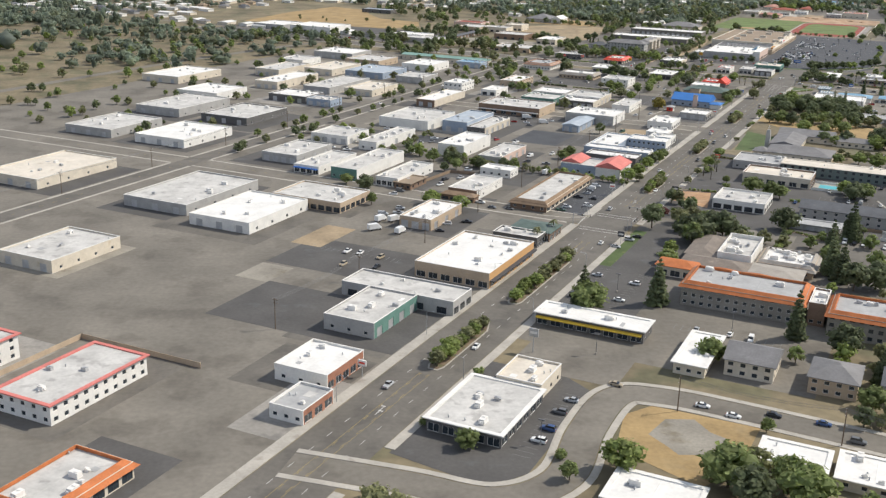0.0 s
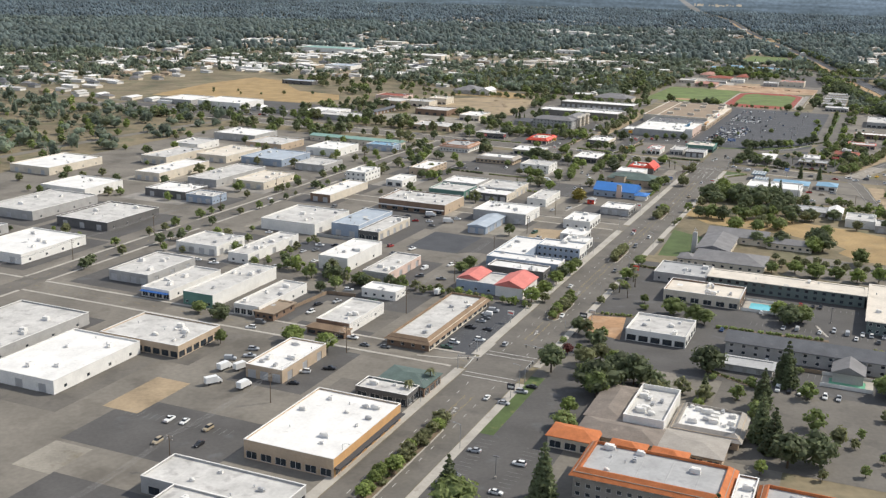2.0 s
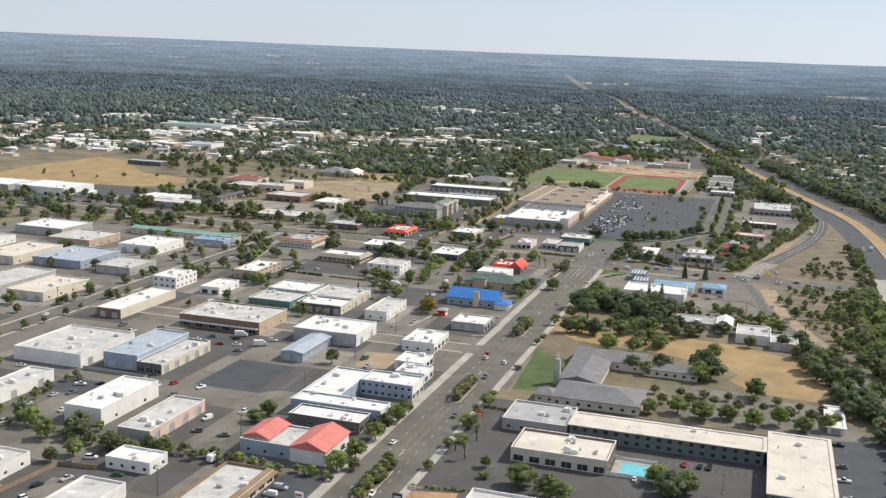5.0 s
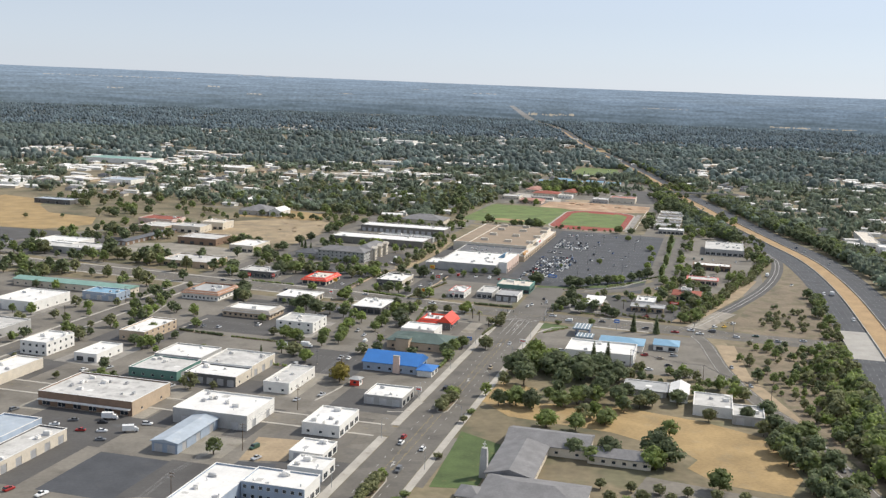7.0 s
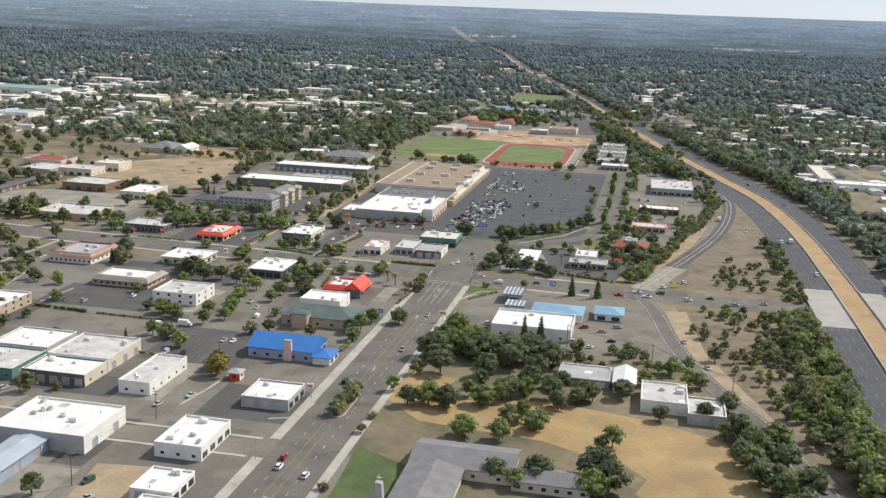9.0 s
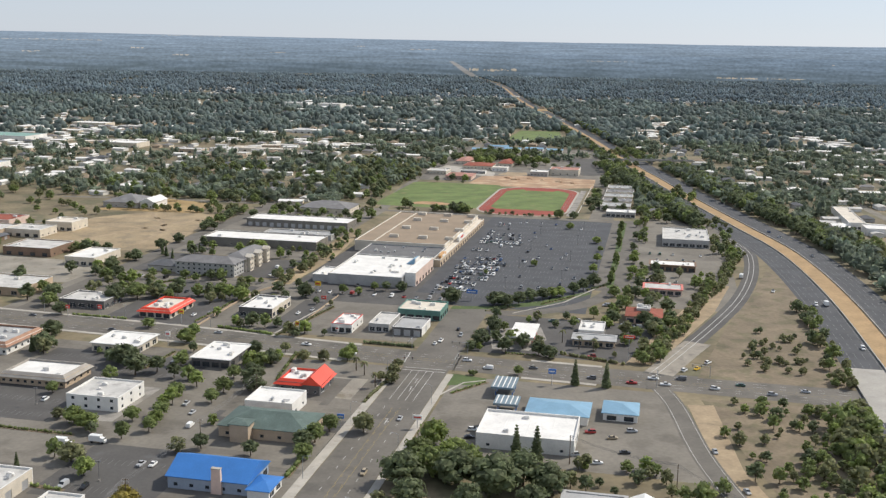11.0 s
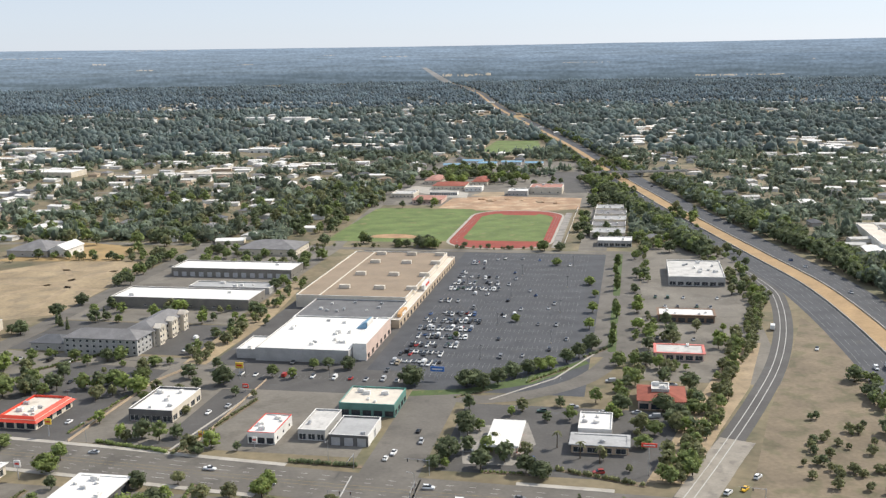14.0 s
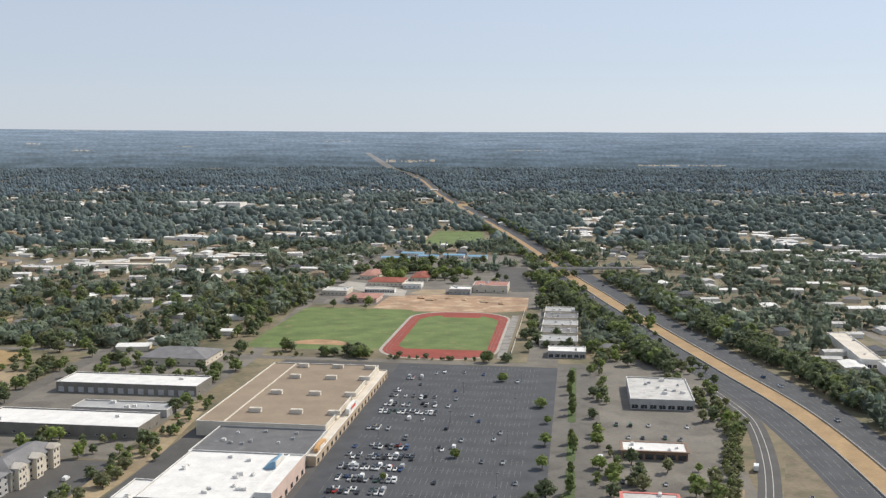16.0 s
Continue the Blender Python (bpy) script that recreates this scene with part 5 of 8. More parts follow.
for u0, u1, v0, v1, h, wall, roof, label in WEST:
    building(u0, u1, v0, v1, h, wall, roof, label, s="D3", e="W4", units=4, name="warehouse")
building(-520, -424, 1022, 1036, 4.6, "wall_cream", "roof_teal", "long cream building with a teal metal roof", style="gable", rise=1.6, s="W14", e="W3", name="office_building")
# north side of the cross street
building(-330, -310, 1119, 1150, 4.6, "wall_cream", "roof_cream", "restaurant with a broad sloping red roof skirt", s="S4", e="S4", units=7, coping="roof_red", style="mansard", name="restaurant_building")
building(-388, -358, 1128, 1150, 4.6, "wall_dark", "roof_light", "dark restaurant with ornate white parapets", s="S5", e="S3", units=5, name="restaurant_building")
building(-274, -253, 1136, 1168, 4.8, {"all": "wall_dark", "e": "wall_cream"}, "roof_white", "fast-food restaurant with a white roof and cream parapets", s="S4", e="S5", units=7, parapet=0.9, name="restaurant_building")
building(-210, -198, 1117, 1140, 4.6, "wall_white", "roof_white", "small white drive-in with a red roof edge", s="S3", e="W3", units=4, coping="trim_red", name="restaurant_building")
building(-190, -178, 1124, 1150, 4.2, "wall_grey", "roof_light", "grey flat-roofed shop", s="S3", e="W2", units=1)
building(-175, -158, 1120, 1143, 4.2, {"all": "wall_dark", "e": "wall_white"}, "roof_grey", "car wash with striped canopy roof", s="D3", e="D1", units=1, name="car_wash")
building(-181, -155, 1156, 1180, 5.4, {"all": "wall_green", "w": "wall_grey"}, "roof_cream", "shop with a dark teal front and tan roof", s="S5", e="S4", units=5, coping="trim_teal", name="store_building")
building(-250, -198, 1233, 1302, 6.6, "wall_grey", "roof_white", "big store with a bright white roof", s="", e="S5", units=12, name="store_building")
building(-262, -250.3, 1236, 1262, 4.6, "wall_grey", "roof_white", "lower loading wing with a white roof", s="", e="", units=1, name="store_wing")
building(-197.7, -190, 1240, 1296, 8.6, {"all": "wall_white", "e": "wall_pink"}, "roof_white", "raised white and pink store entrance front", s="", e="S6", units=0, name="store_wing")
building(-252, -192, 1302.3, 1350, 5.6, "wall_grey", "roof_dark", "grey middle block of the shopping centre", s="", e="S5", units=9, name="store_building")
building(-266, -193, 1350.3, 1500, 7.6, "wall_cream", "roof_tan", "huge store with a tan gravel roof", s="W2", e="S12", units=0, name="store_building")
building(-192.7, -187, 1306, 1500, 4.6, "wall_tan", "roof_cream", "covered walk along the store fronts", s="", e="S20", units=0, name="arcade_wing")
for u, v, w, d, h, mat in ((-188.6, 1395, 2.0, 22, 9.5, "wall_white"), (-188.8, 1322, 2.0, 18, 8.0, "wall_orange")):
    front = thing("store_sign_front", "raised sign wall over the store entrance", "sign wall", at(u, v, 0))
    bm = bmesh.new()
    loft(bm, [[(-w / 2, -d / 2, 5.3), (w / 2, -d / 2, 5.3), (w / 2, d / 2, 5.3), (-w / 2, d / 2, 5.3)], [(-w / 2, -d / 2, h - 1), (w / 2, -d / 2, h - 1), (w / 2, d / 2, h - 1), (-w / 2, d / 2, h - 1)],
              [(-w / 2, -d / 4, h), (w / 2, -d / 4, h), (w / 2, d / 4, h), (-w / 2, d / 4, h)]])
    part("panel", bm, mat, front)
    bm = bmesh.new()
    box(bm, w / 2 + 0.005, w / 2 + 0.15, -d / 4, d / 4, h - 2.6, h - 1.2)
    part("sign_bar", bm, "trim_red" if h > 9 else "trim_white", front)
sign = thing("roof_sign", "sloping blue sign panel on a white roof", "sign", at(-203, 1286, 6.7))
bm = bmesh.new()
loft(bm, [[(-3.2, -7, 0), (3.2, -7, 0), (3.2, 7, 0), (-3.2, 7, 0)], [(1.8, -6.4, 3.6), (2.8, -6.4, 3.6), (2.8, 6.4, 3.6), (1.8, 6.4, 3.6)]])
part("panel", bm, "roof_sky_blue", sign)
bm = bmesh.new()
box(bm, 3.25, 3.5, -6.8, 6.8, 0, 3.9)
part("frame", bm, "trim_white", sign)
tan_units = thing("roof_equipment", "rows of large tan rooftop units on the huge store", "roof equipment", at(-229, 1425, 7.65))
for x in (-14, 10, 32):
    for y in (-50, -8, 34, 66):
        part("rooftop_unit", shared(("unit", 7.0, 3.0, 2.4), unit_mesh(7.0, 3.0, 2.4), "roof_cream"), None, tan_units, m=pose(x + (y % 7) - 3, y, 0.0))
bm = bmesh.new()
box(bm, -22, -21.2, -74, 74, 0, 0.5)
part("parapet_rib", bm, "roof_cream", tan_units)
building(-391, -297, 1432, 1460, 6.0, "wall_shed", "roof_white", "long storage shed with a white roof", s="D14", e="W3", units=2, name="storage_shed")
building(-390, -294, 1338, 1368, 6.2, "wall_shed", "roof_white", "long storage shed with a bright white roof", s="W6", e="W3", units=2, name="storage_shed")
building(-355, -296, 1382, 1399, 4.0, "wall_grey", "roof_grey", "low grey shed in the yard", s="W4", e="D2", units=4, name="storage_shed")
building(-371, -322, 1516, 1552, 5.0, "wall_cream", "roof_shingle_light", "hall under a grey shingle hip roof", style="hip", rise=5.0, s="W6", e="W4", name="hall_building")
building(-362, -318, 1232, 1250, 9.0, "wall_grey", "roof_shingle_light", "three-storey hotel with a grey hip roof", style="hip", rise=3.6, s="F11x3", e="F4x3", name="hotel_building")
building(-334, -317, 1250.5, 1296, 9.0, {"all": "wall_cream"}, "roof_shingle_light", "cream three-storey hotel wing with a grey hip roof", style="hip_y", rise=3.6, s="", e="F9x3", name="hotel_building")
building(-385, -364, 1236, 1252, 4.2, "wall_grey", "roof_shingle", "low hotel lobby with a dark hip roof", style="hip", rise=3.0, s="W3", e="", name="hotel_wing")
for v in (1256, 1272, 1288):
    building(-317.6, -314.5, v - 3, v + 3, 10.2, "wall_cream", "roof_cream", "cream gabled bay of the hotel", style="gable", rise=2.0, s="", e="F2x3", name="hotel_bay")
# east of the main street
building(-125, -101, 297, 330.6, 4.2, "wall_dark", "roof_light", "restaurant with a low grey gravel roof", s="S5", e="S6", units=5, style="eaves", coping="trim_white", name="restaurant_building")
building(-117.5, -102, 331.6, 350, 4.8, "wall_cream", "roof_cream", "cream-roofed restaurant annex", s="", e="W3", units=3, name="restaurant_wing")
building(-127, -86, 392, 404, 4.6, "wall_dark", "roof_white", "long low dark shop with a white roof and yellow band", s="S8", e="W2", units=2, style="eaves", coping="roof_white", canopy=("s", "trim_yellow"))
building(-70.5, -60, 373, 403, 4.0, "wall_cream", "roof_white", "small white-roofed house", name="house", s="W3", e="W4", units=1, style="eaves", coping="trim_white")
building(-55, -39, 380, 397, 5.6, "wall_cream", "roof_shingle_light", "two-storey house with a grey shingle roof", name="house", style="gable", rise=3.4, s="F4x2", e="F3x2")
building(-28, -13, 379, 396, 5.6, "wall_tan", "roof_shingle_light", "two-storey house with a grey shingle roof", name="house", style="hip", rise=3.2, s="F4x2", e="F3x2")
building(-6, 8, 383, 399, 5.6, "wall_grey", "roof_shingle", "two-storey house with a dark shingle roof", name="house", style="gable", rise=3.2, s="F4x2", e="F3x2")
building(18, 34, 380, 398, 5.6, "wall_tan", "roof_shingle_light", "two-storey house with a grey shingle roof", name="house", style="hip", rise=3.2, s="F4x2", e="F3x2")
for u0, u1, v0, v1 in ((-66, -43, 281, 297), (-33, -14, 286, 298), (-34, -16, 321, 334), (-13, 6, 320, 336), (14, 32, 318, 332), (8, 28, 282, 298)):
    building(u0, u1, v0, v1, 3.3, "wall_cream", "roof_white", "single-storey house with a white flat roof", name="house", s="W4", e="W3", units=3, style="eaves", coping="trim_white")
building(-84, -38, 439, 463, 9.0, "wall_hotel", "roof_grey", "three-storey hotel with an orange tile roof edge", name="hotel_building", s="F14x3", e="", units=5, style="mansard", coping="roof_tile_orange")
building(-36.3, -30.2, 441, 459, 8.6, "wall_brown", "roof_white", "white-roofed link between the hotel wings", name="hotel_wing", s="W2", e="", units=2)
building(-28.5, 12, 433, 456, 9.0, "wall_hotel", "roof_grey", "three-storey hotel with an orange tile roof edge", name="hotel_building", s="F12x3", e="F5x3", units=4, style="mansard", coping="roof_tile_orange")
building(-102, -85.6, 470, 481, 4.4, "wall_cream", "roof_tile_orange", "hotel entrance with an orange tile hip roof", name="hotel_wing", style="hip", rise=1.8, s="S3", e="")
for u in (-80, -66):
    building(u, u + 11.5, 466, 475.5, 5.0, "wall_cream", "roof_tile_orange", "orange tile hip roof over the hotel lobby", name="hotel_wing", style="hip", rise=2.2, s="", e="")
building(-95, -81.6, 493, 526, 4.2, "wall_tan", "roof_hall_brown", "hotel hall under a low brown-grey roof", name="hotel_hall", s="W3", e="", style="hip_y", rise=1.7)
building(-94, -66.4, 478, 492.6, 4.0, "wall_tan", "roof_hall_brown", "low front of the hotel hall with a brown-grey roof", name="hotel_hall", s="W5", e="", style="hip", rise=2.0)
building(-81.2, -66.6, 493, 525, 5.6, "wall_white", "roof_light", "white-walled roof well of the hotel hall", name="hotel_hall", s="", e="", units=9, parapet=1.6)
building(-64.6, -41, 496, 520, 4.4, "wall_tan", "roof_white", "hotel kitchen with a cluttered white roof", name="hotel_hall", s="W4", e="W4", units=14, style="mansard", coping="roof_hip_tan")
building(-66, -44, 478, 494.5, 3.8, "wall_tan", "roof_hip_tan", "low tan-roofed porch of the hotel hall", name="hotel_hall", s="S4", e="W2", style="hip", rise=1.2)
building(-104, -77, 592, 618, 4.6, "wall_white", "roof_light", "white bank with a grey patched roof", s="S5", e="S4", units=6, parapet=0.8, name="bank_building")
building(-101, -63, 661, 684, 4.8, {"all": "wall_brown", "s": "wall_cream"}, "roof_cream", "motel lobby with a broad cream gravel roof", s="S6", e="S4", units=8, name="motel_building", parapet=0.9)
building(-113, -85, 694, 719, 4.6, "wall_grey", "roof_grey", "low grey-roofed motel hall", s="W5", e="W3", units=4, name="motel_building")
building(-84, -6, 694, 710, 6.2, "wall_slate", "roof_cream", "long two-storey motel wing with a cream roof", s="F18x2", e="", units=1, style="eaves", coping="roof_cream", name="motel_building")
building(-4, 19, 652, 718, 6.2, "wall_slate", "roof_cream", "two-storey motel wing with a broad cream roof", s="F7x2", e="F12x2", w="F14x2", units=2, style="eaves", coping="roof_cream", name="motel_building")
building(-60, 32, 594, 609, 5.8, "wall_grey", "roof_shingle", "long two-storey motel with a dark shingle roof", s="F18x2", e="F3x2", style="gable", rise=3.0, name="motel_building")
building(-15, -3, 580, 593.5, 4.2, "wall_grey", "roof_shingle_light", "gabled motel entrance porch", s="", e="", style="gable_y", rise=3.0, name="motel_porch")
building(6, 26, 566, 588, 4.6, "wall_grey", "roof_shingle", "flat dark-roofed motel annex", s="W5", e="W3", units=0, name="motel_building")
building(-60, -38, 574, 584, 2.8, "wall_grey", "roof_grey", "low grey carport", s="D4", e="", units=0, style="eaves", name="carport")
building(-100, -60, 734, 760, 4.0, "wall_cream", "roof_shingle_light", "church hall under a grey hip roof", s="W8", e="W4", style="hip", rise=3.4, name="church_building")
building(-102, -83, 760.5, 800, 4.0, "wall_cream", "roof_shingle_light", "church nave under a grey gable roof", s="", e="W6", style="gable_y", rise=2.6, name="church_building")
building(-102, -66, 800.5, 822, 4.0, "wall_cream", "roof_shingle_light", "broad church wing under a grey gable roof", s="W4", e="W3", style="gable", rise=3.0, name="church_building")
building(-65.5, -39, 797, 809, 3.6, "wall_cream", "roof_shingle_light", "narrow church wing under a low grey roof", s="W6", e="W2", style="gable", rise=2.2, name="church_building")
building(-108, -99, 735, 746, 3.4, "wall_cream", "roof_shingle_light", "church entrance porch", s="W2", e="", style="hip", rise=2.4, name="church_porch")
tower = thing("bell_tower", "slender grey church tower with a white cross", "church tower", at(-104, 766))
bm = bmesh.new()
loft(bm, [[(x * a, y * a, z) for x, y in ((-1, -1), (1, -1), (1, 1), (-1, 1))] for a, z in ((1.6, 0), (1.4, 9), (1.1, 12.5))])
part("shaft", bm, "wall_grey", tower)
bm = bmesh.new()
box(bm, -0.1, 0.1, -0.1, 0.1, 12.5, 15.2)
box(bm, -0.8, 0.8, -0.1, 0.1, 13.9, 14.15)
part("cross", bm, "trim_white", tower)
building(-36, -27, 903, 922, 4.6, "wall_white", "roof_white", "white gabled shed", style="gable_y", rise=2.2, s="D1", e="W2", name="shed")
building(-24, -5, 884, 908, 4.8, "wall_white", "roof_light", "pale metal workshop", s="D1", e="W3", units=3, name="workshop")
building(-5, 10, 876, 896, 4.0, "wall_grey", "roof_light", "grey metal workshop wing", s="D2", e="W2", units=1, name="workshop")
building(-60, -38, 908, 926, 3.2, "wall_grey", "roof_grey", "low grey storage roof", s="D3", e="", units=0, style="eaves", name="shed")
building(20, 27, 745, 775, 3.0, "wall_white", "roof_white", "white carport", s="D1", e="D5", units=0, style="eaves", name="carport")
building(-100, -60, 967, 996, 5.6, {"all": "wall_white"}, "roof_white", "white corner shop with a white flat roof", s="W4", e="S4", w="S3", units=3, parapet=0.9, name="store_building")
building(-84, -57, 1003, 1022, 3.8, "wall_white", "roof_sky_blue", "shop with a pale blue metal roof", style="hip", rise=2.0, s="W3", e="S3", name="shop_building")
building(-51, -36, 1012, 1028, 3.4, "wall_white", "roof_sky_blue", "small kiosk with a pale blue hip roof", style="hip", rise=2.0, s="S2", e="S2", name="kiosk")
building(-72, -58, 1141, 1162, 4.4, {"all": "wall_grey", "s": "wall_white"}, "roof_white", "white-roofed fast-food restaurant", s="S3", e="S3", units=4, name="restaurant_building")
building(-74, -51, 1126, 1138, 3.6, "wall_tan", "roof_grey", "low tan terrace building", s="S4", e="W2", units=1, style="eaves", name="restaurant_wing")
building(-47, -26, 1182, 1204, 4.2, "wall_pink", "roof_tile_red", "restaurant under a red hip roof", style="hip", rise=2.2, s="S4", e="S3", name="restaurant_building")
building(-41, -33, 1190, 1200, 6.8, "wall_grey", "roof_light", "square grey roof housing on the restaurant", units=3, s="", e="", name="roof_housing")
building(-38, -13, 1261, 1277, 4.0, "wall_pink", "roof_light", "low pink building with a red tile edge", s="S5", e="W2", units=1, style="eaves", coping="roof_pink", name="restaurant_building")
building(-35, -2, 1340, 1356, 4.4, "wall_brown", "roof_white", "brown restaurant with a white roof", s="S6", e="W2", units=5, style="eaves", coping="wall_brown", name="restaurant_building")
building(-26, 12, 1440, 1498, 5.8, "wall_grey", "roof_light", "large store with a pale grey roof", s="S7", e="D3", units=9, name="store_building")
building(-80, -52, 1580, 1600, 4.6, "wall_grey", "roof_white", "school office with a white roof", s="S6", e="W3", units=2, name="school_building")
for i, v in enumerate((1620, 1655, 1690, 1725, 1760)):
    building(-88, -58, v, v + 26, 4.4, "wall_cream", ("roof_grey", "roof_shingle_light")[i % 2], "low school block with a grey roof", s="W7", e="W5", units=4, name="school_building")
# the school and the far town
building(-288, -250, 1928, 1966, 4.4, "wall_cream", "roof_tile_red", "school block with a red tile roof", style="hip", rise=3.0, s="W8", e="W4", name="school_building")
building(-247, -228, 1969, 2016, 4.4, "wall_cream", "roof_tile_red", "school block with a red tile roof", style="hip_y", rise=3.0, s="W3", e="W6", name="school_building")
building(-247, -227, 1915, 1934, 4.4, "wall_white", "roof_cream", "small white school hall with a pale roof", s="W4", e="W3", units=1, name="school_building")
building(-308, -288, 1978, 2030, 4.4, "wall_cream", "roof_faded_red", "school block with a faded red roof", style="hip_y", rise=2.6, s="W3", e="W6", name="school_building")
building(-288, -256, 1812, 1846, 4.4, "wall_pink", "roof_faded_red", "school block with a faded red roof", style="hip", rise=2.4, s="W6", e="W4", name="school_building")
building(-322, -296, 1856, 1886, 4.2, "wall_cream", "roof_light", "low school block with a pale roof", s="W6", e="W4", units=2, name="school_building")
building(-282, -250, 1880, 1890, 3.4, "wall_white", "roof_cream", "covered walk with a pale roof", s="S12", e="", units=0, name="school_walk")
building(-169, -132, 1897, 1932, 7.0, "wall_cream", "roof_faded_red", "school gymnasium with a faded red roof", s="W4", e="W4", units=5, name="school_building")
building(-192, -169.5, 1879, 1902, 5.2, "wall_grey", "roof_white", "school hall with a white roof", s="W5", e="W3", units=2, name="school_building")
for u0, u1, v0 in ((-318, -282, 2160), (-272, -246, 2185), (-240, -212, 2200), (-300, -270, 2215), (-205, -180, 2190)):
    building(u0, u1, v0, v0 + 14, 3.8, "wall_white", "roof_sky_blue", "classroom block with a pale blue roof", style="gable", rise=1.6, s="W7", e="W2", name="school_building")
building(-341, -300, 2440, 2462, 4.4, "wall_tan", "roof_white", "low white-roofed school block", s="W8", e="W3", units=2, name="school_building")
FAR = (
    (-868, -812, 2020, 2062, 7.0, "wall_cream", "roof_white", "large far store with a white roof"), (-651, -567, 2030, 2050, 5.0, "wall_cream", "roof_cream", "long far shop row"),
    (-540, -505, 1978, 2005, 5.0, "wall_white", "roof_white", "white far shop"), (-510, -472, 2140, 2160, 5.0, "wall_dark", "roof_white", "dark-walled far shop"),
    (-762, -702, 1172, 1222, 7.5, "wall_white", "roof_white", "white dealership showroom"), (-822, -776, 1178, 1226, 5.6, "wall_grey", "roof_white", "dealership workshop"),
    (-620, -578, 1180, 1214, 5.2, "wall_white", "roof_white", "white-roofed car showroom"), (-516, -476, 1258, 1290, 6.0, "wall_brown", "roof_light", "dark flat-roofed hall"),
    (-452, -428, 1238, 1275, 5.6, "wall_cream", "roof_white", "white metal hall"), (-590, -560, 1310, 1345, 6.0, "wall_tan", "roof_light", "tan mission-style shop row"),
    (-560, -528, 1325, 1350, 6.0, "wall_cream", "roof_light", "cream mission-style shop"), (-545, -520, 1360, 1385, 7.0, "wall_cream", "roof_cream", "cream two-storey shop"),
    (-620, -580, 1360, 1390, 6.0, "wall_pink", "roof_tile_red", "shop with a red tile roof"), (-600, -540, 1160, 1190, 5.0, "wall_grey", "roof_light", "grey shop row"),
    (-826, -776, 1464, 1484, 5.0, "wall_dark", "roof_blue_grey", "dark long shed at the field's edge"), (-470, -425, 1145, 1180, 4.6, "wall_tan", "roof_light", "tan shop building"),
    (153, 205, 1545, 1570, 6.0, "wall_white", "roof_white", "white retail building beyond the freeway"), (143, 158, 1575, 1680, 6.0, "wall_white", "roof_cream", "long retail wing beyond the freeway"),
    (180, 230, 1400, 1430, 6.0, "wall_grey", "roof_light", "grey shop beyond the freeway"), (235, 300, 2185, 2215, 6.0, "wall_grey", "roof_light", "grey shop row beyond the freeway"),
    (300, 370, 2270, 2300, 6.0, "wall_white", "roof_white", "white shop beyond the freeway"), (-900, -850, 1720, 1760, 6.0, "wall_white", "roof_blue_grey", "far hall with a blue-grey roof"),
    (-1150, -1020, 2050, 2110, 8.0, "wall_white", "roof_teal", "large far hall with a pale teal roof"), (-1000, -930, 3150, 3190, 9.0, "wall_white", "roof_white", "white far hall"),
    (-900, -840, 3140, 3190, 9.0, "wall_white", "roof_light", "white far hall"), (-770, -690, 3080, 3120, 8.0, "wall_cream", "roof_white", "cream far hall"),
    (215, 270, 2385, 2420, 6.0, "wall_white", "roof_white", "white shop row beyond the freeway"), (330, 420, 2560, 2590, 6.0, "wall_grey", "roof_white", "long white-roofed shop row"), (-1130, -1060, 2365, 2400, 6.0, "wall_cream", "roof_white", "white far store"), (-1010, -960, 2320, 2350, 6.0, "wall_grey", "roof_light", "grey far store"),
    (-740, -690, 1985, 2010, 5.0, "wall_tan", "roof_light", "tan far shop"), (-650, -610, 1960, 1985, 5.0, "wall_cream", "roof_light", "cream far shop"),
    (-1000, -950, 1600, 1640, 6.0, "wall_white", "roof_white", "white far hall"), (-690, -640, 2372, 2400, 6.0, "wall_white", "roof_white", "white far hall"),
)
for u0, u1, v0, v1, h, wall, roof, label in FAR:
    building(u0, u1, v0, v1, h, wall, roof, label, s="S4", e="W3" if v0 < 1500 else "", units=2, name="store_building")
building(-560, -550, 1222, 1316, 3.4, "wall_brown", "roof_shingle", "long low dark shed beside a dirt lot", s="D2", e="D10", units=0, style="gable_y", rise=1.0, name="storage_shed")
building(-565, -528, 1490, 1530, 5.0, "wall_grey", "roof_shingle_light", "far church with a broad grey hip roof", style="hip", rise=6.0, s="W4", e="W4", name="church_building")
building(-527, -512, 1492, 1520, 6.0, "wall_white", "roof_white", "white gabled wing of the far church", style="gable_y", rise=4.0, s="W2", e="W3", name="church_building")

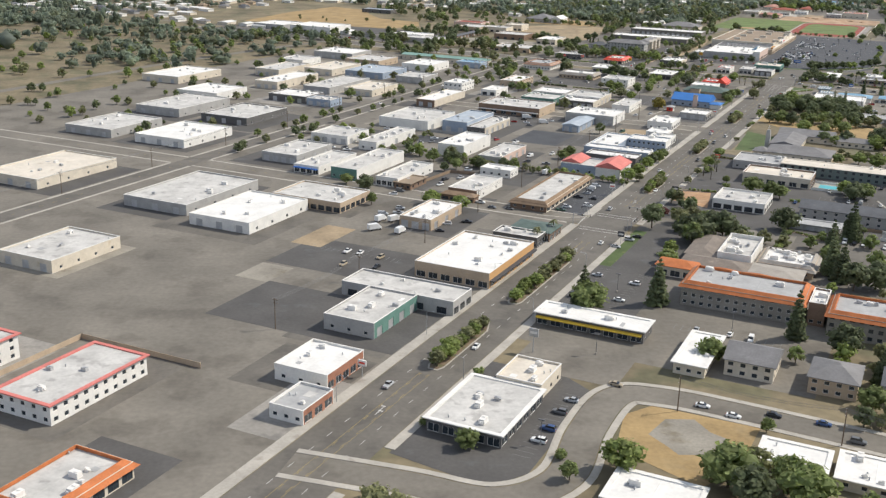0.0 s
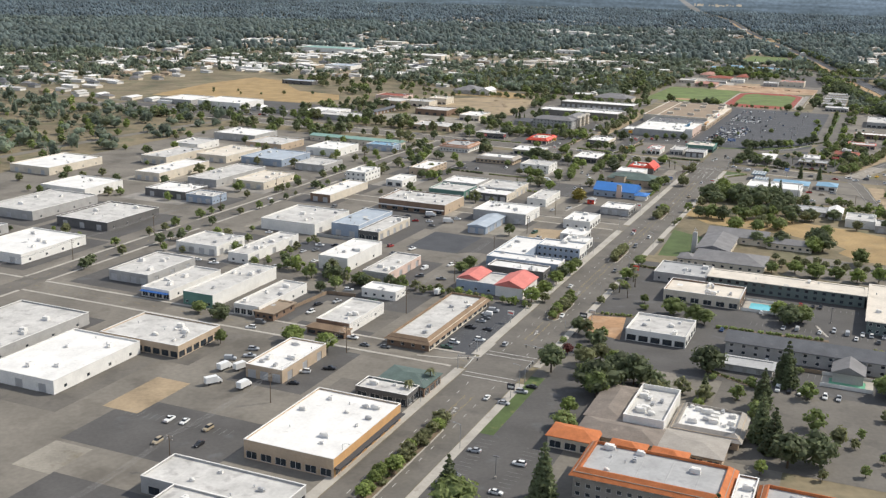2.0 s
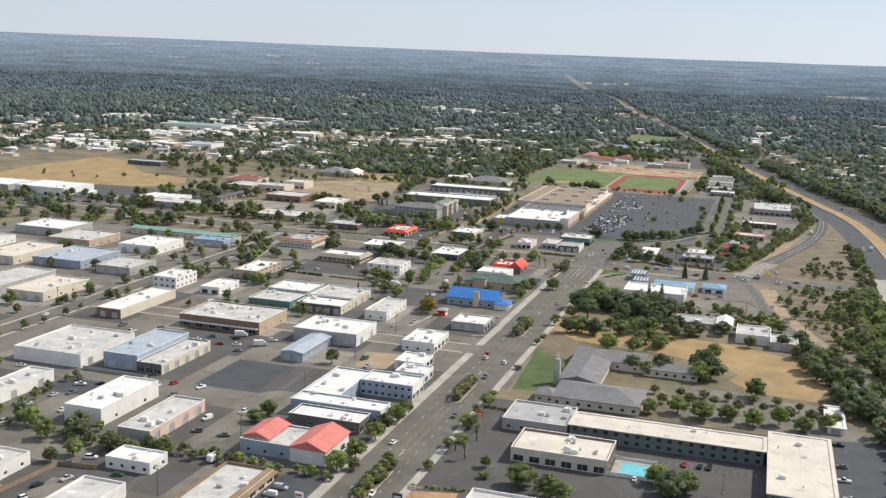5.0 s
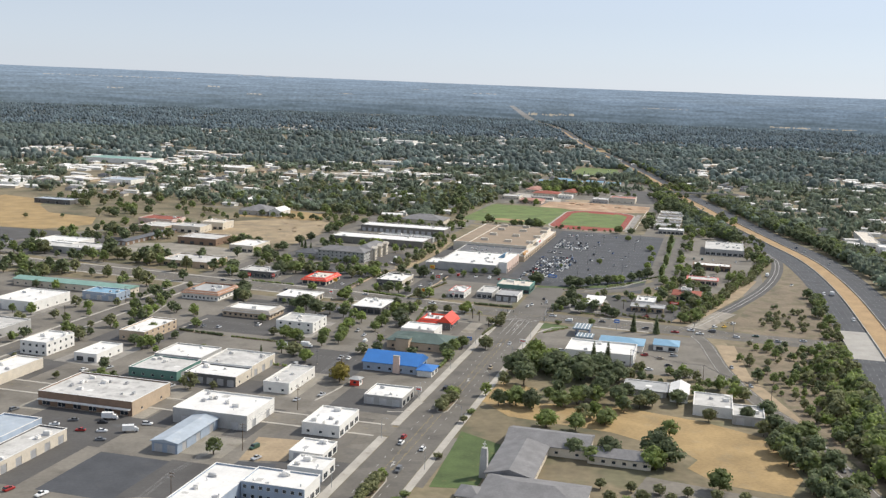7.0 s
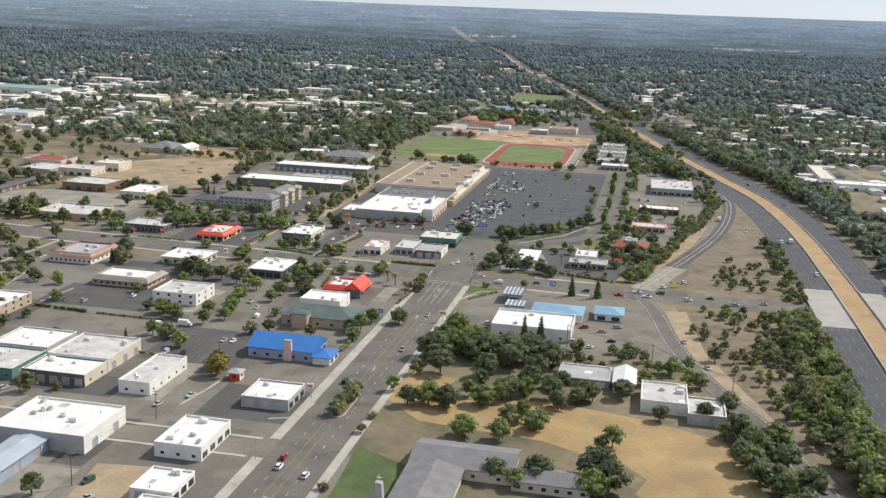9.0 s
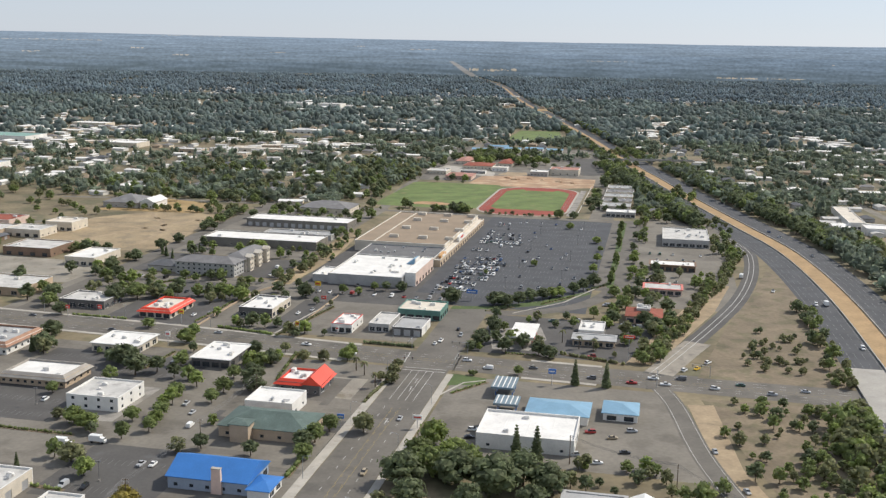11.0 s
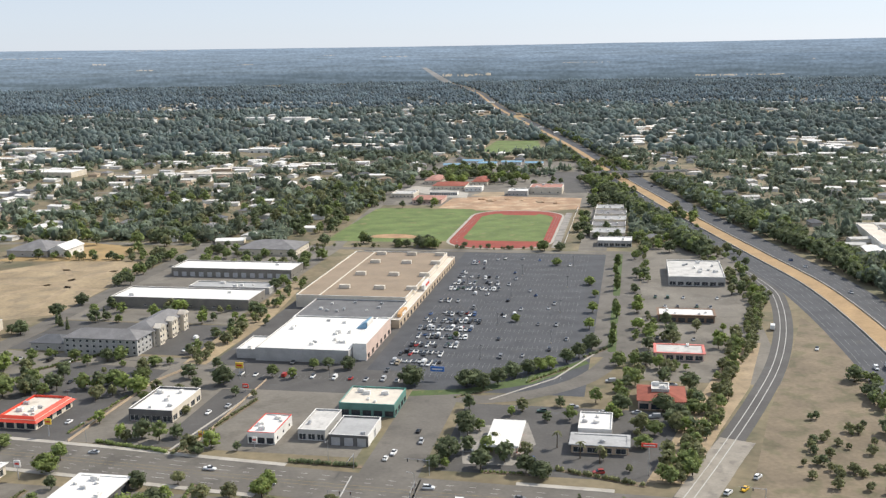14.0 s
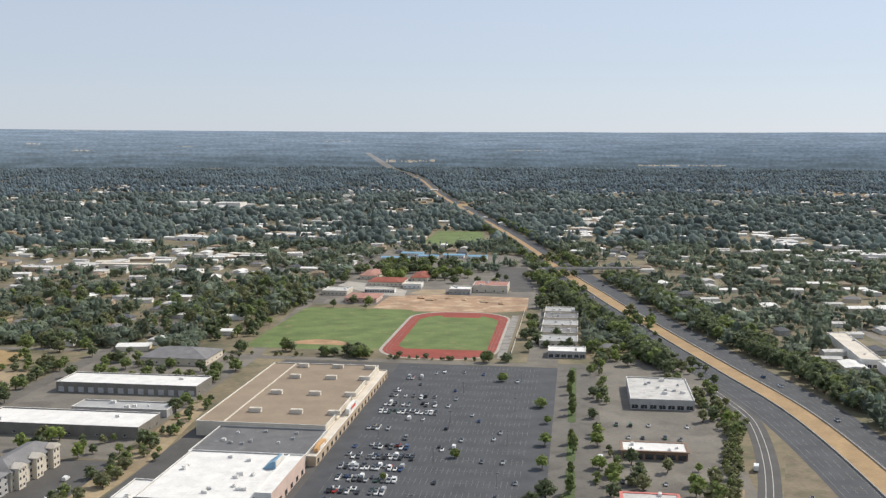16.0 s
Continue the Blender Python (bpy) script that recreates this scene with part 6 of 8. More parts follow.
# fuel station canopies
for u, v, w, d, h, roof, label in ((-101.5, 1131, 14, 30, 5.4, "roof_white", "white fuel station canopy on posts"), (-98.5, 1038, 11, 17, 5.2, "roof_slate_blue", "striped slate-blue fuel canopy on posts"),
                                   (-94, 1014, 11, 12, 5.0, "roof_slate_blue", "striped slate-blue fuel canopy on posts")):
    ob = thing("fuel_canopy", label, "canopy", at(u, v))
    bm = bmesh.new()
    box(bm, -w / 2, w / 2, -d / 2, d / 2, h - 0.9, h)
    part("deck", bm, roof, ob)
    n = 5
    for i in range(n):
        x = -w / 2 + w * (i + 0.5) / n
        bm = bmesh.new()
        box(bm, x - 0.25, x + 0.25, -d / 2 + 0.4, d / 2 - 0.4, h + 0.003, h + 0.18)
        part("rib", bm, "trim_white", ob)
    for x in (-w / 2 + 1.5, w / 2 - 1.5):
        for y in (-d / 3, 0, d / 3):
            bm = bmesh.new()
            box(bm, x - 0.2, x + 0.2, y - 0.2, y + 0.2, 0, h - 0.9)
            part("post", bm, "metal_grey", ob)
            bm = bmesh.new()
            box(bm, x - 0.35, x + 0.35, y + 1.0, y + 1.9, 0, 1.7)
            part("fuel_pump", bm, "trim_red" if roof == "roof_white" else "trim_blue", ob, "fuel pump")

# swimming pools with decks
for u0, u1, v0, v1, mat, label in ((-59, -49, 664, 676, "pool_water", "bright blue motel swimming pool in a pale deck"), (-16, -2, 576, 584, "pool_green", "green-blue motel swimming pool in a fenced deck")):
    ob = thing("swimming_pool", label, "swimming pool", at((u0 + u1) / 2, (v0 + v1) / 2))
    w, d = u1 - u0, v1 - v0
    bm = bmesh.new()
    for x0, x1, y0, y1 in ((-w / 2 - 3, w / 2 + 3, -d / 2 - 2.5, -d / 2), (-w / 2 - 3, w / 2 + 3, d / 2, d / 2 + 2.5), (-w / 2 - 3, -w / 2, -d / 2, d / 2), (w / 2, w / 2 + 3, -d / 2, d / 2)):
        box(bm, x0, x1, y0, y1, 0, 0.3)
    part("deck", bm, "concrete", ob)
    bm = bmesh.new()
    box(bm, -w / 2, w / 2, -d / 2, d / 2, 0, 0.2)
    part("water", bm, mat, ob)
    for x0, x1, y0, y1 in ((-w / 2 - 3.2, w / 2 + 3.2, -d / 2 - 2.8, -d / 2 - 2.7), (-w / 2 - 3.2, w / 2 + 3.2, d / 2 + 2.7, d / 2 + 2.8)):
        bm = bmesh.new()
        box(bm, x0, x1, y0, y1, 0, 1.6)
        part("fence_panel", bm, "wall_white", ob)


# ---- yards ----
yard_rng = random.Random(61)
for i, (a, b, c, d) in enumerate([q for q in FOOTPRINTS if q[1] < -157 and q[3] < 1064]):
    grow = [yard_rng.uniform(3, 16) for k in range(4)]
    a, b, c, d = max(a - grow[0], -640), min(b + grow[1], -159), c - grow[2], d + grow[3]
    ground_patch("yard", rectangle(a, b, c, d), yard_rng.choice(("asphalt_old", "asphalt_dark", "asphalt_road", "asphalt_road", "gravel", "yard_concrete", "asphalt_dark")), "patched paved yard round a workshop", 0.0215 + 0.0002 * i, category="yard")


# ---- trees ----
def blob(bm, c, r, rng, squash=0.8):
    """A small uneven ball of leaves' shade, to fill the inside of a crown."""
    made = bmesh.ops.create_icosphere(bm, subdivisions=1, radius=r, matrix=Matrix.Translation(c))
    for v in made["verts"]:
        o = v.co - Vector(c)
        v.co = Vector(c) + Vector((o.x, o.y, o.z * squash)) * rng.uniform(0.75, 1.2)


def leaves(bm, c, r, count, size, rng, squash=0.8):
    for i in range(count):
        d = Vector((rng.gauss(0, 1), rng.gauss(0, 1), rng.gauss(0, 1))).normalized()
        p = Vector(c) + Vector((d.x * r, d.y * r, d.z * r * squash)) * rng.uniform(0.82, 1.16)
        s = size * rng.uniform(0.7, 1.35)
        q = (d + Vector((rng.uniform(-0.8, 0.8), rng.uniform(-0.8, 0.8), rng.uniform(-0.3, 0.9)))).normalized().to_track_quat("Z", "Y").to_matrix()
        a = rng.uniform(0, 6.28)
        ring = [p + q @ Vector((s * math.cos(a + k * 1.571) * (1.0 if k % 2 else 0.62), s * math.sin(a + k * 1.571) * (1.0 if k % 2 else 0.62), 0.18 * s * (k % 2))) for k in range(4)]
        bm.faces.new([bm.verts.new(v) for v in ring])


def broadleaf(seed, height, spread, low=0.28, count=34, leaf=0.62, n=13):
    rng = random.Random(seed)
    trunk = bmesh.new()
    tube(trunk, (0, 0, -0.2), (0.1, 0, height * 0.35), height * 0.028, height * 0.02, 7)
    crown = bmesh.new()
    for i in range(n):
        a = i * 2.4 + rng.uniform(-0.3, 0.3)
        k = (i + 0.5) / n
        z = height * (low + 0.12 + (0.86 - low - 0.12) * k)
        rad = spread * math.sqrt(max(0.05, 1 - (2 * (k - 0.42)) ** 2)) * rng.uniform(0.45, 0.75)
        if i == n - 1:
            rad *= 0.2
        c = (rad * math.cos(a), rad * math.sin(a), z)
        r = spread * rng.uniform(0.34, 0.5)
        blob(crown, c, r * 0.86, rng)
        leaves(crown, c, r, count, leaf * height / 10, rng)
        if i % 2 == 0:
            tube(trunk, (0.05, 0, height * 0.3), (c[0] * 0.8, c[1] * 0.8, c[2] - r * 0.3), height * 0.013, height * 0.005, 5, False)
    return trunk, crown


def conifer(seed, height, spread, tiers=11):
    rng = random.Random(seed)
    trunk = bmesh.new()
    tube(trunk, (0, 0, -0.2), (0, 0, height * 0.96), height * 0.02, height * 0.003, 7)
    crown = bmesh.new()
    for i in range(tiers):
        k = i / (tiers - 1)
        z = height * (0.1 + 0.88 * k)
        rad = spread * (1 - k) ** 0.8 + 0.25
        m = max(4, int(9 * (1 - k)) + 3)
        for j in range(m):
            a = 6.283 * j / m + rng.uniform(-0.25, 0.25)
            rr = rad * rng.uniform(0.55, 0.8)
            c = (rr * math.cos(a), rr * math.sin(a), z - rr * 0.22 + rng.uniform(-0.2, 0.2))
            blob(crown, c, rad * 0.36 + 0.12, rng, 0.6)
            leaves(crown, c, rad * 0.44 + 0.15, 9, 0.05 * height * (0.6 + 0.4 * (1 - k)), rng, 0.55)
    return trunk, crown


def palm(seed, height):
    rng = random.Random(seed)
    trunk = bmesh.new()
    tube(trunk, (0, 0, -0.2), (0.2, 0.1, height), 0.32, 0.2, 8)
    crown = bmesh.new()
    for i in range(22):
        a = i * 2.4
        lift = rng.uniform(-0.5, 0.9)
        last = None
        for k in range(5):
            t = k / 4
            r = 2.6 * t
            z = height + lift * 2 * t - 1.9 * t * t
            w = 0.45 * (1 - abs(t - 0.4) * 1.2)
            c = Vector((0.2 + r * math.cos(a), 0.1 + r * math.sin(a), z))
            s = Vector((-math.sin(a), math.cos(a), 0)) * max(w, 0.04)
            pair = (crown.verts.new(c + s), crown.verts.new(c - s))
            if last:
                crown.faces.new((last[0], last[1], pair[1], pair[0]))
            last = pair
    return trunk, crown


def bush(seed, height, spread):
    rng = random.Random(seed)
    trunk = bmesh.new()
    for i in range(4):
        tube(trunk, (0, 0, -0.1), (spread * 0.4 * math.cos(i * 1.6), spread * 0.4 * math.sin(i * 1.6), height * 0.6), 0.06, 0.03, 5, False)
    crown = bmesh.new()
    for i in range(6):
        a = i * 2.4
        c = (spread * 0.5 * math.cos(a), spread * 0.5 * math.sin(a), height * rng.uniform(0.4, 0.65))
        blob(crown, c, spread * 0.42, rng)
        leaves(crown, c, spread * 0.5, 26, 0.3 * max(1.0, height / 3), rng)
    return trunk, crown


TREE_KINDS = {}


def tree_kind(key, made, leaf, name, label, height):
    trunk, crown = made
    TREE_KINDS[key] = (mesh_of(trunk, "bark", "trunk"), mesh_of(crown, leaf, "crown"), name, label, height)


for i, (leaf, label) in enumerate((("leaf_green", "broad green street tree with an open leafy crown"), ("leaf_dark", "dense dark green oak with a rounded crown"), ("leaf_bright", "bright green leafy tree with a rounded crown"),
                                   ("leaf_olive", "dusty olive-green broadleaf tree beside paving"), ("leaf_red", "small dark red-leaved tree"))):
    for j in range(3 if i < 4 else 1):
        tree_kind("godbr"[i] + str(j), broadleaf(10 * i + j, 10.0, (4.6, 5.4, 4.0)[j], (0.2, 0.14, 0.26)[j]), leaf, "tree", label, 10.0)
for j in range(2):
    tree_kind("c" + str(j), conifer(70 + j, 16.0, (3.6, 3.0)[j]), "leaf_dark", "conifer", "tall dark conifer with drooping boughs", 16.0)
tree_kind("y0", conifer(80, 14.0, 1.7, 12), "leaf_dark", "cypress", "slender dark green cypress", 14.0)
tree_kind("p0", palm(90, 8.0), "leaf_olive", "palm", "slim palm with arching fronds", 9.0)
for j in range(2):
    tree_kind("s" + str(j), bush(95 + j, 2.4, 1.9), ("leaf_olive", "leaf_green")[j], "shrub", "rounded shrub in a planted bed", 2.6)
tree_kind("a0", broadleaf(41, 10.0, 4.6, 0.16), "leaf_yellow", "tree", "yellowing broadleaf tree beside a parking lot", 10.0)
tree_kind("k0", broadleaf(120, 10.0, 2.3, 0.08), "leaf_green", "tree", "tall slender green tree in a planted strip", 10.0)
# second names: o dark oak, d bright green, b olive
LITE = {}
for i, leaf in enumerate(("leaf_green", "leaf_dark", "leaf_bright", "leaf_olive")):
    for j in range(3):
        trunk, crown = broadleaf(300 + 10 * i + j, 10.0, (4.6, 5.2, 4.0)[j], (0.16, 0.1, 0.2)[j], 11, 1.0, 9)
        LITE["godb"[i] + str(j)] = (mesh_of(trunk, "bark", "trunk"), mesh_of(crown, leaf, "crown"))
tree_rng = random.Random(5)


def tree(kind, u, v, h, group=""):
    if len(kind) == 1:
        kind += str(tree_rng.randrange(3 if kind in "godb" else 2 if kind in "cs" else 1))
    trunk, crown, name, label, base = TREE_KINDS[kind]
    k = h / base
    ob = thing(name, label, "tree" if name != "shrub" else "shrub", at(u, v, 0, tree_rng.uniform(0, 360)), group)
    wide = k * (tree_rng.uniform(1.04, 1.34) if kind[0] in "godbar" else tree_rng.uniform(0.9, 1.12))
    m = Matrix.Diagonal((wide, wide, k, 1))
    part("trunk", trunk, None, ob, m=m)
    part("crown", crown, None, ob, m=m)
    return ob


def trees(text):
    """Trees as kind:u,v,height."""
    for word in text.split():
        kind, rest = word.split(":")
        u, v, h = (float(q) for q in rest.split(","))
        tree(kind, u, v, h)


# round the cul-de-sac and the hotel
trees("c:-92,434,19 c:-117,417,17 g:-113,412,13 d:-67,301,10 g:-39,307,13 o:-32,300,12 g:-19,306,13 g:-24,312,11 c:-38,424,19 o:-20,415,13 c:-7,396,13 g:-61,388,9 s:-119,256,5 s:-112,255,5 g:-110,293,6 o:-2,410,12 g:-35,344,5 o:10,396,12 g:-8,376,8 g:38,396,10")
trees("g:4,300,11 g:36,305,10 o:44,330,12 g:2,342,7 o:40,420,14 c:24,415,14 g:-50,272,9 g:-78,290,6 s:-84,300,3 g:20,270,11 o:-6,272,12")
# between the hotel and the bank
trees("o:-122,538,13 o:-99,524,14 g:-98,520,12 o:-88,540,13 d:-99,552,9 r:-122,562,5 b:-112,553,8 b:-107,560,8 o:-63,567,12 c:-32,567,19 c:-38,540,16 g:6,571,10 c:-60,540,10 o:27,580,13 c:-31,564,15 c:-35,507,19 c:-30,500,17 o:-24,490,13 o:-16,497,12 g:-101,487,7 d:-103,500,7 o:-95,545,11")
trees("g:-91,638,9 g:-80,632,9 g:-75,630,8 o:-38,650,10 d:-44,660,8 g:-33,655,9 p:-122,685,9 p:-119,676,8 p:-124,662,8 p:-118,655,8 d:-124,672,4 g:-108,650,5 s:-106,640,3 s:-28,584,3 s:-60,560,3")
for i, u in enumerate((-56, -44, -33, -22, -11, 0, 10, 20)):
    tree("d" if i % 3 else "g", u, 740 + (i * 5) % 9, 7 + i % 3)
    tree("b", u + 4, 757 + (i * 3) % 7, 5 + i % 2)
    tree("b", u - 1, 770 + (i * 7) % 6, 4.5)
# church, dry field and the corner by the cross street
trees("o:-37,811,14 o:-33,806,12 d:-38,800,10 g:-11,783,10 o:-72,803,9 o:-58,806,10 g:-64,800,7 d:-90,838,9 g:-76,838,9 g:-58,878,8 o:-47,890,9 o:-32,897,9 o:-118,863,9 g:-110,867,10 o:-102,865,10 g:-88,872,9 g:-95,880,8 o:-78,884,10 d:-70,860,9 g:-64,852,8")
trees("o:-113,905,12 o:-120,925,13 d:-107,944,11 o:-92,906,12 o:-100,930,14 g:-112,935,12 o:-85,926,15 o:-76,934,14 o:-70,908,13 o:-71,895,12 g:-81,880,10 o:-61,887,11 d:-117,965,11 d:-104,948,11 g:-98,943,11 o:-66,930,12 o:-58,900,9 y:-82,957,15 y:-74,958,15 g:-120,950,9 b:-50,884,8 b:-16,876,7 b:-44,890,8")
trees("o:2,880,9 o:14,868,10 g:20,852,10 o:30,840,11 o:36,822,11 g:44,800,10 o:12,895,9 g:28,862,10 o:40,780,10 o:46,762,10 o:30,770,9 g:52,770,9 o:24,820,11 o:16,838,10")
# among the offices and restaurants west of the street
trees("o:-361,1147,12 g:-352,1158,11 o:-342,1166,9 o:-401,1143,11 g:-395,1128,9 o:-345,1044,10 y:-349,1040,9 o:-219,1021,10 g:-226,1004,8 o:-258,1018,8 g:-249,960,7 d:-262,946,8 g:-243,940,8 b:-250,914,8 b:-281,955,5 g:-302,984,6 o:-296,1034,9 b:-197,1064,6 b:-207,1061,6 b:-221,1072,6 b:-157,1062,5 b:-154,1038,6 g:-165,956,9 o:-168,949,8 g:-224,1046,8 g:-294,1189,8 o:-330,1170,9 g:-306,1184,8")
# among the school blocks
trees("d:-273,1976,12 g:-277,1990,13 d:-262,1984,12 g:-224,2003,13 d:-214,2008,14 g:-205,2004,12 d:-196,2017,12 o:-256,2040,13 c:-256,2060,17 o:-240,2050,13 o:-300,2050,12 o:-320,1950,11 g:-328,1990,11 o:-318,2030,12 d:-186,2010,11 o:-222,1568,10 o:-230,1570,9 o:-239,1563,7 g:-125,1557,8 c:-247,2120,17 c:-225,2130,16 o:-215,2110,12 g:-280,2100,12 o:-170,1960,9 g:-150,1958,8 o:-196,1960,9")
# west side street trees
trees("a:-206,872,10 a:-209,881,9")
trees("d:-235,521,8 d:-217,518,8.5 g:-211,670,7 g:-212,660,6 d:-160,626,8 d:-158,640,8 d:-158,661,8 o:-158,672,8 d:-157,684,8 g:-157,694,7 b:-154,629,5 o:-282,532,8 g:-262,505,7 b:-226,562,4 g:-250,612,7 o:-266,615,8 g:-258,600,7 b:-240,612,5 o:-262,592,6 g:-217,751,8 g:-296,536,6 p:-160,500,9 p:-163,487,8")
for v0, v1 in MEDIANS:
    v = v0 + 3.0
    while v < v1 - 3:
        tree("b" if tree_rng.random() < 0.6 else "d", -142.4 + tree_rng.uniform(-1.2, 1.0), v, tree_rng.uniform(4.2, 6.4))
        tree("s", -142.4 + tree_rng.uniform(-1.8, 1.8), v + 1.6, tree_rng.uniform(1.6, 2.8))
        v += tree_rng.uniform(3.4, 5.6)
trees("s:-127,300,2.5 s:-127,340,3 b:-128,640,4 b:-128,665,4 d:-127,690,6 b:-127,705,5 g:-127,720,6 s:-128,735,3 b:-128,830,4 s:-128,845,3 s:-127,780,3 b:-128,600,4 s:-128,575,3")
# parking lots and restaurants
trees("o:-278,1017,12 o:-290,1030,12 o:-270,1024,9 g:-280,1088,8 g:-245,994,7 g:-240,969,7 g:-236,950,7 d:-242,1009,8 o:-213,1010,8 o:-221,1051,8 o:-232,1048,6 o:-236,1067,7 d:-185,1066,8 b:-156,1050,6 b:-149,972,9 g:-163,969,8 o:-207,938,7 o:-185,936,7 g:-164,938,7 d:-238,903,8 y:-212,880,7 d:-271,951,8 o:-356,1069,9 g:-313,1098,6")
trees("o:-410,1230,10 g:-398,1201,9 o:-394,1210,9 o:-377,1112,8 g:-331,1160,8 g:-279,1162,5 b:-252,1148,4 g:-231,1206,7 d:-238,960,6 d:-244,980,6 g:-230,1025,7 g:-226,990,7 y0:-264,900,8 b:-160,1040,5 p:-170,1046,8 p:-160,1030,8 p:-176,1052,8 g:-350,930,7 o:-345,900,7 b:-300,900,5")
trees("o:-123,1114,9 o:-121,1146,9 o:-119,1139,8 o:-108,1103,9 o:-90,1102,8 o:-84,1098,7 y:-67,1057,13 y:-52,1057,13 o:-36,1180,9 o:-23,1211,10 o:-55,1177,9 o:-30,1166,9 g:-22,1180,7 g:-40,1150,7 g:-45,1135,6 p:-70,1120,8 p:-62,1116,8 p:-80,1130,8 g:-96,1066,5 s:-118,1060,3")
trees("d:-279,1076,8 d:-185,1073,8 b:-304,1163,7 d:-288,1173,9 o:-251,1191,10 b:-287,1235,6 b:-282,1246,6 b:-278,1262,7 b:-277,1275,6 b:-280,1290,6 o:-296,1395,9 g:-296,1412,8 y:-402,1292,9 y:-396,1286,9 y:-388,1280,8 y:-380,1310,7 o:-410,1305,10 g:-365,1222,6 g:-350,1222,6 g:-330,1222,5 g:-300,1216,6 o:-206,1222,7 o:-196,1224,7 g:-214,1222,6 o:-410,1265,9")
for u, v, h in ((-158, 1203, 10), (-130, 1203, 9), (-126, 1207, 8), (-121, 1200, 9), (-115, 1209, 9), (-110, 1222, 8), (-102, 1228, 8), (-92, 1238, 7), (-97, 1234, 7), (-78, 1259, 9), (-72, 1276, 9), (-84, 1250, 8), (-61, 1284, 8), (-61, 1310, 6),
                (-60, 1346, 9), (-61, 1362, 7), (-61, 1421, 9), (-61, 1436, 8), (-62, 1495, 9), (-63, 1470, 7), (-80, 1436, 6), (-75, 1358, 7), (-75, 1318, 7), (-75, 1400, 5), (-120, 1330, 5), (-150, 1290, 4), (-108, 1500, 6), (-47, 1322, 7), (-47, 1361, 7), (-40, 1311, 7)):
    tree("k" if -64 < u < -58 else "o" if h > 7 else "d", u, v, h * (1.3 if -64 < u < -58 else 1.0))
for u, v, h in ((-122, 1556, 9), (-280, 1576, 9), (-219, 1570, 9), (-228, 1572, 8), (-190, 1566, 5), (-170, 1566, 4), (-250, 1572, 6), (-95, 1600, 8), (-100, 1650, 9), (-97, 1690, 9), (-101, 1730, 8), (-40, 1560, 9), (-30, 1590, 10), (-22, 1560, 10), (-44, 1620, 9), (-110, 1560, 7),
                (-300, 1470, 9), (-305, 1490, 10), (-320, 1500, 9), (-296, 1505, 9), (-375, 1500, 9), (-390, 1520, 9), (-400, 1470, 9), (-408, 1400, 8), (-412, 1340, 8), (-314, 1570, 9), (-240, 2040, 12), (-225, 2010, 11), (-200, 2030, 11), (-270, 2060, 12), (-210, 1985, 10)):
    tree("o" if (int(u) + int(v)) % 3 else "g", u, v, h)
hedge_rng = random.Random(12)
THICKET = []


def thicket(kind, u, v, h):
    """A tree of the joined roadside growth, clear of buildings."""
    if any(a - 2 < u < b + 2 and c - 2 < v < d + 2 for a, b, c, d in FOOTPRINTS):
        return
    if -250 < u < -108 and 1770 < v < 1868:
        return
    THICKET.append((kind.replace("s", "b") + str(hedge_rng.randrange(3)), u, v, h))


for i in range(170):
    k = i / 170
    v = 1100 + 420 * k + hedge_rng.uniform(-6, 6)
    u = -30 + 77 * ((v - 1084) / 330) ** 0.8 if v < 1414 else 44 - 0.25 * (v - 1414)
    thicket("b" if i % 3 else "g", u - 12 + hedge_rng.uniform(-7, 4), v, hedge_rng.uniform(3, 7))
frontage = [Vector(p) for p in smooth(RAMP_SOUTH)]
for i in range(470):
    v = 580 + 468 * hedge_rng.random()
    edge = min(frontage, key=lambda q: abs(q.y - v)).x
    u = edge + 11 + (66 - edge - 11) * hedge_rng.random() ** 0.6
    if u > 66 or (u - edge < 14 and hedge_rng.random() < 0.5):
        continue
    thicket(hedge_rng.choice("ogbdbg"), u, v, hedge_rng.uniform(7, 12) if u > 46 else hedge_rng.uniform(2.6, 7.5))
for i in range(60):
    v = 690 + 200 * hedge_rng.random()
    edge = min(frontage, key=lambda q: abs(q.y - v)).x
    thicket(hedge_rng.choice("oogb"), edge - hedge_rng.uniform(9, 24), v, hedge_rng.uniform(6, 11))
for i in range(40):
    thicket(hedge_rng.choice("obg"), hedge_rng.uniform(56, 68), hedge_rng.uniform(1085, 1240), hedge_rng.uniform(3, 9))
for i in range(40):
    thicket(hedge_rng.choice("obs"), hedge_rng.uniform(16, 50), hedge_rng.uniform(1100, 1180), hedge_rng.uniform(2.5, 5))
for i in range(210):
    u, v = hedge_rng.uniform(-640, -412), hedge_rng.uniform(1036, 1300)
    if abs(v - 1104 - (-500 - u) * 0.065) > 20 and not (-550 < u < -418 and 1184 < v < 1260):
        thicket(hedge_rng.choice("oogbc"[:4]), u, v, hedge_rng.uniform(6, 13))
for u, v, h in ((-543, 1172, 17), (-536, 1176, 15), (-530, 1168, 13), (-549, 1168, 14), (-486, 1150, 15), (-480, 1146, 13), (-456, 1178, 13), (-450, 1182, 12), (-573, 1090, 12), (-402, 1022, 11), (-418, 1090, 10), (-431, 1212, 10)):
    thicket("o", u, v, h)
for i in range(46):
    thicket(hedge_rng.choice("ooog"), hedge_rng.uniform(-780, -640), hedge_rng.uniform(1060, 1190), hedge_rng.uniform(7, 12))
for i in range(50):
    thicket(hedge_rng.choice("ogb"), hedge_rng.choice((-413, -395)) + hedge_rng.uniform(-2, 2), hedge_rng.uniform(560, 1060), hedge_rng.uniform(4, 7))
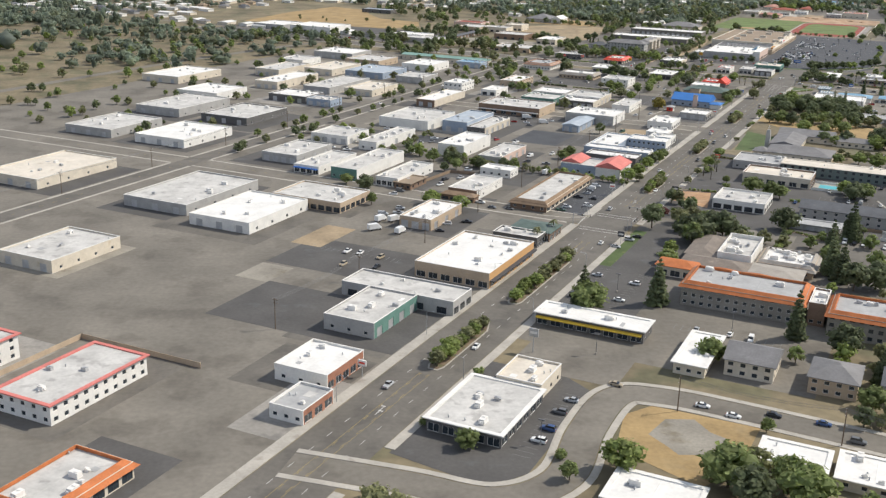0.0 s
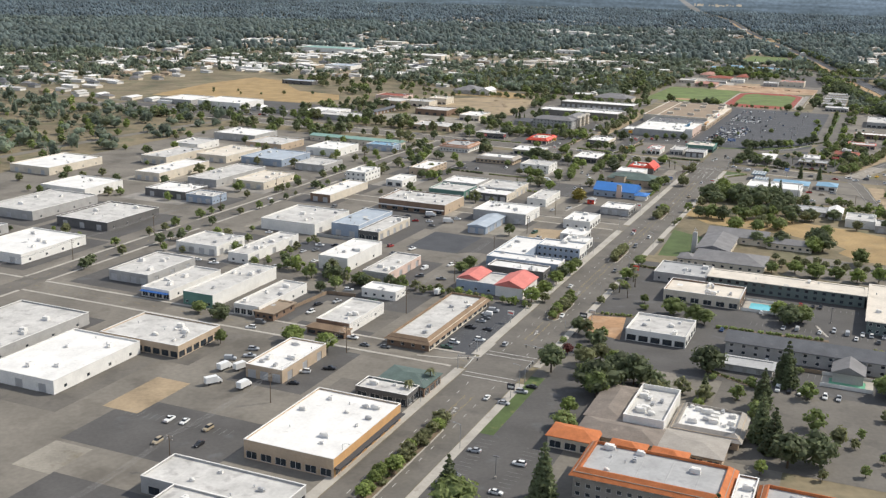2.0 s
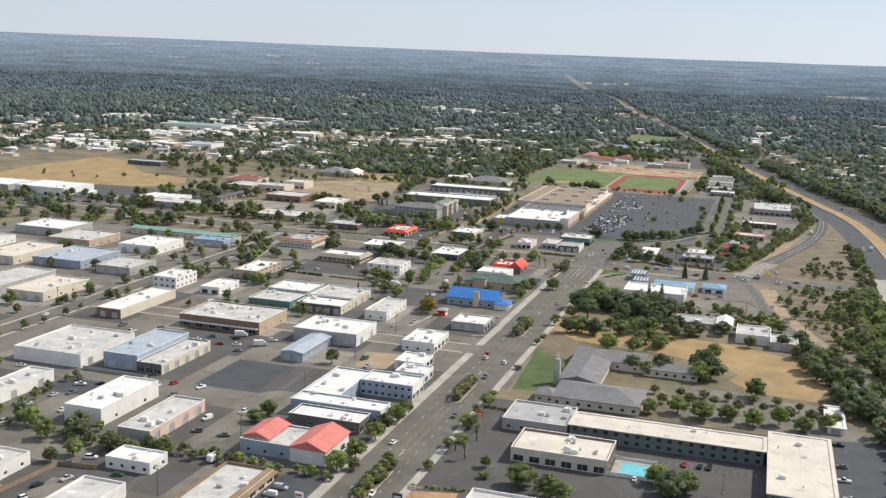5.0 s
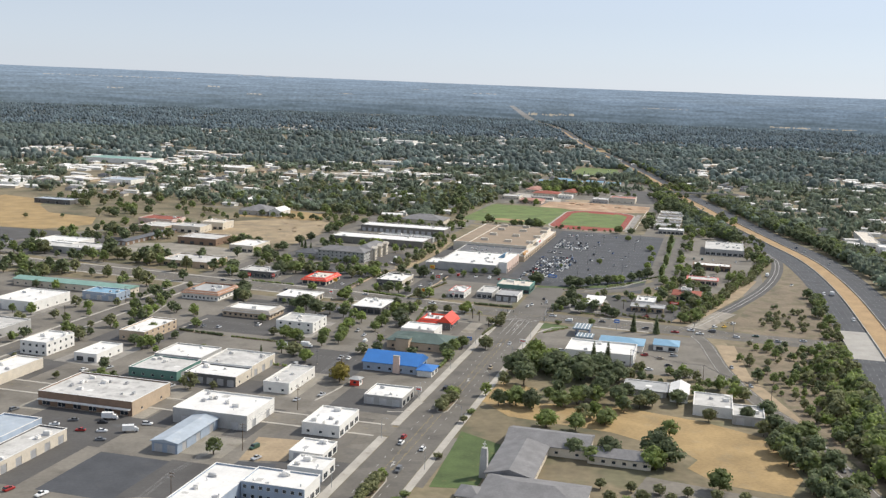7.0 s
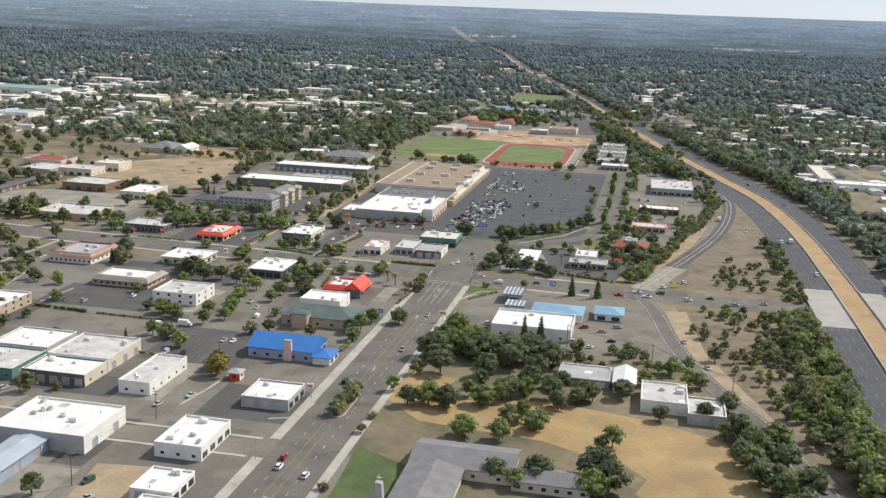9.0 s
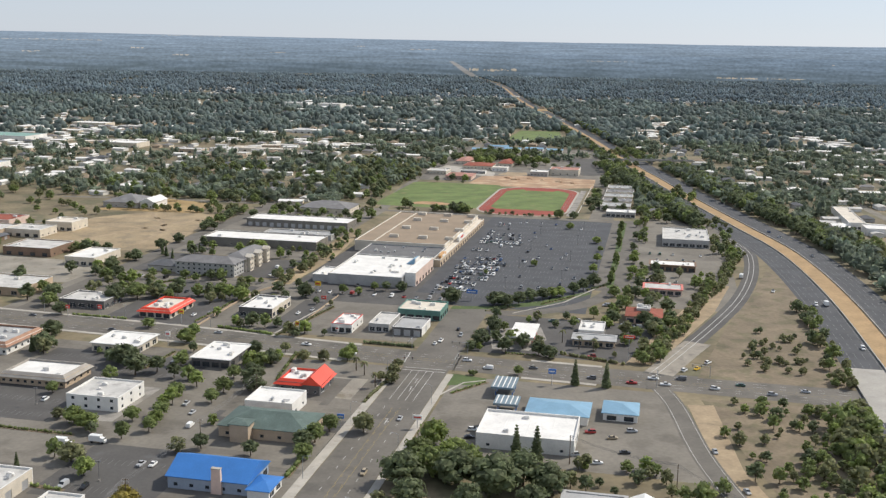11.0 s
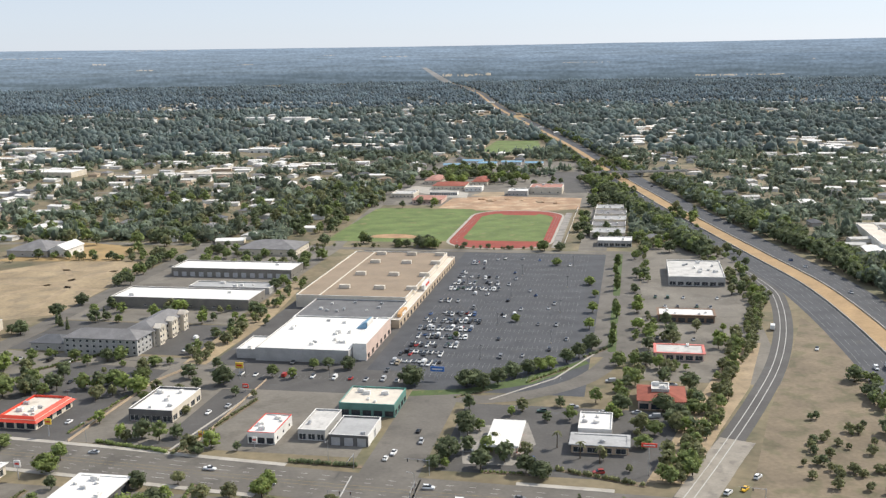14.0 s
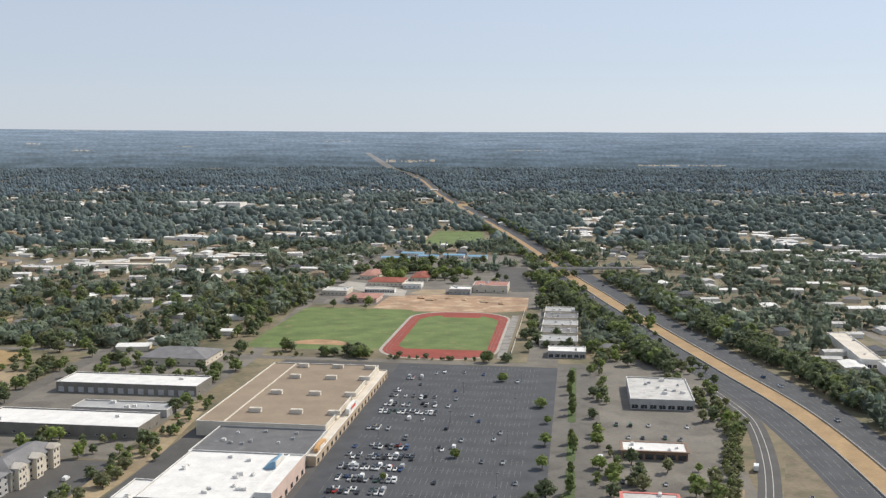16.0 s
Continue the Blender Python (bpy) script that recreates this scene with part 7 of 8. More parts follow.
for i in range(70):
    u, v = hedge_rng.uniform(-640, -415), hedge_rng.uniform(1290, 1560)
    if not (-535 < u < -415 and v < 1478):
        thicket(hedge_rng.choice("oggb"), u, v, hedge_rng.uniform(5, 10))
for i in range(60):
    thicket(hedge_rng.choice("ogb"), hedge_rng.uniform(136, 154), 600 + 16 * i + hedge_rng.uniform(-8, 8), hedge_rng.uniform(5, 11))
for i in range(160):
    thicket(hedge_rng.choice("oggbd"), hedge_rng.uniform(-1000, -640), hedge_rng.uniform(500, 1180), hedge_rng.uniform(5, 10))


fw_v, fw_u = [p[1] for p in fw], [p[0] for p in fw]
for i in range(190):
    v = hedge_rng.uniform(1530, 2010)
    edge = float(np.interp(v, fw_v, fw_u))
    thicket(hedge_rng.choice("oogo"), edge - hedge_rng.uniform(36, 52), v, hedge_rng.uniform(9, 15))
for i in range(260):
    v = hedge_rng.uniform(1440, 2020)
    edge = float(np.interp(v, fw_v, fw_u))
    thicket(hedge_rng.choice("oogo"), edge + hedge_rng.uniform(35, 66), v, hedge_rng.uniform(8, 14))


def joined(name, spots, label):
    """All these trees in one mesh, leaves and trunks with their own materials."""
    verts, faces, mats, names = [], [], [], []
    base = 0
    for kind, u, v, h in spots:
        trunk, crown = LITE[kind]
        full = 10.0
        turn = hedge_rng.uniform(0, 6.28)
        k = h / full
        c, s = math.cos(turn) * k, math.sin(turn) * k
        for me in (trunk, crown):
            co = np.empty(len(me.vertices) * 3, np.float32)
            me.vertices.foreach_get("co", co)
            co = co.reshape(-1, 3)
            out = np.stack([u + co[:, 0] * c - co[:, 1] * s, v + co[:, 0] * s + co[:, 1] * c, co[:, 2] * k], 1)
            mat = me.materials[0].name
            if mat not in names:
                names.append(mat)
            verts.append(out)
            for p in me.polygons:
                faces.append([base + q for q in p.vertices])
                mats.append(names.index(mat))
            base += len(co)
    me = bpy.data.meshes.new(name)
    me.from_pydata(np.concatenate(verts).tolist(), [], faces)
    me.polygons.foreach_set("material_index", np.array(mats, np.int32))
    for q in names:
        me.materials.append(MATS[q])
    ob = tagged(new(name, me), label, "trees", kind="stuff")
    ob.matrix_world = TOWN
    return ob


# yards and lots between the buildings
AREAS = ((-640, -415, 560, 1040, 130), (-400, -345, 1150, 1232, 12), (-300, -205, 1100, 1135, 14), (-345, -210, 1170, 1226, 26), (-350, -205, 860, 1060, 16), (-126, -20, 1140, 1190, 16), (-410, -330, 690, 1000, 26), (-400, -210, 1036, 1064, 14), (-345, -210, 895, 1000, 6), (-310, -205, 600, 630, 18), (-400, -330, 610, 690, 12), (-330, -260, 820, 842, 8), (-400, -360, 900, 1020, 16),
         (-420, -290, 1150, 1232, 30), (-410, -270, 1296, 1336, 26), (-410, -300, 1465, 1560, 50), (-130, -20, 1098, 1128, 26), (-60, -18, 1140, 1260, 40), (-50, 10, 1280, 1335, 20), (-50, -40, 1340, 1560, 22), (14, 34, 1380, 1560, 30),
         (-128, -20, 836, 960, 22), (-60, 10, 916, 960, 22), (-128, -112, 566, 592, 8), (-110, -30, 500, 545, 16), (-60, 30, 480, 560, 24), (-40, 60, 400, 420, 14), (-30, 60, 340, 380, 14), (-34, 60, 270, 345, 26), (40, 66, 560, 760, 40), (-300, -200, 1775, 1830, 8),
         (-320, -240, 2035, 2150, 70), (-120, -60, 1960, 2240, 60), (-100, -50, 1800, 1960, 40), (-50, 10, 1570, 1800, 70), (-348, -320, 1580, 1930, 40))
for u0, u1, v0, v1, n in AREAS:
    k = 0
    while k < n:
        u, v = hedge_rng.uniform(u0, u1), hedge_rng.uniform(v0, v1)
        k += 1
        if any(a - 3 < u < b + 3 and c - 3 < v < d + 3 for a, b, c, d in FOOTPRINTS) or abs(v - 1084) < 18 or abs(u + 404) < 8:
            continue
        if any(abs(v - q) < 9 for q in (534, 806)) and u < -155 or (u > -62 and 700 < v < 735):
            continue
        thicket(hedge_rng.choice("oogbdgb"), u, v, hedge_rng.uniform(3.5, 9.5))
for i in range(16):
    thicket(hedge_rng.choice("oog"), -418 + hedge_rng.uniform(-5, 3), 1395 + 7 * i + hedge_rng.uniform(-3, 3), hedge_rng.uniform(6, 10))
    thicket(hedge_rng.choice("ogb"), -432 - 6 * i + hedge_rng.uniform(-3, 3), 1486 + hedge_rng.uniform(-5, 6), hedge_rng.uniform(5, 9))
for i in range(26):
    thicket(hedge_rng.choice("gbd"), -262 + 4.2 * i + hedge_rng.uniform(-2, 2), 616 + hedge_rng.uniform(-6, 4), hedge_rng.uniform(3, 6))
    thicket(hedge_rng.choice("gb"), -320 + hedge_rng.uniform(-3, 8), 604 + 3 * i + hedge_rng.uniform(-3, 3), hedge_rng.uniform(2.5, 4.5))
# beyond the golden field
for i in range(80):
    u, v = hedge_rng.uniform(-830, -640), hedge_rng.uniform(1392, 1570)
    if v > 1400 + (-700 - u) * 0.75:
        thicket(hedge_rng.choice("oogb"), u, v, hedge_rng.uniform(7, 12))
for i in range(7):
    thicket("ob"[i % 2], -860 + 24 * i + hedge_rng.uniform(-9, 9), 1335 + hedge_rng.uniform(-40, 30), hedge_rng.uniform(4, 7))
# tall growth along the freeway's edges
freeway_edge = [Vector(q) for q in fw]
for k in range(len(freeway_edge) - 1):
    a, b = freeway_edge[k], freeway_edge[k + 1]
    side = Vector((-(b - a).y, (b - a).x)).normalized()
    if not 1580 < a.y < 2700:
        continue
    for i in range(int((b - a).length / 9)):
        q = a + (b - a) * hedge_rng.random()
        near_by = 30 if q.y < 2105 else 21
        for s in (hedge_rng.uniform(near_by, near_by + 12), hedge_rng.uniform(-near_by - 12, -near_by - 1)):
            if abs((q + side * s).y - 2052 - 0.21 * ((q + side * s).x + 42)) > 30:
                thicket(hedge_rng.choice("oog"), (q + side * s).x, (q + side * s).y, hedge_rng.uniform(7, 13))
# trees among the school blocks
for i in range(46):
    thicket(hedge_rng.choice("oogb"), hedge_rng.uniform(-98, -42), hedge_rng.uniform(1600, 1800), hedge_rng.uniform(5, 11))
for u, v, h in ((-285, 2028, 14), (-263, 2010, 13), (-272, 2018, 15), (-266, 2105, 14), (-221, 1985, 13), (-226, 1996, 14), (-222, 2056, 13), (-203, 2083, 12), (-284, 2132, 14), (-243, 2122, 13), (-216, 2112, 14), (-186, 2100, 14), (-180, 2138, 13), (-94, 1806, 14), (-84, 1822, 14),
                (-90, 1812, 12), (-99, 2089, 13), (-88, 2017, 14), (-281, 1578, 11), (-276, 1576, 8), (-219, 1560, 10), (-224, 1561, 9), (-213, 1558, 9), (-245, 1562, 8), (-124, 1559, 9), (-150, 2000, 9), (-140, 1990, 8)):
    thicket("og"[int(u) % 2], u, v, h)
for i in range(22):
    thicket(hedge_rng.choice("oog"), hedge_rng.uniform(-292, -186), hedge_rng.uniform(2084, 2102), hedge_rng.uniform(8, 14))
for i in range(120):
    thicket(hedge_rng.choice("oogb"), hedge_rng.uniform(-425, -324), hedge_rng.uniform(1600, 1960), hedge_rng.uniform(8, 15))
for i in range(120):
    u, v = hedge_rng.uniform(-640, -420), hedge_rng.uniform(1545, 1850)
    thicket(hedge_rng.choice("oogb"), u, v, hedge_rng.uniform(8, 14))
for i in range(40):
    thicket("b", hedge_rng.uniform(-330, -120), hedge_rng.uniform(1558.5, 1561), hedge_rng.uniform(2, 4))
for i in range(36):
    thicket(hedge_rng.choice("bog"), -282 + hedge_rng.uniform(-10, 6), hedge_rng.uniform(1225, 1425), hedge_rng.uniform(3, 7))
joined("roadside_trees", THICKET, "mixed green trees and brush along the roads")

mound_rng = random.Random(77)
for u, v, r in ((-205, 1838, 7), (-188, 1850, 5), (-216, 1850, 6), (-150, 1832, 6), (-172, 1842, 4), (-132, 1822, 5)):
    bm = bmesh.new()
    blob(bm, (0, 0, 0), r, mound_rng, 0.35)
    solid("dirt_mound", bm, "graded_dirt", "low heap of bare orange dirt on graded ground", "mound", at(u, v, 0, mound_rng.uniform(0, 90)))
# ---- clipped hedges and low kerbs in the lots ----
def hedge(line, tall, seed):
    """A clipped hedge: lumps of leaves set close along a line."""
    rng = random.Random(seed)
    bm = bmesh.new()
    for a, b in zip(line, line[1:]):
        a, b = Vector(a), Vector(b)
        n = max(2, int((b - a).length / 1.5))
        for i in range(n):
            if rng.random() < 0.1:
                continue
            q = a + (b - a) * (i + rng.uniform(-0.2, 0.2)) / n
            r = tall * rng.uniform(0.42, 0.62)
            c = (q.x + rng.uniform(-0.3, 0.3), q.y + rng.uniform(-0.3, 0.3), r * 0.8)
            blob(bm, c, r, rng, 0.9)
            leaves(bm, c, r * 1.1, 9, 0.3, rng, 0.9)
    solid("hedge", bm, rng.choice(("leaf_green", "leaf_olive", "leaf_dark", "leaf_green")), "low clipped green hedge in a planted strip", "hedge", TOWN, "hedges of the lots")


for i, line in enumerate(([(-293, 1117), (-291, 1168)],
                          [(-237, 1101), (-226, 1171)],
                          [(-369, 1112), (-333, 1111)],
                          [(-275, 1109), (-239, 1102)],
                          [(-279, 1028), (-277, 1059)],
                          [(-209, 1028), (-215, 1073)],
                          [(-364, 1194), (-337, 1235)],
                          [(-185, 1100), (-155, 1099)],
                          [(-133, 1187), (-117, 1201)],
                          [(-101, 1214), (-82, 1241)],
                          [(-75, 1260), (-61, 1284)],
                          [(-78, 1107), (-44, 1096)],
                          [(-107, 1101), (-89, 1101)],
                          [(-129, 622), (-106, 626)],
                          [(-69, 628), (-19, 632)],
                          [(1, 625), (20, 624)],
                          [(-64, 570), (-38, 557)],
                          [(23, 639), (30, 640)],
                          [(-125, 718), (-90, 712)],
                          [(-339, 943), (-307, 940)],
                          [(-302, 940), (-264, 939)],
                          [(-254, 891), (-238, 889)],
                          [(-159, 1008), (-156, 1052)],
                          [(-164, 920), (-165, 949)],
                          [(-123, 1030), (-109, 1051)])):
    bm = bmesh.new()
    band(bm, line, 2.6, 0.13, 0.13)
    solid("planting_strip", bm, "soil_bark", "raised strip of bark and soil with a kerb", "planter", TOWN, kind="structure")
    hedge(line, 1.3 + 0.25 * (i % 4), i)
for line in ([(-180, 531), (-165, 534), (-155, 541), (-155, 560)], [(-377, 972), (-385, 1008)], [(-341, 950), (-339, 979)], [(-206, 837), (-203, 856), (-201, 875)], [(-167, 833), (-157, 837), (-155, 854)], [(-240, 1105), (-231, 1180)], [(-116, 1186), (-88, 1222), (-70, 1268)], [(-26, 653), (-20, 638)], [(-128, 1026), (-120, 1047), (-110, 1053)]):
    bm = bmesh.new()
    band(bm, line, 1.1, 0.16, 0.16)
    solid("kerb", bm, "concrete", "pale concrete kerb at the edge of a lot", "kerb", TOWN, kind="structure")

# ---- woods ----
FW = [Vector(p) for p in fw]
STREETS = [Vector(p) for line in far_streets for p in smooth(line, 12)]


def clear_of(u, v):
    """Whether woods may stand here."""
    p = Vector((u, v))
    gap = 34 if v < 1600 else 30 if v < 2105 else 22
    for a, b in zip(FW, FW[1:]):
        if min(a.y, b.y) - 60 < v < max(a.y, b.y) + 60:
            t = max(0.0, min(1.0, (p - a).dot(b - a) / (b - a).length_squared))
            if (a + (b - a) * t - p).length < gap:
                return False
    if -640 < u < 62 and v < 1562:
        return False
    if -1050 < u <= -640 and v < 1580 and (v > 1120 or (int(u) * 7 + int(v) * 3) % 5):
        return False
    if -140 < u < 70 and abs(v - 2052 - 0.21 * (u + 42)) < 32:
        return False
    if -348 < u < -52 and 1560 < v < 2245:
        return (u < -330 and v > 1640) or (-200 < u < -120 and 2060 < v < 2140)
    if -305 < u < -192 and 2360 < v < 2610:
        return False
    if 140 < u < 250 and 1380 < v < 1700:
        return False
    if v < 2700:
        for q in STREETS:
            if (q - p).length_squared < 110:
                return False
    for fu, fv, ru, rv in ((-700, 2060, 140, 60), (-780, 1965, 50, 45), (-470, 2010, 70, 45), (-850, 3140, 200, 60), (-1050, 2360, 130, 60), (-660, 2386, 50, 34), (-690, 1990, 70, 34), (-1080, 2080, 120, 60), (-430, 3300, 240, 50), (255, 2450, 70, 60), (420, 3400, 190, 60), (800, 3900, 260, 60), (-1200, 3600, 220, 50), (180, 3800, 120, 40), (-880, 3100, 120, 40)):
        if ((u - fu) / ru) ** 2 + ((v - fv) / rv) ** 2 < 1:
            return False
    return True


for fu, fv, ru, rv in ((-430, 3300, 235, 45), (420, 3400, 185, 55), (800, 3900, 250, 55), (-1200, 3600, 215, 45), (180, 3800, 115, 35)):
    ground_patch("bare_ground", [(fu + ru * math.cos(a * 0.3927) * (1 + 0.2 * math.sin(3.1 * a)), fv + rv * math.sin(a * 0.3927)) for a in range(16)], "dry_grass", "far field of dry golden grass", 0.3)

# ---- houses among the trees ----
HOUSES = {}
for key, (w, d, roof, wall, hip) in {"a": (16, 11, "roof_shingle_light", "wall_cream", True), "b": (18, 10, "roof_light", "wall_white", False), "c": (14, 12, "roof_tan", "wall_tan", True),
                                     "d": (20, 12, "roof_white", "wall_white", False), "e": (15, 10, "roof_shingle", "wall_grey", True), "f": (24, 15, "roof_white", "wall_cream", False), "g": (50, 21, "roof_white", "wall_cream", False), "h": (38, 18, "roof_light", "wall_white", False), "i": (30, 16, "roof_cream", "wall_tan", False)}.items():
    bm = bmesh.new()
    box(bm, -w / 2, w / 2, -d / 2, d / 2, 0, 3.2)
    body = mesh_of(bm, wall, "wall")
    top_mesh = mesh_of(ridge_roof(w, d, 3.46, 2.4 if hip else 1.2 if w < 26 else 0.5, 0.6, hip), roof, "roof")
    glass_bm = bmesh.new()
    for x in (-w / 3, 0, w / 3):
        box(glass_bm, x - 0.8, x + 0.8, -d / 2 - 0.05, -d / 2 - 0.003, 1.0, 2.3)
    HOUSES[key] = (body, top_mesh, mesh_of(glass_bm, "window_glass", "window"), roof.replace("roof_", "").replace("_", " "))
house_rng = random.Random(31)
PLOTS, CLEARED = [], []
while len(PLOTS) < 2100:
    v = 1180 + 2900 * house_rng.random() ** 1.4
    u = house_rng.uniform(-1600, 860) if v > 1560 else house_rng.choice((house_rng.uniform(-1300, -650), house_rng.uniform(160, 800)))
    ok = not (-348 < u < -45 and v < 2245) and not (-305 < u < -192 and 2360 < v < 2610) and not (-1000 < u < -640 and 1200 < v < 1580)
    if not ok or min((q - Vector((u, v))).length for q in FW) < 62:
        continue
    if any((q[0] - u) ** 2 + (q[1] - v) ** 2 < 550 for q in PLOTS):
        continue
    PLOTS.append((u, v))
for u, v in ((-60, 1), (-25, -18), (0, 14), (30, -10), (62, 6), (90, -20), (120, 10)):
    PLOTS.append((-1000 + u, 1700 + v))
for i in range(110):
    PLOTS.append((house_rng.uniform(-1380, -760), house_rng.uniform(1600, 2350)))
PLOTS.sort(key=lambda q: q[1] - 0.2 * abs(q[0] + 300))
rest = {}
# rows of shops along the far streets
SHOPS = []
for u0, v0, u1, v1, wide, n in ((-690, 2062, -480, 2195, 26, 12), (-1010, 3150, -700, 3050, 40, 13), (-1430, 2285, -950, 2255, 36, 20), (-1260, 1580, -900, 1760, 60, 20), (-1120, 1880, -860, 2090, 60, 16), (-1600, 2560, -1480, 2640, 40, 8), (-560, 2270, -520, 2720, 30, 8),
                                (-800, 2310, -700, 2330, 30, 6), (225, 2440, 290, 2520, 30, 6), (-560, 4900, -200, 5330, 26, 12), (-1560, 2950, -1400, 3080, 50, 9), (-800, 4330, -640, 4420, 60, 9), (-60, 2600, -20, 2960, 40, 10)):
    for i in range(n):
        f = (i + house_rng.uniform(0.1, 0.9)) / n
        SHOPS.append((u0 + (u1 - u0) * f, v0 + (v1 - v0) * f + house_rng.uniform(-wide, wide)))
for u, v in SHOPS:
    rest.setdefault("all", []).append((house_rng.choice("ghhiifdb"), u, v, house_rng.choice((0, 0, 12, -14, 90, 75))))
    CLEARED.extend(((u - 12, v - 4), (u + 12, v - 4)))
for i, (u, v) in enumerate(PLOTS):
    key, turn = house_rng.choice("abbcddef"), house_rng.choice((0, 90, 12, -8, 98))
    body, top_mesh, glass_mesh, word = HOUSES[key]
    if i < 200:
        ob = thing("house", "low house with a " + word + " roof among the trees", "house", at(u, v, 0, turn), "houses among the trees")
        part("wall", body, None, ob)
        part("roof", top_mesh, None, ob)
        continue
    rest.setdefault("all", []).append((key, u, v, turn))
bm = bmesh.new()
slots = []
for key, u, v, turn in rest["all"]:
    for me in HOUSES[key][:2]:
        if me.materials[0] not in slots:
            slots.append(me.materials[0])
        start_v, start_f = len(bm.verts), len(bm.faces)
        bm.from_mesh(me)
        bm.verts.ensure_lookup_table()
        bm.faces.ensure_lookup_table()
        m = pose(u, v, 0, 0, 0, turn)
        for w_ in bm.verts[start_v:]:
            w_.co = m @ w_.co
        for f_ in bm.faces[start_f:]:
            f_.material_index = slots.index(me.materials[0])
far_houses = solid("far_houses", bm, slots[0], "hundreds of low houses among the far trees", "houses", TOWN, kind="stuff")
for mat in slots[1:]:
    far_houses.data.materials.append(mat)


bmi = bmesh.new()
bmesh.ops.create_icosphere(bmi, subdivisions=1, radius=1.0)
ICO_V = np.array([v.co[:] for v in bmi.verts])
ICO_F = np.array([[v.index for v in f.verts] for f in bmi.faces])
bmi.free()


PLOT_GRID = {}
for q in PLOTS + CLEARED:
    PLOT_GRID.setdefault((int(q[0] // 40), int(q[1] // 40)), []).append(q)


def near_house(u, v):
    cu, cv = int(u // 40), int(v // 40)
    return any((q[0] - u) ** 2 + (q[1] - v - 9) ** 2 < 420 for i in (-1, 0, 1) for k in (-1, 0, 1) for q in PLOT_GRID.get((cu + i, cv + k), ()))


OCT_V = np.array([(1, 0, 0), (-1, 0, 0), (0, 1, 0), (0, -1, 0), (0, 0, 1), (0, 0, -1)], float)
OCT_F = np.array([(0, 2, 4), (2, 1, 4), (1, 3, 4), (3, 0, 4), (2, 0, 5), (1, 2, 5), (3, 1, 5), (0, 3, 5)])


def woods(near, far, cell, sizes, mat, label, chance, blobs, shape, sector):
    """Trees over a sector of a ring: each a crown of a few uneven clumps, one in five a slim conifer."""
    rng = np.random.default_rng(int(near + 7 * sector[0]))
    clump_v, clump_f = shape
    spots = []
    start, end = radians(sector[0]), radians(sector[1])
    r = near
    while r < far:
        n = int((end - start) * r / cell)
        for i in range(n):
            a = start + (end - start) * (i + rng.uniform(-0.6, 0.6)) / n
            rr = r + rng.uniform(-0.6, 0.6) * cell
            x, y = 150 + rr * math.sin(a), 400 + rr * math.cos(a)
            u, v = x * math.cos(radians(25)) - y * math.sin(radians(25)), x * math.sin(radians(25)) + y * math.cos(radians(25))
            thin = 0.5 + 0.5 * noise.noise((x * 0.006, y * 0.006, 4.0)) + 0.35 * noise.noise((x * 0.02, y * 0.02, 9.0))
            if thin < chance or near_house(u, v) or not clear_of(u, v):
                continue
            spots.append((x, y, rng.uniform(*sizes) * (0.75 + 0.5 * thin)))
        r += cell
    spots = np.array(spots)
    m = len(spots)
    slim = rng.random(m) < 0.2
    wide = np.where(slim, rng.uniform(0.24, 0.36, m), rng.uniform(0.42, 0.68, m)) * spots[:, 2]
    tall = np.where(slim, rng.uniform(1.0, 1.5, m), rng.uniform(0.7, 1.15, m)) * spots[:, 2]
    verts, faces = [], []
    nv = len(clump_v)
    for b in range(blobs):
        part_of = 1.0 if blobs == 1 else rng.uniform(0.5, 0.78, m)
        turn = rng.uniform(0, 6.28, m)
        out = (0 if blobs == 1 else 1) * wide * rng.uniform(0.25, 0.75, m)
        height = tall * (0.5 if blobs == 1 else rng.uniform(0.34, 0.74, m))
        jitter = rng.uniform(0.62, 1.3, (m, nv, 1))
        c, s = np.cos(turn)[:, None], np.sin(turn)[:, None]
        v = clump_v[None] * jitter
        x, y = v[:, :, 0] * c - v[:, :, 1] * s, v[:, :, 0] * s + v[:, :, 1] * c
        v = np.stack([x * (wide * part_of)[:, None] + (spots[:, 0] + out * np.cos(turn))[:, None],
                      y * (wide * part_of)[:, None] + (spots[:, 1] + out * np.sin(turn))[:, None],
                      v[:, :, 2] * (tall * 0.5 * (1.0 if blobs == 1 else 0.6))[:, None] + height[:, None]], 2)
        verts.append(v.reshape(-1, 3))
        faces.append((clump_f[None] + (np.arange(m) * nv)[:, None, None] + b * m * nv).reshape(-1, 3))
    if clump_f is ICO_F:
        # sprays of leaves that break up the outline
        count = 9 * blobs if blobs > 1 else 6
        d = rng.normal(size=(m, count, 3))
        d /= np.linalg.norm(d, axis=2, keepdims=True)
        far_out = rng.uniform(0.85, 1.25, (m, count, 1))
        c = d * far_out * np.stack([wide, wide, tall * 0.42], 1)[:, None] + np.stack([spots[:, 0], spots[:, 1], tall * 0.55], 1)[:, None]
        a, b = (rng.normal(size=(m, count, 3)) * (0.085 * spots[:, 2])[:, None, None] for k in range(2))
        base = sum(len(q) for q in verts)
        verts.append(np.stack([c - a, c + b, c + a * 0.9 - b * 0.4], 2).reshape(-1, 3))
        faces.append(np.arange(m * count * 3).reshape(-1, 3) + base)
    verts, faces = np.concatenate(verts) * SCALE, np.concatenate(faces)
    me = bpy.data.meshes.new("woods")
    me.vertices.add(len(verts))
    me.vertices.foreach_set("co", verts.astype(np.float32).ravel())
    me.loops.add(len(faces) * 3)
    me.loops.foreach_set("vertex_index", faces.astype(np.int32).ravel())
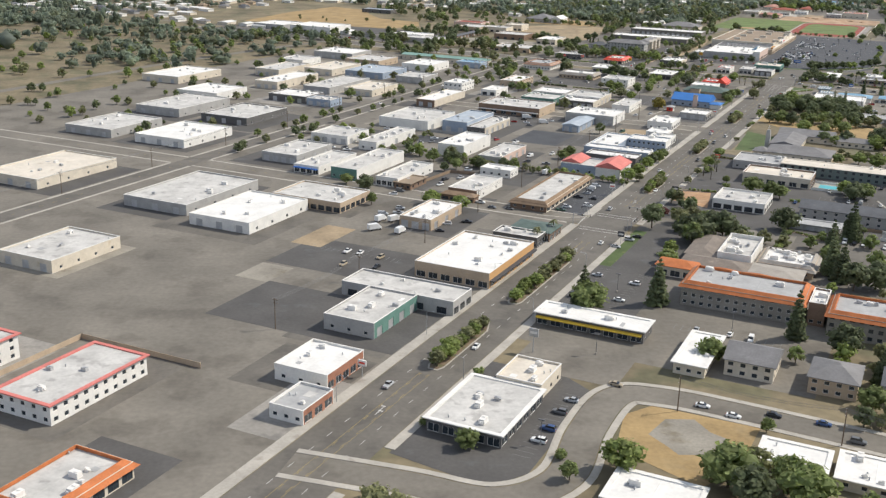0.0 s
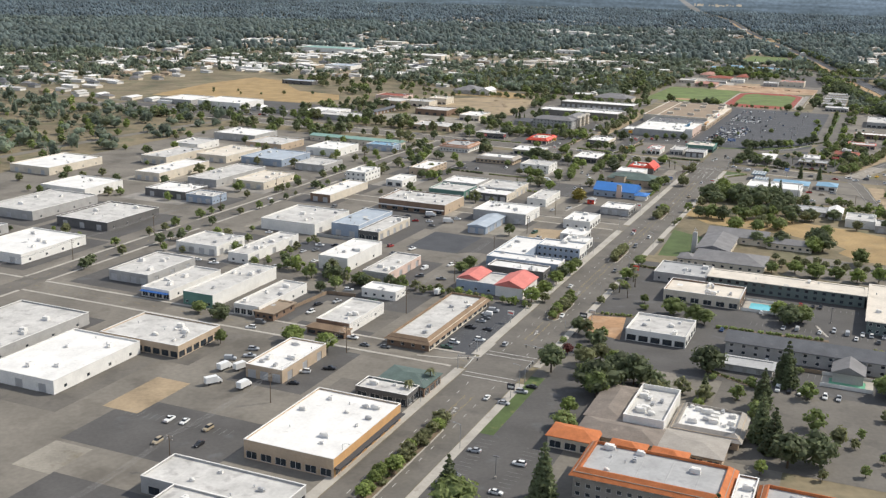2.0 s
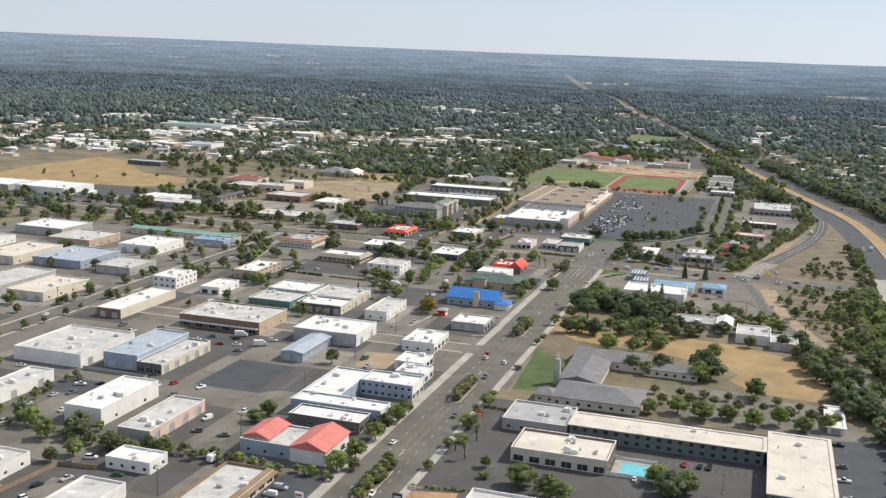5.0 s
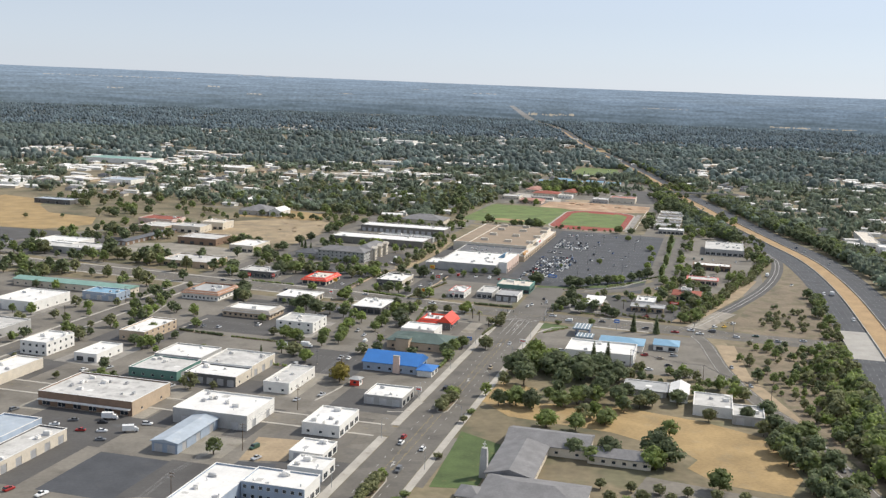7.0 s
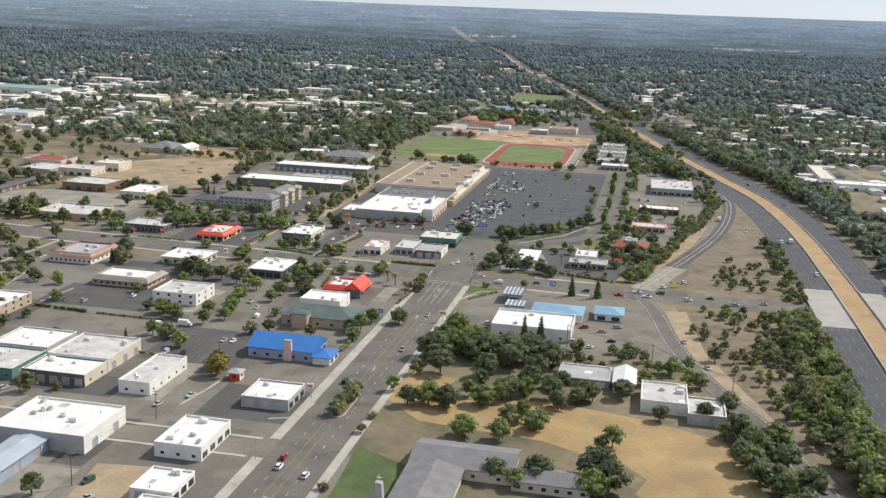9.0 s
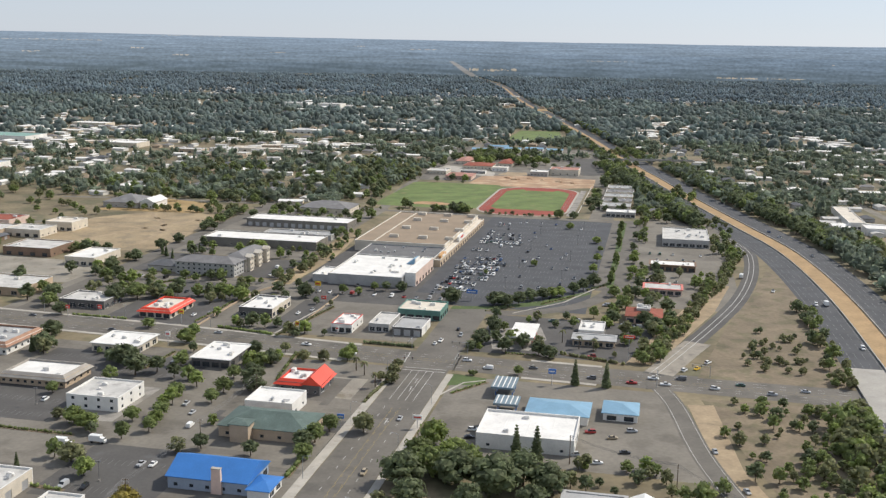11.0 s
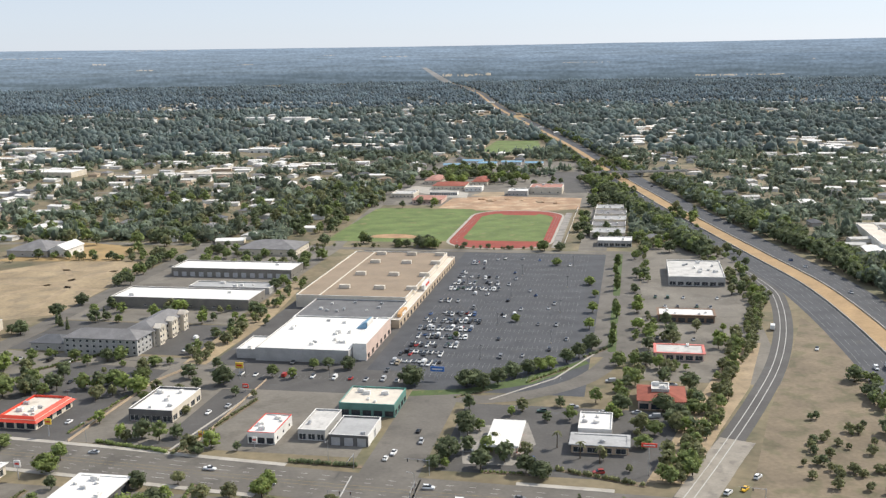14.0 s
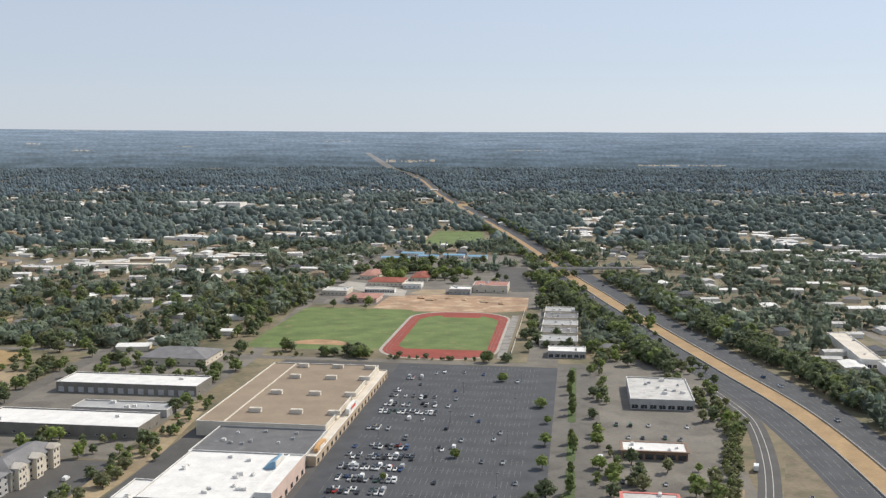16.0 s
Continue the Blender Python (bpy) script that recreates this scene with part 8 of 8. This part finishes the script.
    me.polygons.add(len(faces))
    me.polygons.foreach_set("loop_start", np.arange(0, len(faces) * 3, 3, dtype=np.int32))
    me.polygons.foreach_set("loop_total", np.full(len(faces), 3, dtype=np.int32))
    me.polygons.foreach_set("use_smooth", np.full(len(faces), blobs == 1))
    me.update(calc_edges=True)
    me.materials.append(MATS[mat])
    return tagged(new("woods", me), label, "woods", kind="stuff")


ICO, OCT = (ICO_V, ICO_F), (OCT_V, OCT_F)
AHEAD = (-38, 52)
woods(700, 1250, 10.5, (6, 13), "woods", "mixed green suburban trees", 0.33, 5, ICO, AHEAD)
woods(1250, 1950, 10.5, (6, 14), "woods", "dense dark green suburban trees", 0.31, 2, ICO, AHEAD)
# from here outwards the crowns carry the haze-tinted leaf colours
woods(1950, 3300, 11.5, (5, 16), "woods_mid_hazed", "dense green trees among far houses", 0.34, 1, ICO, AHEAD)
woods(3300, 5700, 15, (5, 16), "woods_far_hazed", "far green woods hazed blue to the horizon", 0.32, 1, OCT, AHEAD)
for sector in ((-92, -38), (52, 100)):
    woods(900, 5700, 36, (14, 26), "woods_mid_hazed", "broad green woods beside the town", 0.25, 1, OCT, sector)

# ---- vehicles ----
def car_body(bm, length, width, sections):
    """A body lofted along its length: sections of (x, half width, low z, high z)."""
    loft(bm, [[(x, -w, z0), (x, w, z0), (x, w * 1.0, (z0 + z1) * 0.55), (x, w * 0.86, z1), (x, -w * 0.86, z1), (x, -w * 1.0, (z0 + z1) * 0.55)] for x, w, z0, z1 in sections])


CARS = {}
for key, (name, sections, cabin, top, wheels, label) in {
    "sedan": ("car", [(-2.3, 0.78, 0.35, 0.85), (-2.1, 0.88, 0.25, 0.98), (-0.9, 0.91, 0.22, 1.0), (1.0, 0.91, 0.22, 0.95), (2.0, 0.86, 0.25, 0.82), (2.3, 0.72, 0.35, 0.66)],
              [(-1.75, 0.74, 0.98), (-1.05, 0.66, 1.42), (0.25, 0.66, 1.42), (1.05, 0.76, 0.94)], (-1.0, 0.22, 1.42), (-1.4, 1.4), "sedan"),
    "suv": ("car", [(-2.35, 0.86, 0.4, 1.0), (-2.2, 0.94, 0.3, 1.1), (-0.8, 0.96, 0.28, 1.12), (1.1, 0.96, 0.28, 1.08), (2.1, 0.9, 0.3, 0.98), (2.35, 0.78, 0.4, 0.8)],
            [(-2.25, 0.84, 1.1), (-1.95, 0.76, 1.72), (0.2, 0.76, 1.72), (1.1, 0.84, 1.07)], (-1.9, 0.15, 1.72), (-1.45, 1.45), "tall estate car"),
    "van": ("van", [(-2.6, 0.94, 0.4, 1.1), (-2.5, 0.98, 0.3, 2.0), (0.7, 0.98, 0.3, 2.05), (1.3, 0.97, 0.3, 1.3), (2.4, 0.92, 0.32, 1.05), (2.6, 0.82, 0.4, 0.85)],
            [(0.6, 0.9, 1.25), (0.75, 0.86, 1.98), (0.9, 0.86, 1.9), (1.45, 0.9, 1.26)], (0.62, 0.74, 2.06), (-1.6, 1.6), "van"),
    "pickup": ("pickup_truck", [(-2.7, 0.9, 0.45, 1.0), (-2.6, 0.95, 0.35, 1.08), (-0.7, 0.96, 0.35, 1.08), (1.2, 0.96, 0.35, 1.08), (2.4, 0.92, 0.35, 0.98), (2.7, 0.8, 0.45, 0.8)],
               [(-0.75, 0.84, 1.07), (-0.6, 0.76, 1.74), (0.6, 0.76, 1.74), (1.3, 0.84, 1.05)], (-0.55, 0.55, 1.74), (-1.65, 1.65), "pickup truck"),
}.items():
    bm = bmesh.new()
    car_body(bm, 4.6, 1.8, sections)
    body = mesh_of(bm, "car_white", "body")
    bm = bmesh.new()
    base_z = cabin[0][2]
    loft(bm, [[(x, -w, base_z - 0.1), (x, w, base_z - 0.1), (x, w, max(z, base_z)), (x, -w, max(z, base_z))] for x, w, z in cabin])
    glass_me = mesh_of(bm, "car_glass", "windows")
    bm = bmesh.new()
    box(bm, top[0], top[1], -0.66, 0.66, top[2] + 0.003, top[2] + 0.05)
    roof_me = mesh_of(bm, "car_white", "roof")
    bm = bmesh.new()
    tube(bm, (0, -0.11, 0), (0, 0.11, 0), 0.33, 0.33, 12)
    wheel = mesh_of(bm, "tyre", "wheel")
    bm = bmesh.new()
    box(bm, -0.03, 0.03, -0.16, 0.16, -0.08, 0.08)
    lamp_me, tail_me = mesh_of(bm, "clear_lamp", "headlight"), None
    bm = bmesh.new()
    box(bm, -0.03, 0.03, -0.14, 0.14, -0.09, 0.09)
    tail_me = mesh_of(bm, "red_lamp", "tail_light")
    CARS[key] = (name, body, glass_me, roof_me, wheel, lamp_me, tail_me, sections, wheels, label)


def car(kind, paint, u, v, rot=0.0, group="parked vehicles"):
    name, body, glass_me, roof_me, wheel, lamp_me, tail_me, sections, wheels, label = CARS[kind]
    ob = thing(name, paint + " " + label + " standing on the asphalt", name.replace("_", " "), at(u, v, 0.07, rot), group)
    for nm, me in (("body", body), ("roof", roof_me)) if v < 1190 else (("body", body),):
        p = part(nm, me, None, ob)
        p.material_slots[0].link = "OBJECT"
        p.material_slots[0].material = MATS["car_" + paint]
    part("cabin_glass", glass_me, None, ob)
    for x in wheels if v < 560 else ():
        for y in (-0.82, 0.82):
            part("wheel", wheel, None, ob, m=pose(x, y, 0.33))
    if v < 460:
        for y in (-0.55, 0.55):
            part("headlight", lamp_me, None, ob, m=pose(sections[-1][0] + 0.01, y, 0.68))
            part("tail_light", tail_me, None, ob, m=pose(sections[0][0] - 0.01, y, 0.78))
    return ob


car_rng = random.Random(44)
PAINTS = ["white"] * 11 + ["silver"] * 6 + ["black"] * 3 + ["grey"] * 4 + ["red", "blue", "tan", "green", "grey", "silver", "black"]


def park(u, v, rot=0.0, kind=None, paint=None, spread=0.35):
    return car(kind or car_rng.choice(("sedan", "sedan", "sedan", "suv", "suv", "pickup", "van")), paint or car_rng.choice(PAINTS), u + car_rng.uniform(-spread, spread), v + car_rng.uniform(-spread, spread), rot + car_rng.uniform(-3, 3))


# the shopping centre's lot: full near the stores, thinning out to the east
FULL = {1: (0.7, 10), 2: (0.6, 9), 3: (0.65, 11), 4: (0.75, 12), 5: (0.8, 12), 6: (0.8, 13), 7: (0.3, 20), 8: (0.12, 22), 9: (0.4, 5), 11: (0.8, 13), 12: (0.5, 12), 13: (0.3, 9), 14: (0.25, 9), 15: (0.22, 8), 16: (0.2, 6)}
for i, v in enumerate(LOT_ROWS[:-1]):
    full, reach = FULL.get(i, (0.04, 20))
    for side in (0, 1):
        for k in range(33):
            u = -174.6 + 2.75 * k
            if car_rng.random() < (full if k < reach else 0.025):
                park(u, v + (2.4 if side == 0 else 7.2), 90 if side else -90)


def parks(text, rot):
    for word in text.split():
        u, v = (float(q) for q in word.split(","))
        park(u, v, rot + car_rng.choice((0, 180)))


parks("-172,545 -171,552 -172,574 -171,585 -171,590 -172,596 -171,602 -123,408 -123,426 -123,436 -123,455 -106,430 -106,452 -93,306 -93,314 -94,326 -93,336 24,660 25,672 24,690 24,705 24,730 -126,512 -124,518 -128,498 -164,575 -162,560", 0)
parks("-72,414 -60,415 -52,414 -232,430 -226,431 -215,430 -210,418 -224,414 -36,682 -30,683 -26,683 -40,641 -34,642 -24,642 -18,647 -12,646 -8,640 -40,662 -50,577 -47,577 -44,577 -56,578 -34,560 -30,560 -26,560 -22,560 -16,560 -11,561 -42,590 -5,648 -1,648 4,648 10,648 2,640 -66,625 -52,660 -36,588 -30,588", 90)
parks("-245,505 -242,497 -247,491 -212,492 -210,480 -205,500 -300,760 -296,768 -285,757 -276,760 -308,672 -300,676 -290,669 -340,610 -352,612 -345,616 -338,676 -345,680 -352,684 -255,592 -262,528 -231,590 -224,622 -216,640 -228,640 -282,770 -270,750 -262,775 -250,600", 20)
parks("-246,580 -252,572 -249,560 -306,618 -300,625 -312,640 -310,655 -304,660 -293,640 -292,652 -258,640 -232,655 -222,668 -270,690 -276,684 -352,600 -318,610 -262,676 -256,690 -340,760 -352,768 -330,772 -318,830 -300,826 -282,832 -246,824 -214,834 -206,846 -340,842 -330,850 -198,752 -204,764", 75)
parks("-320,1020 -306,1021 -280,1039 -268,1038 -330,957 -320,958 -300,975 -240,893 -232,893 -218,918 -222,917 -236,985 -228,975 -222,960 -252,968 -300,1130 -340,1182 -330,1183 -310,1183 -248,1208 -240,1207 -225,1208 -220,1207 -210,1208 -198,1207 -190,1208 -182,1207 -173,1208 -166,1207 -228,1230 -216,1228 -242,1150 -236,1160 -30,1377 -22,1377 -10,1378 -2,1377 -36,1402 -28,1402 -18,1402 4,1402 -36,1302 -30,1302 -16,1302 -350,1217 -362,1217 -380,1217 -330,1240 -296,1245 -296,1256 -300,1270", 90)
parks("-60,968 -50,962 -40,975 -46,990 -38,1000 -55,995 -104,985 -104,976 -112,968 -90,1115 -115,1120 -70,1170 -62,1174 -48,1176 -40,1172 -62,1106 -90,1172 -76,1180 -30,1218 -60,1220", 15)
# vehicles on the streets
for u, v, rot in ((-149, 318, 90), (-137, 360, -90), (-136, 500, 90), (-150, 560, 90), (-139, 610, -90), (-150, 660, 90), (-136, 700, 90), (-138, 760, -90), (-148, 800, 90), (-136, 788, 90), (-147, 792, 90), (-150, 880, 90), (-137, 930, -90), (-138, 990, -90)):
    park(u, v, rot)
for u, v, rot in ((-390, 1104, 5), (-330, 1088, 0), (-270, 1097, 183), (-215, 1088, -3), (-186, 1078, 177), (-125, 1082, 0), (-112, 1072, 180), (-90, 1078, 0), (-60, 1069, 180), (-30, 1076, 0), (-24, 1068, 0), (-16, 1079, 175), (0, 1068, 0), (12, 1076, 180), (26, 1066, 0), (42, 1074, 0), (-40, 1066, 180), (-148, 1108, 90), (-146, 1114, 90), (-141, 1140, 90), (-137, 1128, -90)):
    park(u, v, rot)
car("sedan", "yellow", -8, 1098, 240)
for u, v, rot in ((-14, 1094, 60), (-2, 1110, 60), (48, 1290, 80), (-4, 985, -80), (6, 948, -75), (40, 826, -70)):
    park(u, v, rot)
for i in range(14):
    k = car_rng.randrange(20, len(fw) - 30)
    p, q = Vector(fw[k]), Vector(fw[k + 1])
    t = (q - p).normalized()
    off = car_rng.choice((11.3, 15.8, 20, -11.3, -15.8, -20))
    s = p + Vector((-t.y, t.x)) * off + t * car_rng.uniform(0, 15)
    park(s.x, s.y, math.degrees(math.atan2(t.y, t.x)) + (180 if off > 0 else 0))
for i in range(14):
    park(-780 + 6.2 * (i % 20) * 1.6 + car_rng.uniform(-1, 1), 1150 + 14 * (i // 20) + car_rng.uniform(-2, 2), 90)
for u, v in ((-84, 354), (-56, 352), (-35, 356), (-46, 349), (-20, 357), (-10, 350), (6, 353), (22, 349), (-262, 536), (-196, 533), (-214, 537), (-205, 531), (-240, 529), (-404, 700), (-405, 770), (-403, 880)):
    park(u, v, 0 if v < 600 else 90)


def box_truck(u, v, rot, cab="white"):
    ob = thing("box_truck", "white box truck parked in a yard", "truck", at(u, v, 0.07, rot), "parked vehicles")
    bm = bmesh.new()
    box(bm, -3.6, 1.4, -1.2, 1.2, 0.9, 3.3)
    part("cargo_box", bm, "car_white", ob)
    bm = bmesh.new()
    loft(bm, [[(1.5, -1.05, 0.5), (1.5, 1.05, 0.5), (1.5, 1.0, 2.4), (1.5, -1.0, 2.4)], [(2.6, -1.05, 0.5), (2.6, 1.05, 0.5), (2.6, 0.95, 2.2), (2.6, -0.95, 2.2)], [(3.4, -1.0, 0.5), (3.4, 1.0, 0.5), (3.4, 0.9, 1.3), (3.4, -0.9, 1.3)]])
    part("cab", bm, "car_" + cab, ob)
    bm = bmesh.new()
    box(bm, 2.62, 3.0, -0.85, 0.85, 1.45, 2.1)
    part("windscreen", bm, "car_glass", ob)
    for x in (-2.4, 2.4):
        for y in (-1.0, 1.0):
            bm = bmesh.new()
            tube(bm, (x, y - 0.15, 0.45), (x, y + 0.15, 0.45), 0.45, 0.45, 12)
            part("wheel", bm, "tyre", ob)


for u, v, rot in ((-237, 484, 70), (-243, 481, 80), (-225, 468, 85), (-206, 616, 80), (-264, 764, 30), (-282, 776, 20), (-262, 928, 0), (-250, 934, 0), (-238, 466, 60), (-272, 652, 90), (30, 1330, 80), (-46, 1334, 90), (78, 1260, 95)):
    box_truck(u, v, rot)


# ---- poles, lamps and signs ----
def street_lamp(u, v, rot=0.0, h=9.0):
    ob = thing("street_lamp", "tall grey metal street lamp with a curved arm", "street lamp", at(u, v, 0, rot), "street lamps")
    part("post", shared(("lamp_post", h), lambda bm: tube(bm, (0, 0, 0), (0, 0, h), 0.12, 0.07, 8), "galvanised"), None, ob)
    part("arm", shared(("lamp_arm", h), lambda bm: (tube(bm, (0, 0, h - 0.1), (1.2, 0, h + 0.45), 0.06, 0.05, 6), tube(bm, (1.2, 0, h + 0.45), (2.2, 0, h + 0.5), 0.05, 0.05, 6)), "galvanised"), None, ob)
    part("lamp_head", shared(("lamp_head", h), lambda bm: loft(bm, [[(2.1, -0.15, h + 0.42), (2.1, 0.15, h + 0.42), (2.1, 0.12, h + 0.6), (2.1, -0.12, h + 0.6)], [(2.9, -0.2, h + 0.42), (2.9, 0.2, h + 0.42), (2.9, 0.14, h + 0.56), (2.9, -0.14, h + 0.56)]]), "metal_grey"), None, ob)


def lot_lamp(u, v, h=8.0):
    ob = thing("lot_lamp", "dark parking-lot lamp with two box heads", "street lamp", at(u, v), "parking-lot lamps")
    part("base", shared(("lot_base",), lambda bm: tube(bm, (0, 0, 0), (0, 0, 0.8), 0.35, 0.35, 10), "concrete"), None, ob)
    part("post", shared(("lot_post", h), lambda bm: tube(bm, (0, 0, 0.8), (0, 0, h), 0.11, 0.09, 8), "metal_dark"), None, ob)
    for s in (-1, 1):
        part("lamp_head", shared(("lot_head", h, s), lambda bm: box(bm, min(s * 0.1, s * 1.0), max(s * 0.1, s * 1.0), -0.3, 0.3, h - 0.25, h + 0.02), "metal_dark"), None, ob)


def utility_pole(u, v, rot=0.0, h=12.0):
    ob = thing("utility_pole", "brown wooden utility pole with crossarms", "utility pole", at(u, v, 0, rot), "utility poles")
    part("pole", shared(("pole", h), lambda bm: tube(bm, (0, 0, -0.2), (0, 0, h), 0.2, 0.13, 8), "wood_pole"), None, ob)
    for z in (h - 0.6, h - 1.8):
        part("crossarm", shared(("crossarm", z), lambda bm: box(bm, -1.3, 1.3, 0.14, 0.28, z - 0.08, z + 0.08), "wood_pole"), None, ob)
        for x in (-1.1, 1.1):
            part("insulator", shared(("insulator",), lambda bm: tube(bm, (0, 0, 0), (0, 0, 0.25), 0.07, 0.05, 6), "trim_white"), None, ob, m=pose(x, 0.21, z + 0.08))
    return at(u, v, 0, rot)


def wires(name, runs):
    bm = bmesh.new()
    for a, b, h in runs:
        for x in (-1.1, -0.5, 0.5, 1.1):
            p0, p1 = a @ Vector((x, 0.2, h - 0.3)), b @ Vector((x, 0.2, h - 0.3))
            last = p0
            for k in range(1, 7):
                t = k / 6
                p = p0.lerp(p1, t) - Vector((0, 0, 1.2 * 4 * t * (1 - t)))
                tube(bm, last, p, 0.022, 0.022, 4, False)
                last = p
    solid(name, bm, "metal_dark", "sagging dark overhead power lines", "power line", kind="stuff")


for v in range(300, 1060, 62):
    street_lamp(-157.6, v, 0)
    street_lamp(-128.6, v + 31, 180)
for u in range(-390, -165, 55):
    street_lamp(u, 1112 + (-u - 300) * 0.06 - 2, 270)
for u, v in ((-130, 1250), (-130, 1320), (-130, 1390), (-130, 1460), (-95, 1285), (-95, 1355), (-95, 1425), (-95, 1495), (-165, 1285), (-165, 1355), (-165, 1425), (-110, 440), (-60, 420), (-20, 660), (24, 640), (-312, 1150), (-300, 1040), (-300, 968), (-230, 900), (-92, 305), (-98, 375), (-245, 1205), (-200, 1205)):
    lot_lamp(u, v)
runs = []
for line in ([(-208, v) for v in range(340, 1060, 60)], [(-412.5, v) for v in range(300, 1060, 70)], [(-62, 345), (-14, 346), (34, 343)], [(-61, 959), (-20, 940), (14, 905)]):
    last = None
    for u, v in line:
        m = utility_pole(u, v, 0 if abs(line[0][0] - line[-1][0]) < 5 else 90)
        if last:
            runs.append((last, m, 12.0))
        last = m
wires("power_line", runs)


def pole_sign(u, v, h, w, tall, mat, post="metal_grey", rot=0.0, label="roadside pole sign with a plain panel"):
    ob = thing("pole_sign", label, "sign", at(u, v, 0, rot), "roadside signs")
    bm = bmesh.new()
    tube(bm, (0, 0, 0), (0, 0, h - tall), 0.18, 0.16, 8)
    part("post", bm, post, ob)
    bm = bmesh.new()
    box(bm, -w / 2, w / 2, -0.25, 0.25, h - tall, h)
    part("panel", bm, mat, ob)
    for s in (-1, 1):
        bm = bmesh.new()
        box(bm, -w * 0.38, w * 0.38, min(s * 0.255, s * 0.3), max(s * 0.255, s * 0.3), h - tall * 0.65, h - tall * 0.35)
        part("sign_bar", bm, "trim_white" if mat not in ("trim_white", "trim_yellow") else "trim_red", ob)


for u, v, h, w, tall, mat in ((-126, 600, 7, 3.5, 2.5, "trim_dark"), (-125, 612, 5, 3, 1.6, "metal_grey"), (-158.4, 590, 6, 3, 2, "trim_white"), (-122, 690, 8, 3, 2.4, "trim_red"), (-128, 505, 6, 3, 2.6, "trim_dark"), (-159, 860, 6, 3, 2.2, "trim_white"),
                              (-160, 975, 6, 3, 2, "trim_blue"), (-300, 1113, 8, 3, 2.6, "trim_yellow"), (-246, 1200, 9, 4, 3, "trim_yellow"), (-229, 1113, 6, 2.4, 2.6, "trim_yellow"), (-205, 1112, 5, 2, 2.2, "trim_white"), (-236, 1182, 4, 3, 2, "trim_red"),
                              (-43, 1107, 13, 6, 1.5, "trim_red"), (-78, 1055, 8, 3.6, 2.4, "trim_blue"), (-128, 982, 6, 4, 2, "trim_white"), (-118, 366, 9, 3.4, 3, "metal_grey"), (-286, 1068, 8, 2.6, 2.8, "trim_white"), (-352, 1113, 7, 2.4, 2.2, "trim_red"), (-160, 320, 6, 3, 2, "trim_white"), (-146, 1212, 7, 7, 2.4, "trim_blue"), (-370, 1108, 7, 2.4, 2.0, "trim_red")):
    pole_sign(u, v, h, w, tall, mat)


def traffic_signal(u, v, rot):
    ob = thing("traffic_signal", "grey traffic signal pole with a long mast arm", "traffic signal", at(u, v, 0, rot), "traffic signals")
    part("post", shared(("signal_post",), lambda bm: tube(bm, (0, 0, 0), (0, 0, 6.4), 0.16, 0.12, 8), "galvanised"), None, ob)
    part("mast_arm", shared(("signal_arm",), lambda bm: tube(bm, (0, 0, 6.0), (9.5, 0, 6.5), 0.1, 0.06, 8), "galvanised"), None, ob)
    for x in (4.5, 8.6):
        head = part("signal_head", shared(("signal_head",), lambda bm: box(bm, -0.18, 0.18, -0.14, 0.14, -1.1, 0.1), "trim_dark"), None, ob, m=pose(x, -0.2, 6.2))
        part("lens", shared(("signal_lens",), lambda bm: tube(bm, (0, -0.15, -0.15), (0, -0.2, -0.15), 0.11, 0.11, 10), "red_lamp"), None, head)


for u, v, rot in ((-158, 1062, 0), (-128, 1064, 90), (-127, 1095, 180), (-158, 1097, 270), (-158, 524, 0), (-128, 548, 180), (-128, 522, 90), (-158, 546, 270), (-28, 1064, 90), (-2, 1086, 180)):
    traffic_signal(u, v, rot)


# ---- fences and walls ----
def fence(points, h, mat, label, name="fence", post=4.0):
    ob = thing(name, label, name.replace("_", " "), TOWN)
    for a, b in zip(points, points[1:]):
        a, b = Vector(a), Vector(b)
        t = (b - a).normalized()
        s = Vector((-t.y, t.x)) * 0.06
        bm = bmesh.new()
        slab(bm, [tuple(a + s), tuple(b + s), tuple(b - s), tuple(a - s)], 0.05, h)
        part("panel", bm, mat, ob)
        n = max(1, int((b - a).length / post))
        for i in range(n + 1):
            p = a.lerp(b, i / n)
            part("post", shared(("fence_post", h, mat), lambda q: box(q, -0.09, 0.09, -0.09, 0.09, 0, h + 0.12), mat), None, ob, m=pose(p.x, p.y, 0))


fence([(-262, 538), (-257, 590), (-242, 592)], 1.8, "wood_fence", "brown wooden yard fence")
fence([(-322, 692), (-286, 692), (-286, 676)], 2.0, "galvanised", "grey metal yard fence")
fence([(-262, 230), (-262, 300), (-210, 300)], 2.0, "wall_tan", "tan block boundary wall", "boundary_wall")
fence([(-232, 1112), (-232, 1200)], 1.0, "wall_tan", "low tan block wall between lots", "boundary_wall")
fence([(-288, 1108), (-288, 1190), (-280, 1215)], 1.2, "wall_tan", "low tan block wall between lots", "boundary_wall")
fence([(-60, 586), (34, 588)], 1.6, "wood_fence", "brown wooden fence behind the motel")
fence([(-108, 1800), (-108, 1590)], 1.2, "wall_white", "low white wall beside the running track", "boundary_wall")
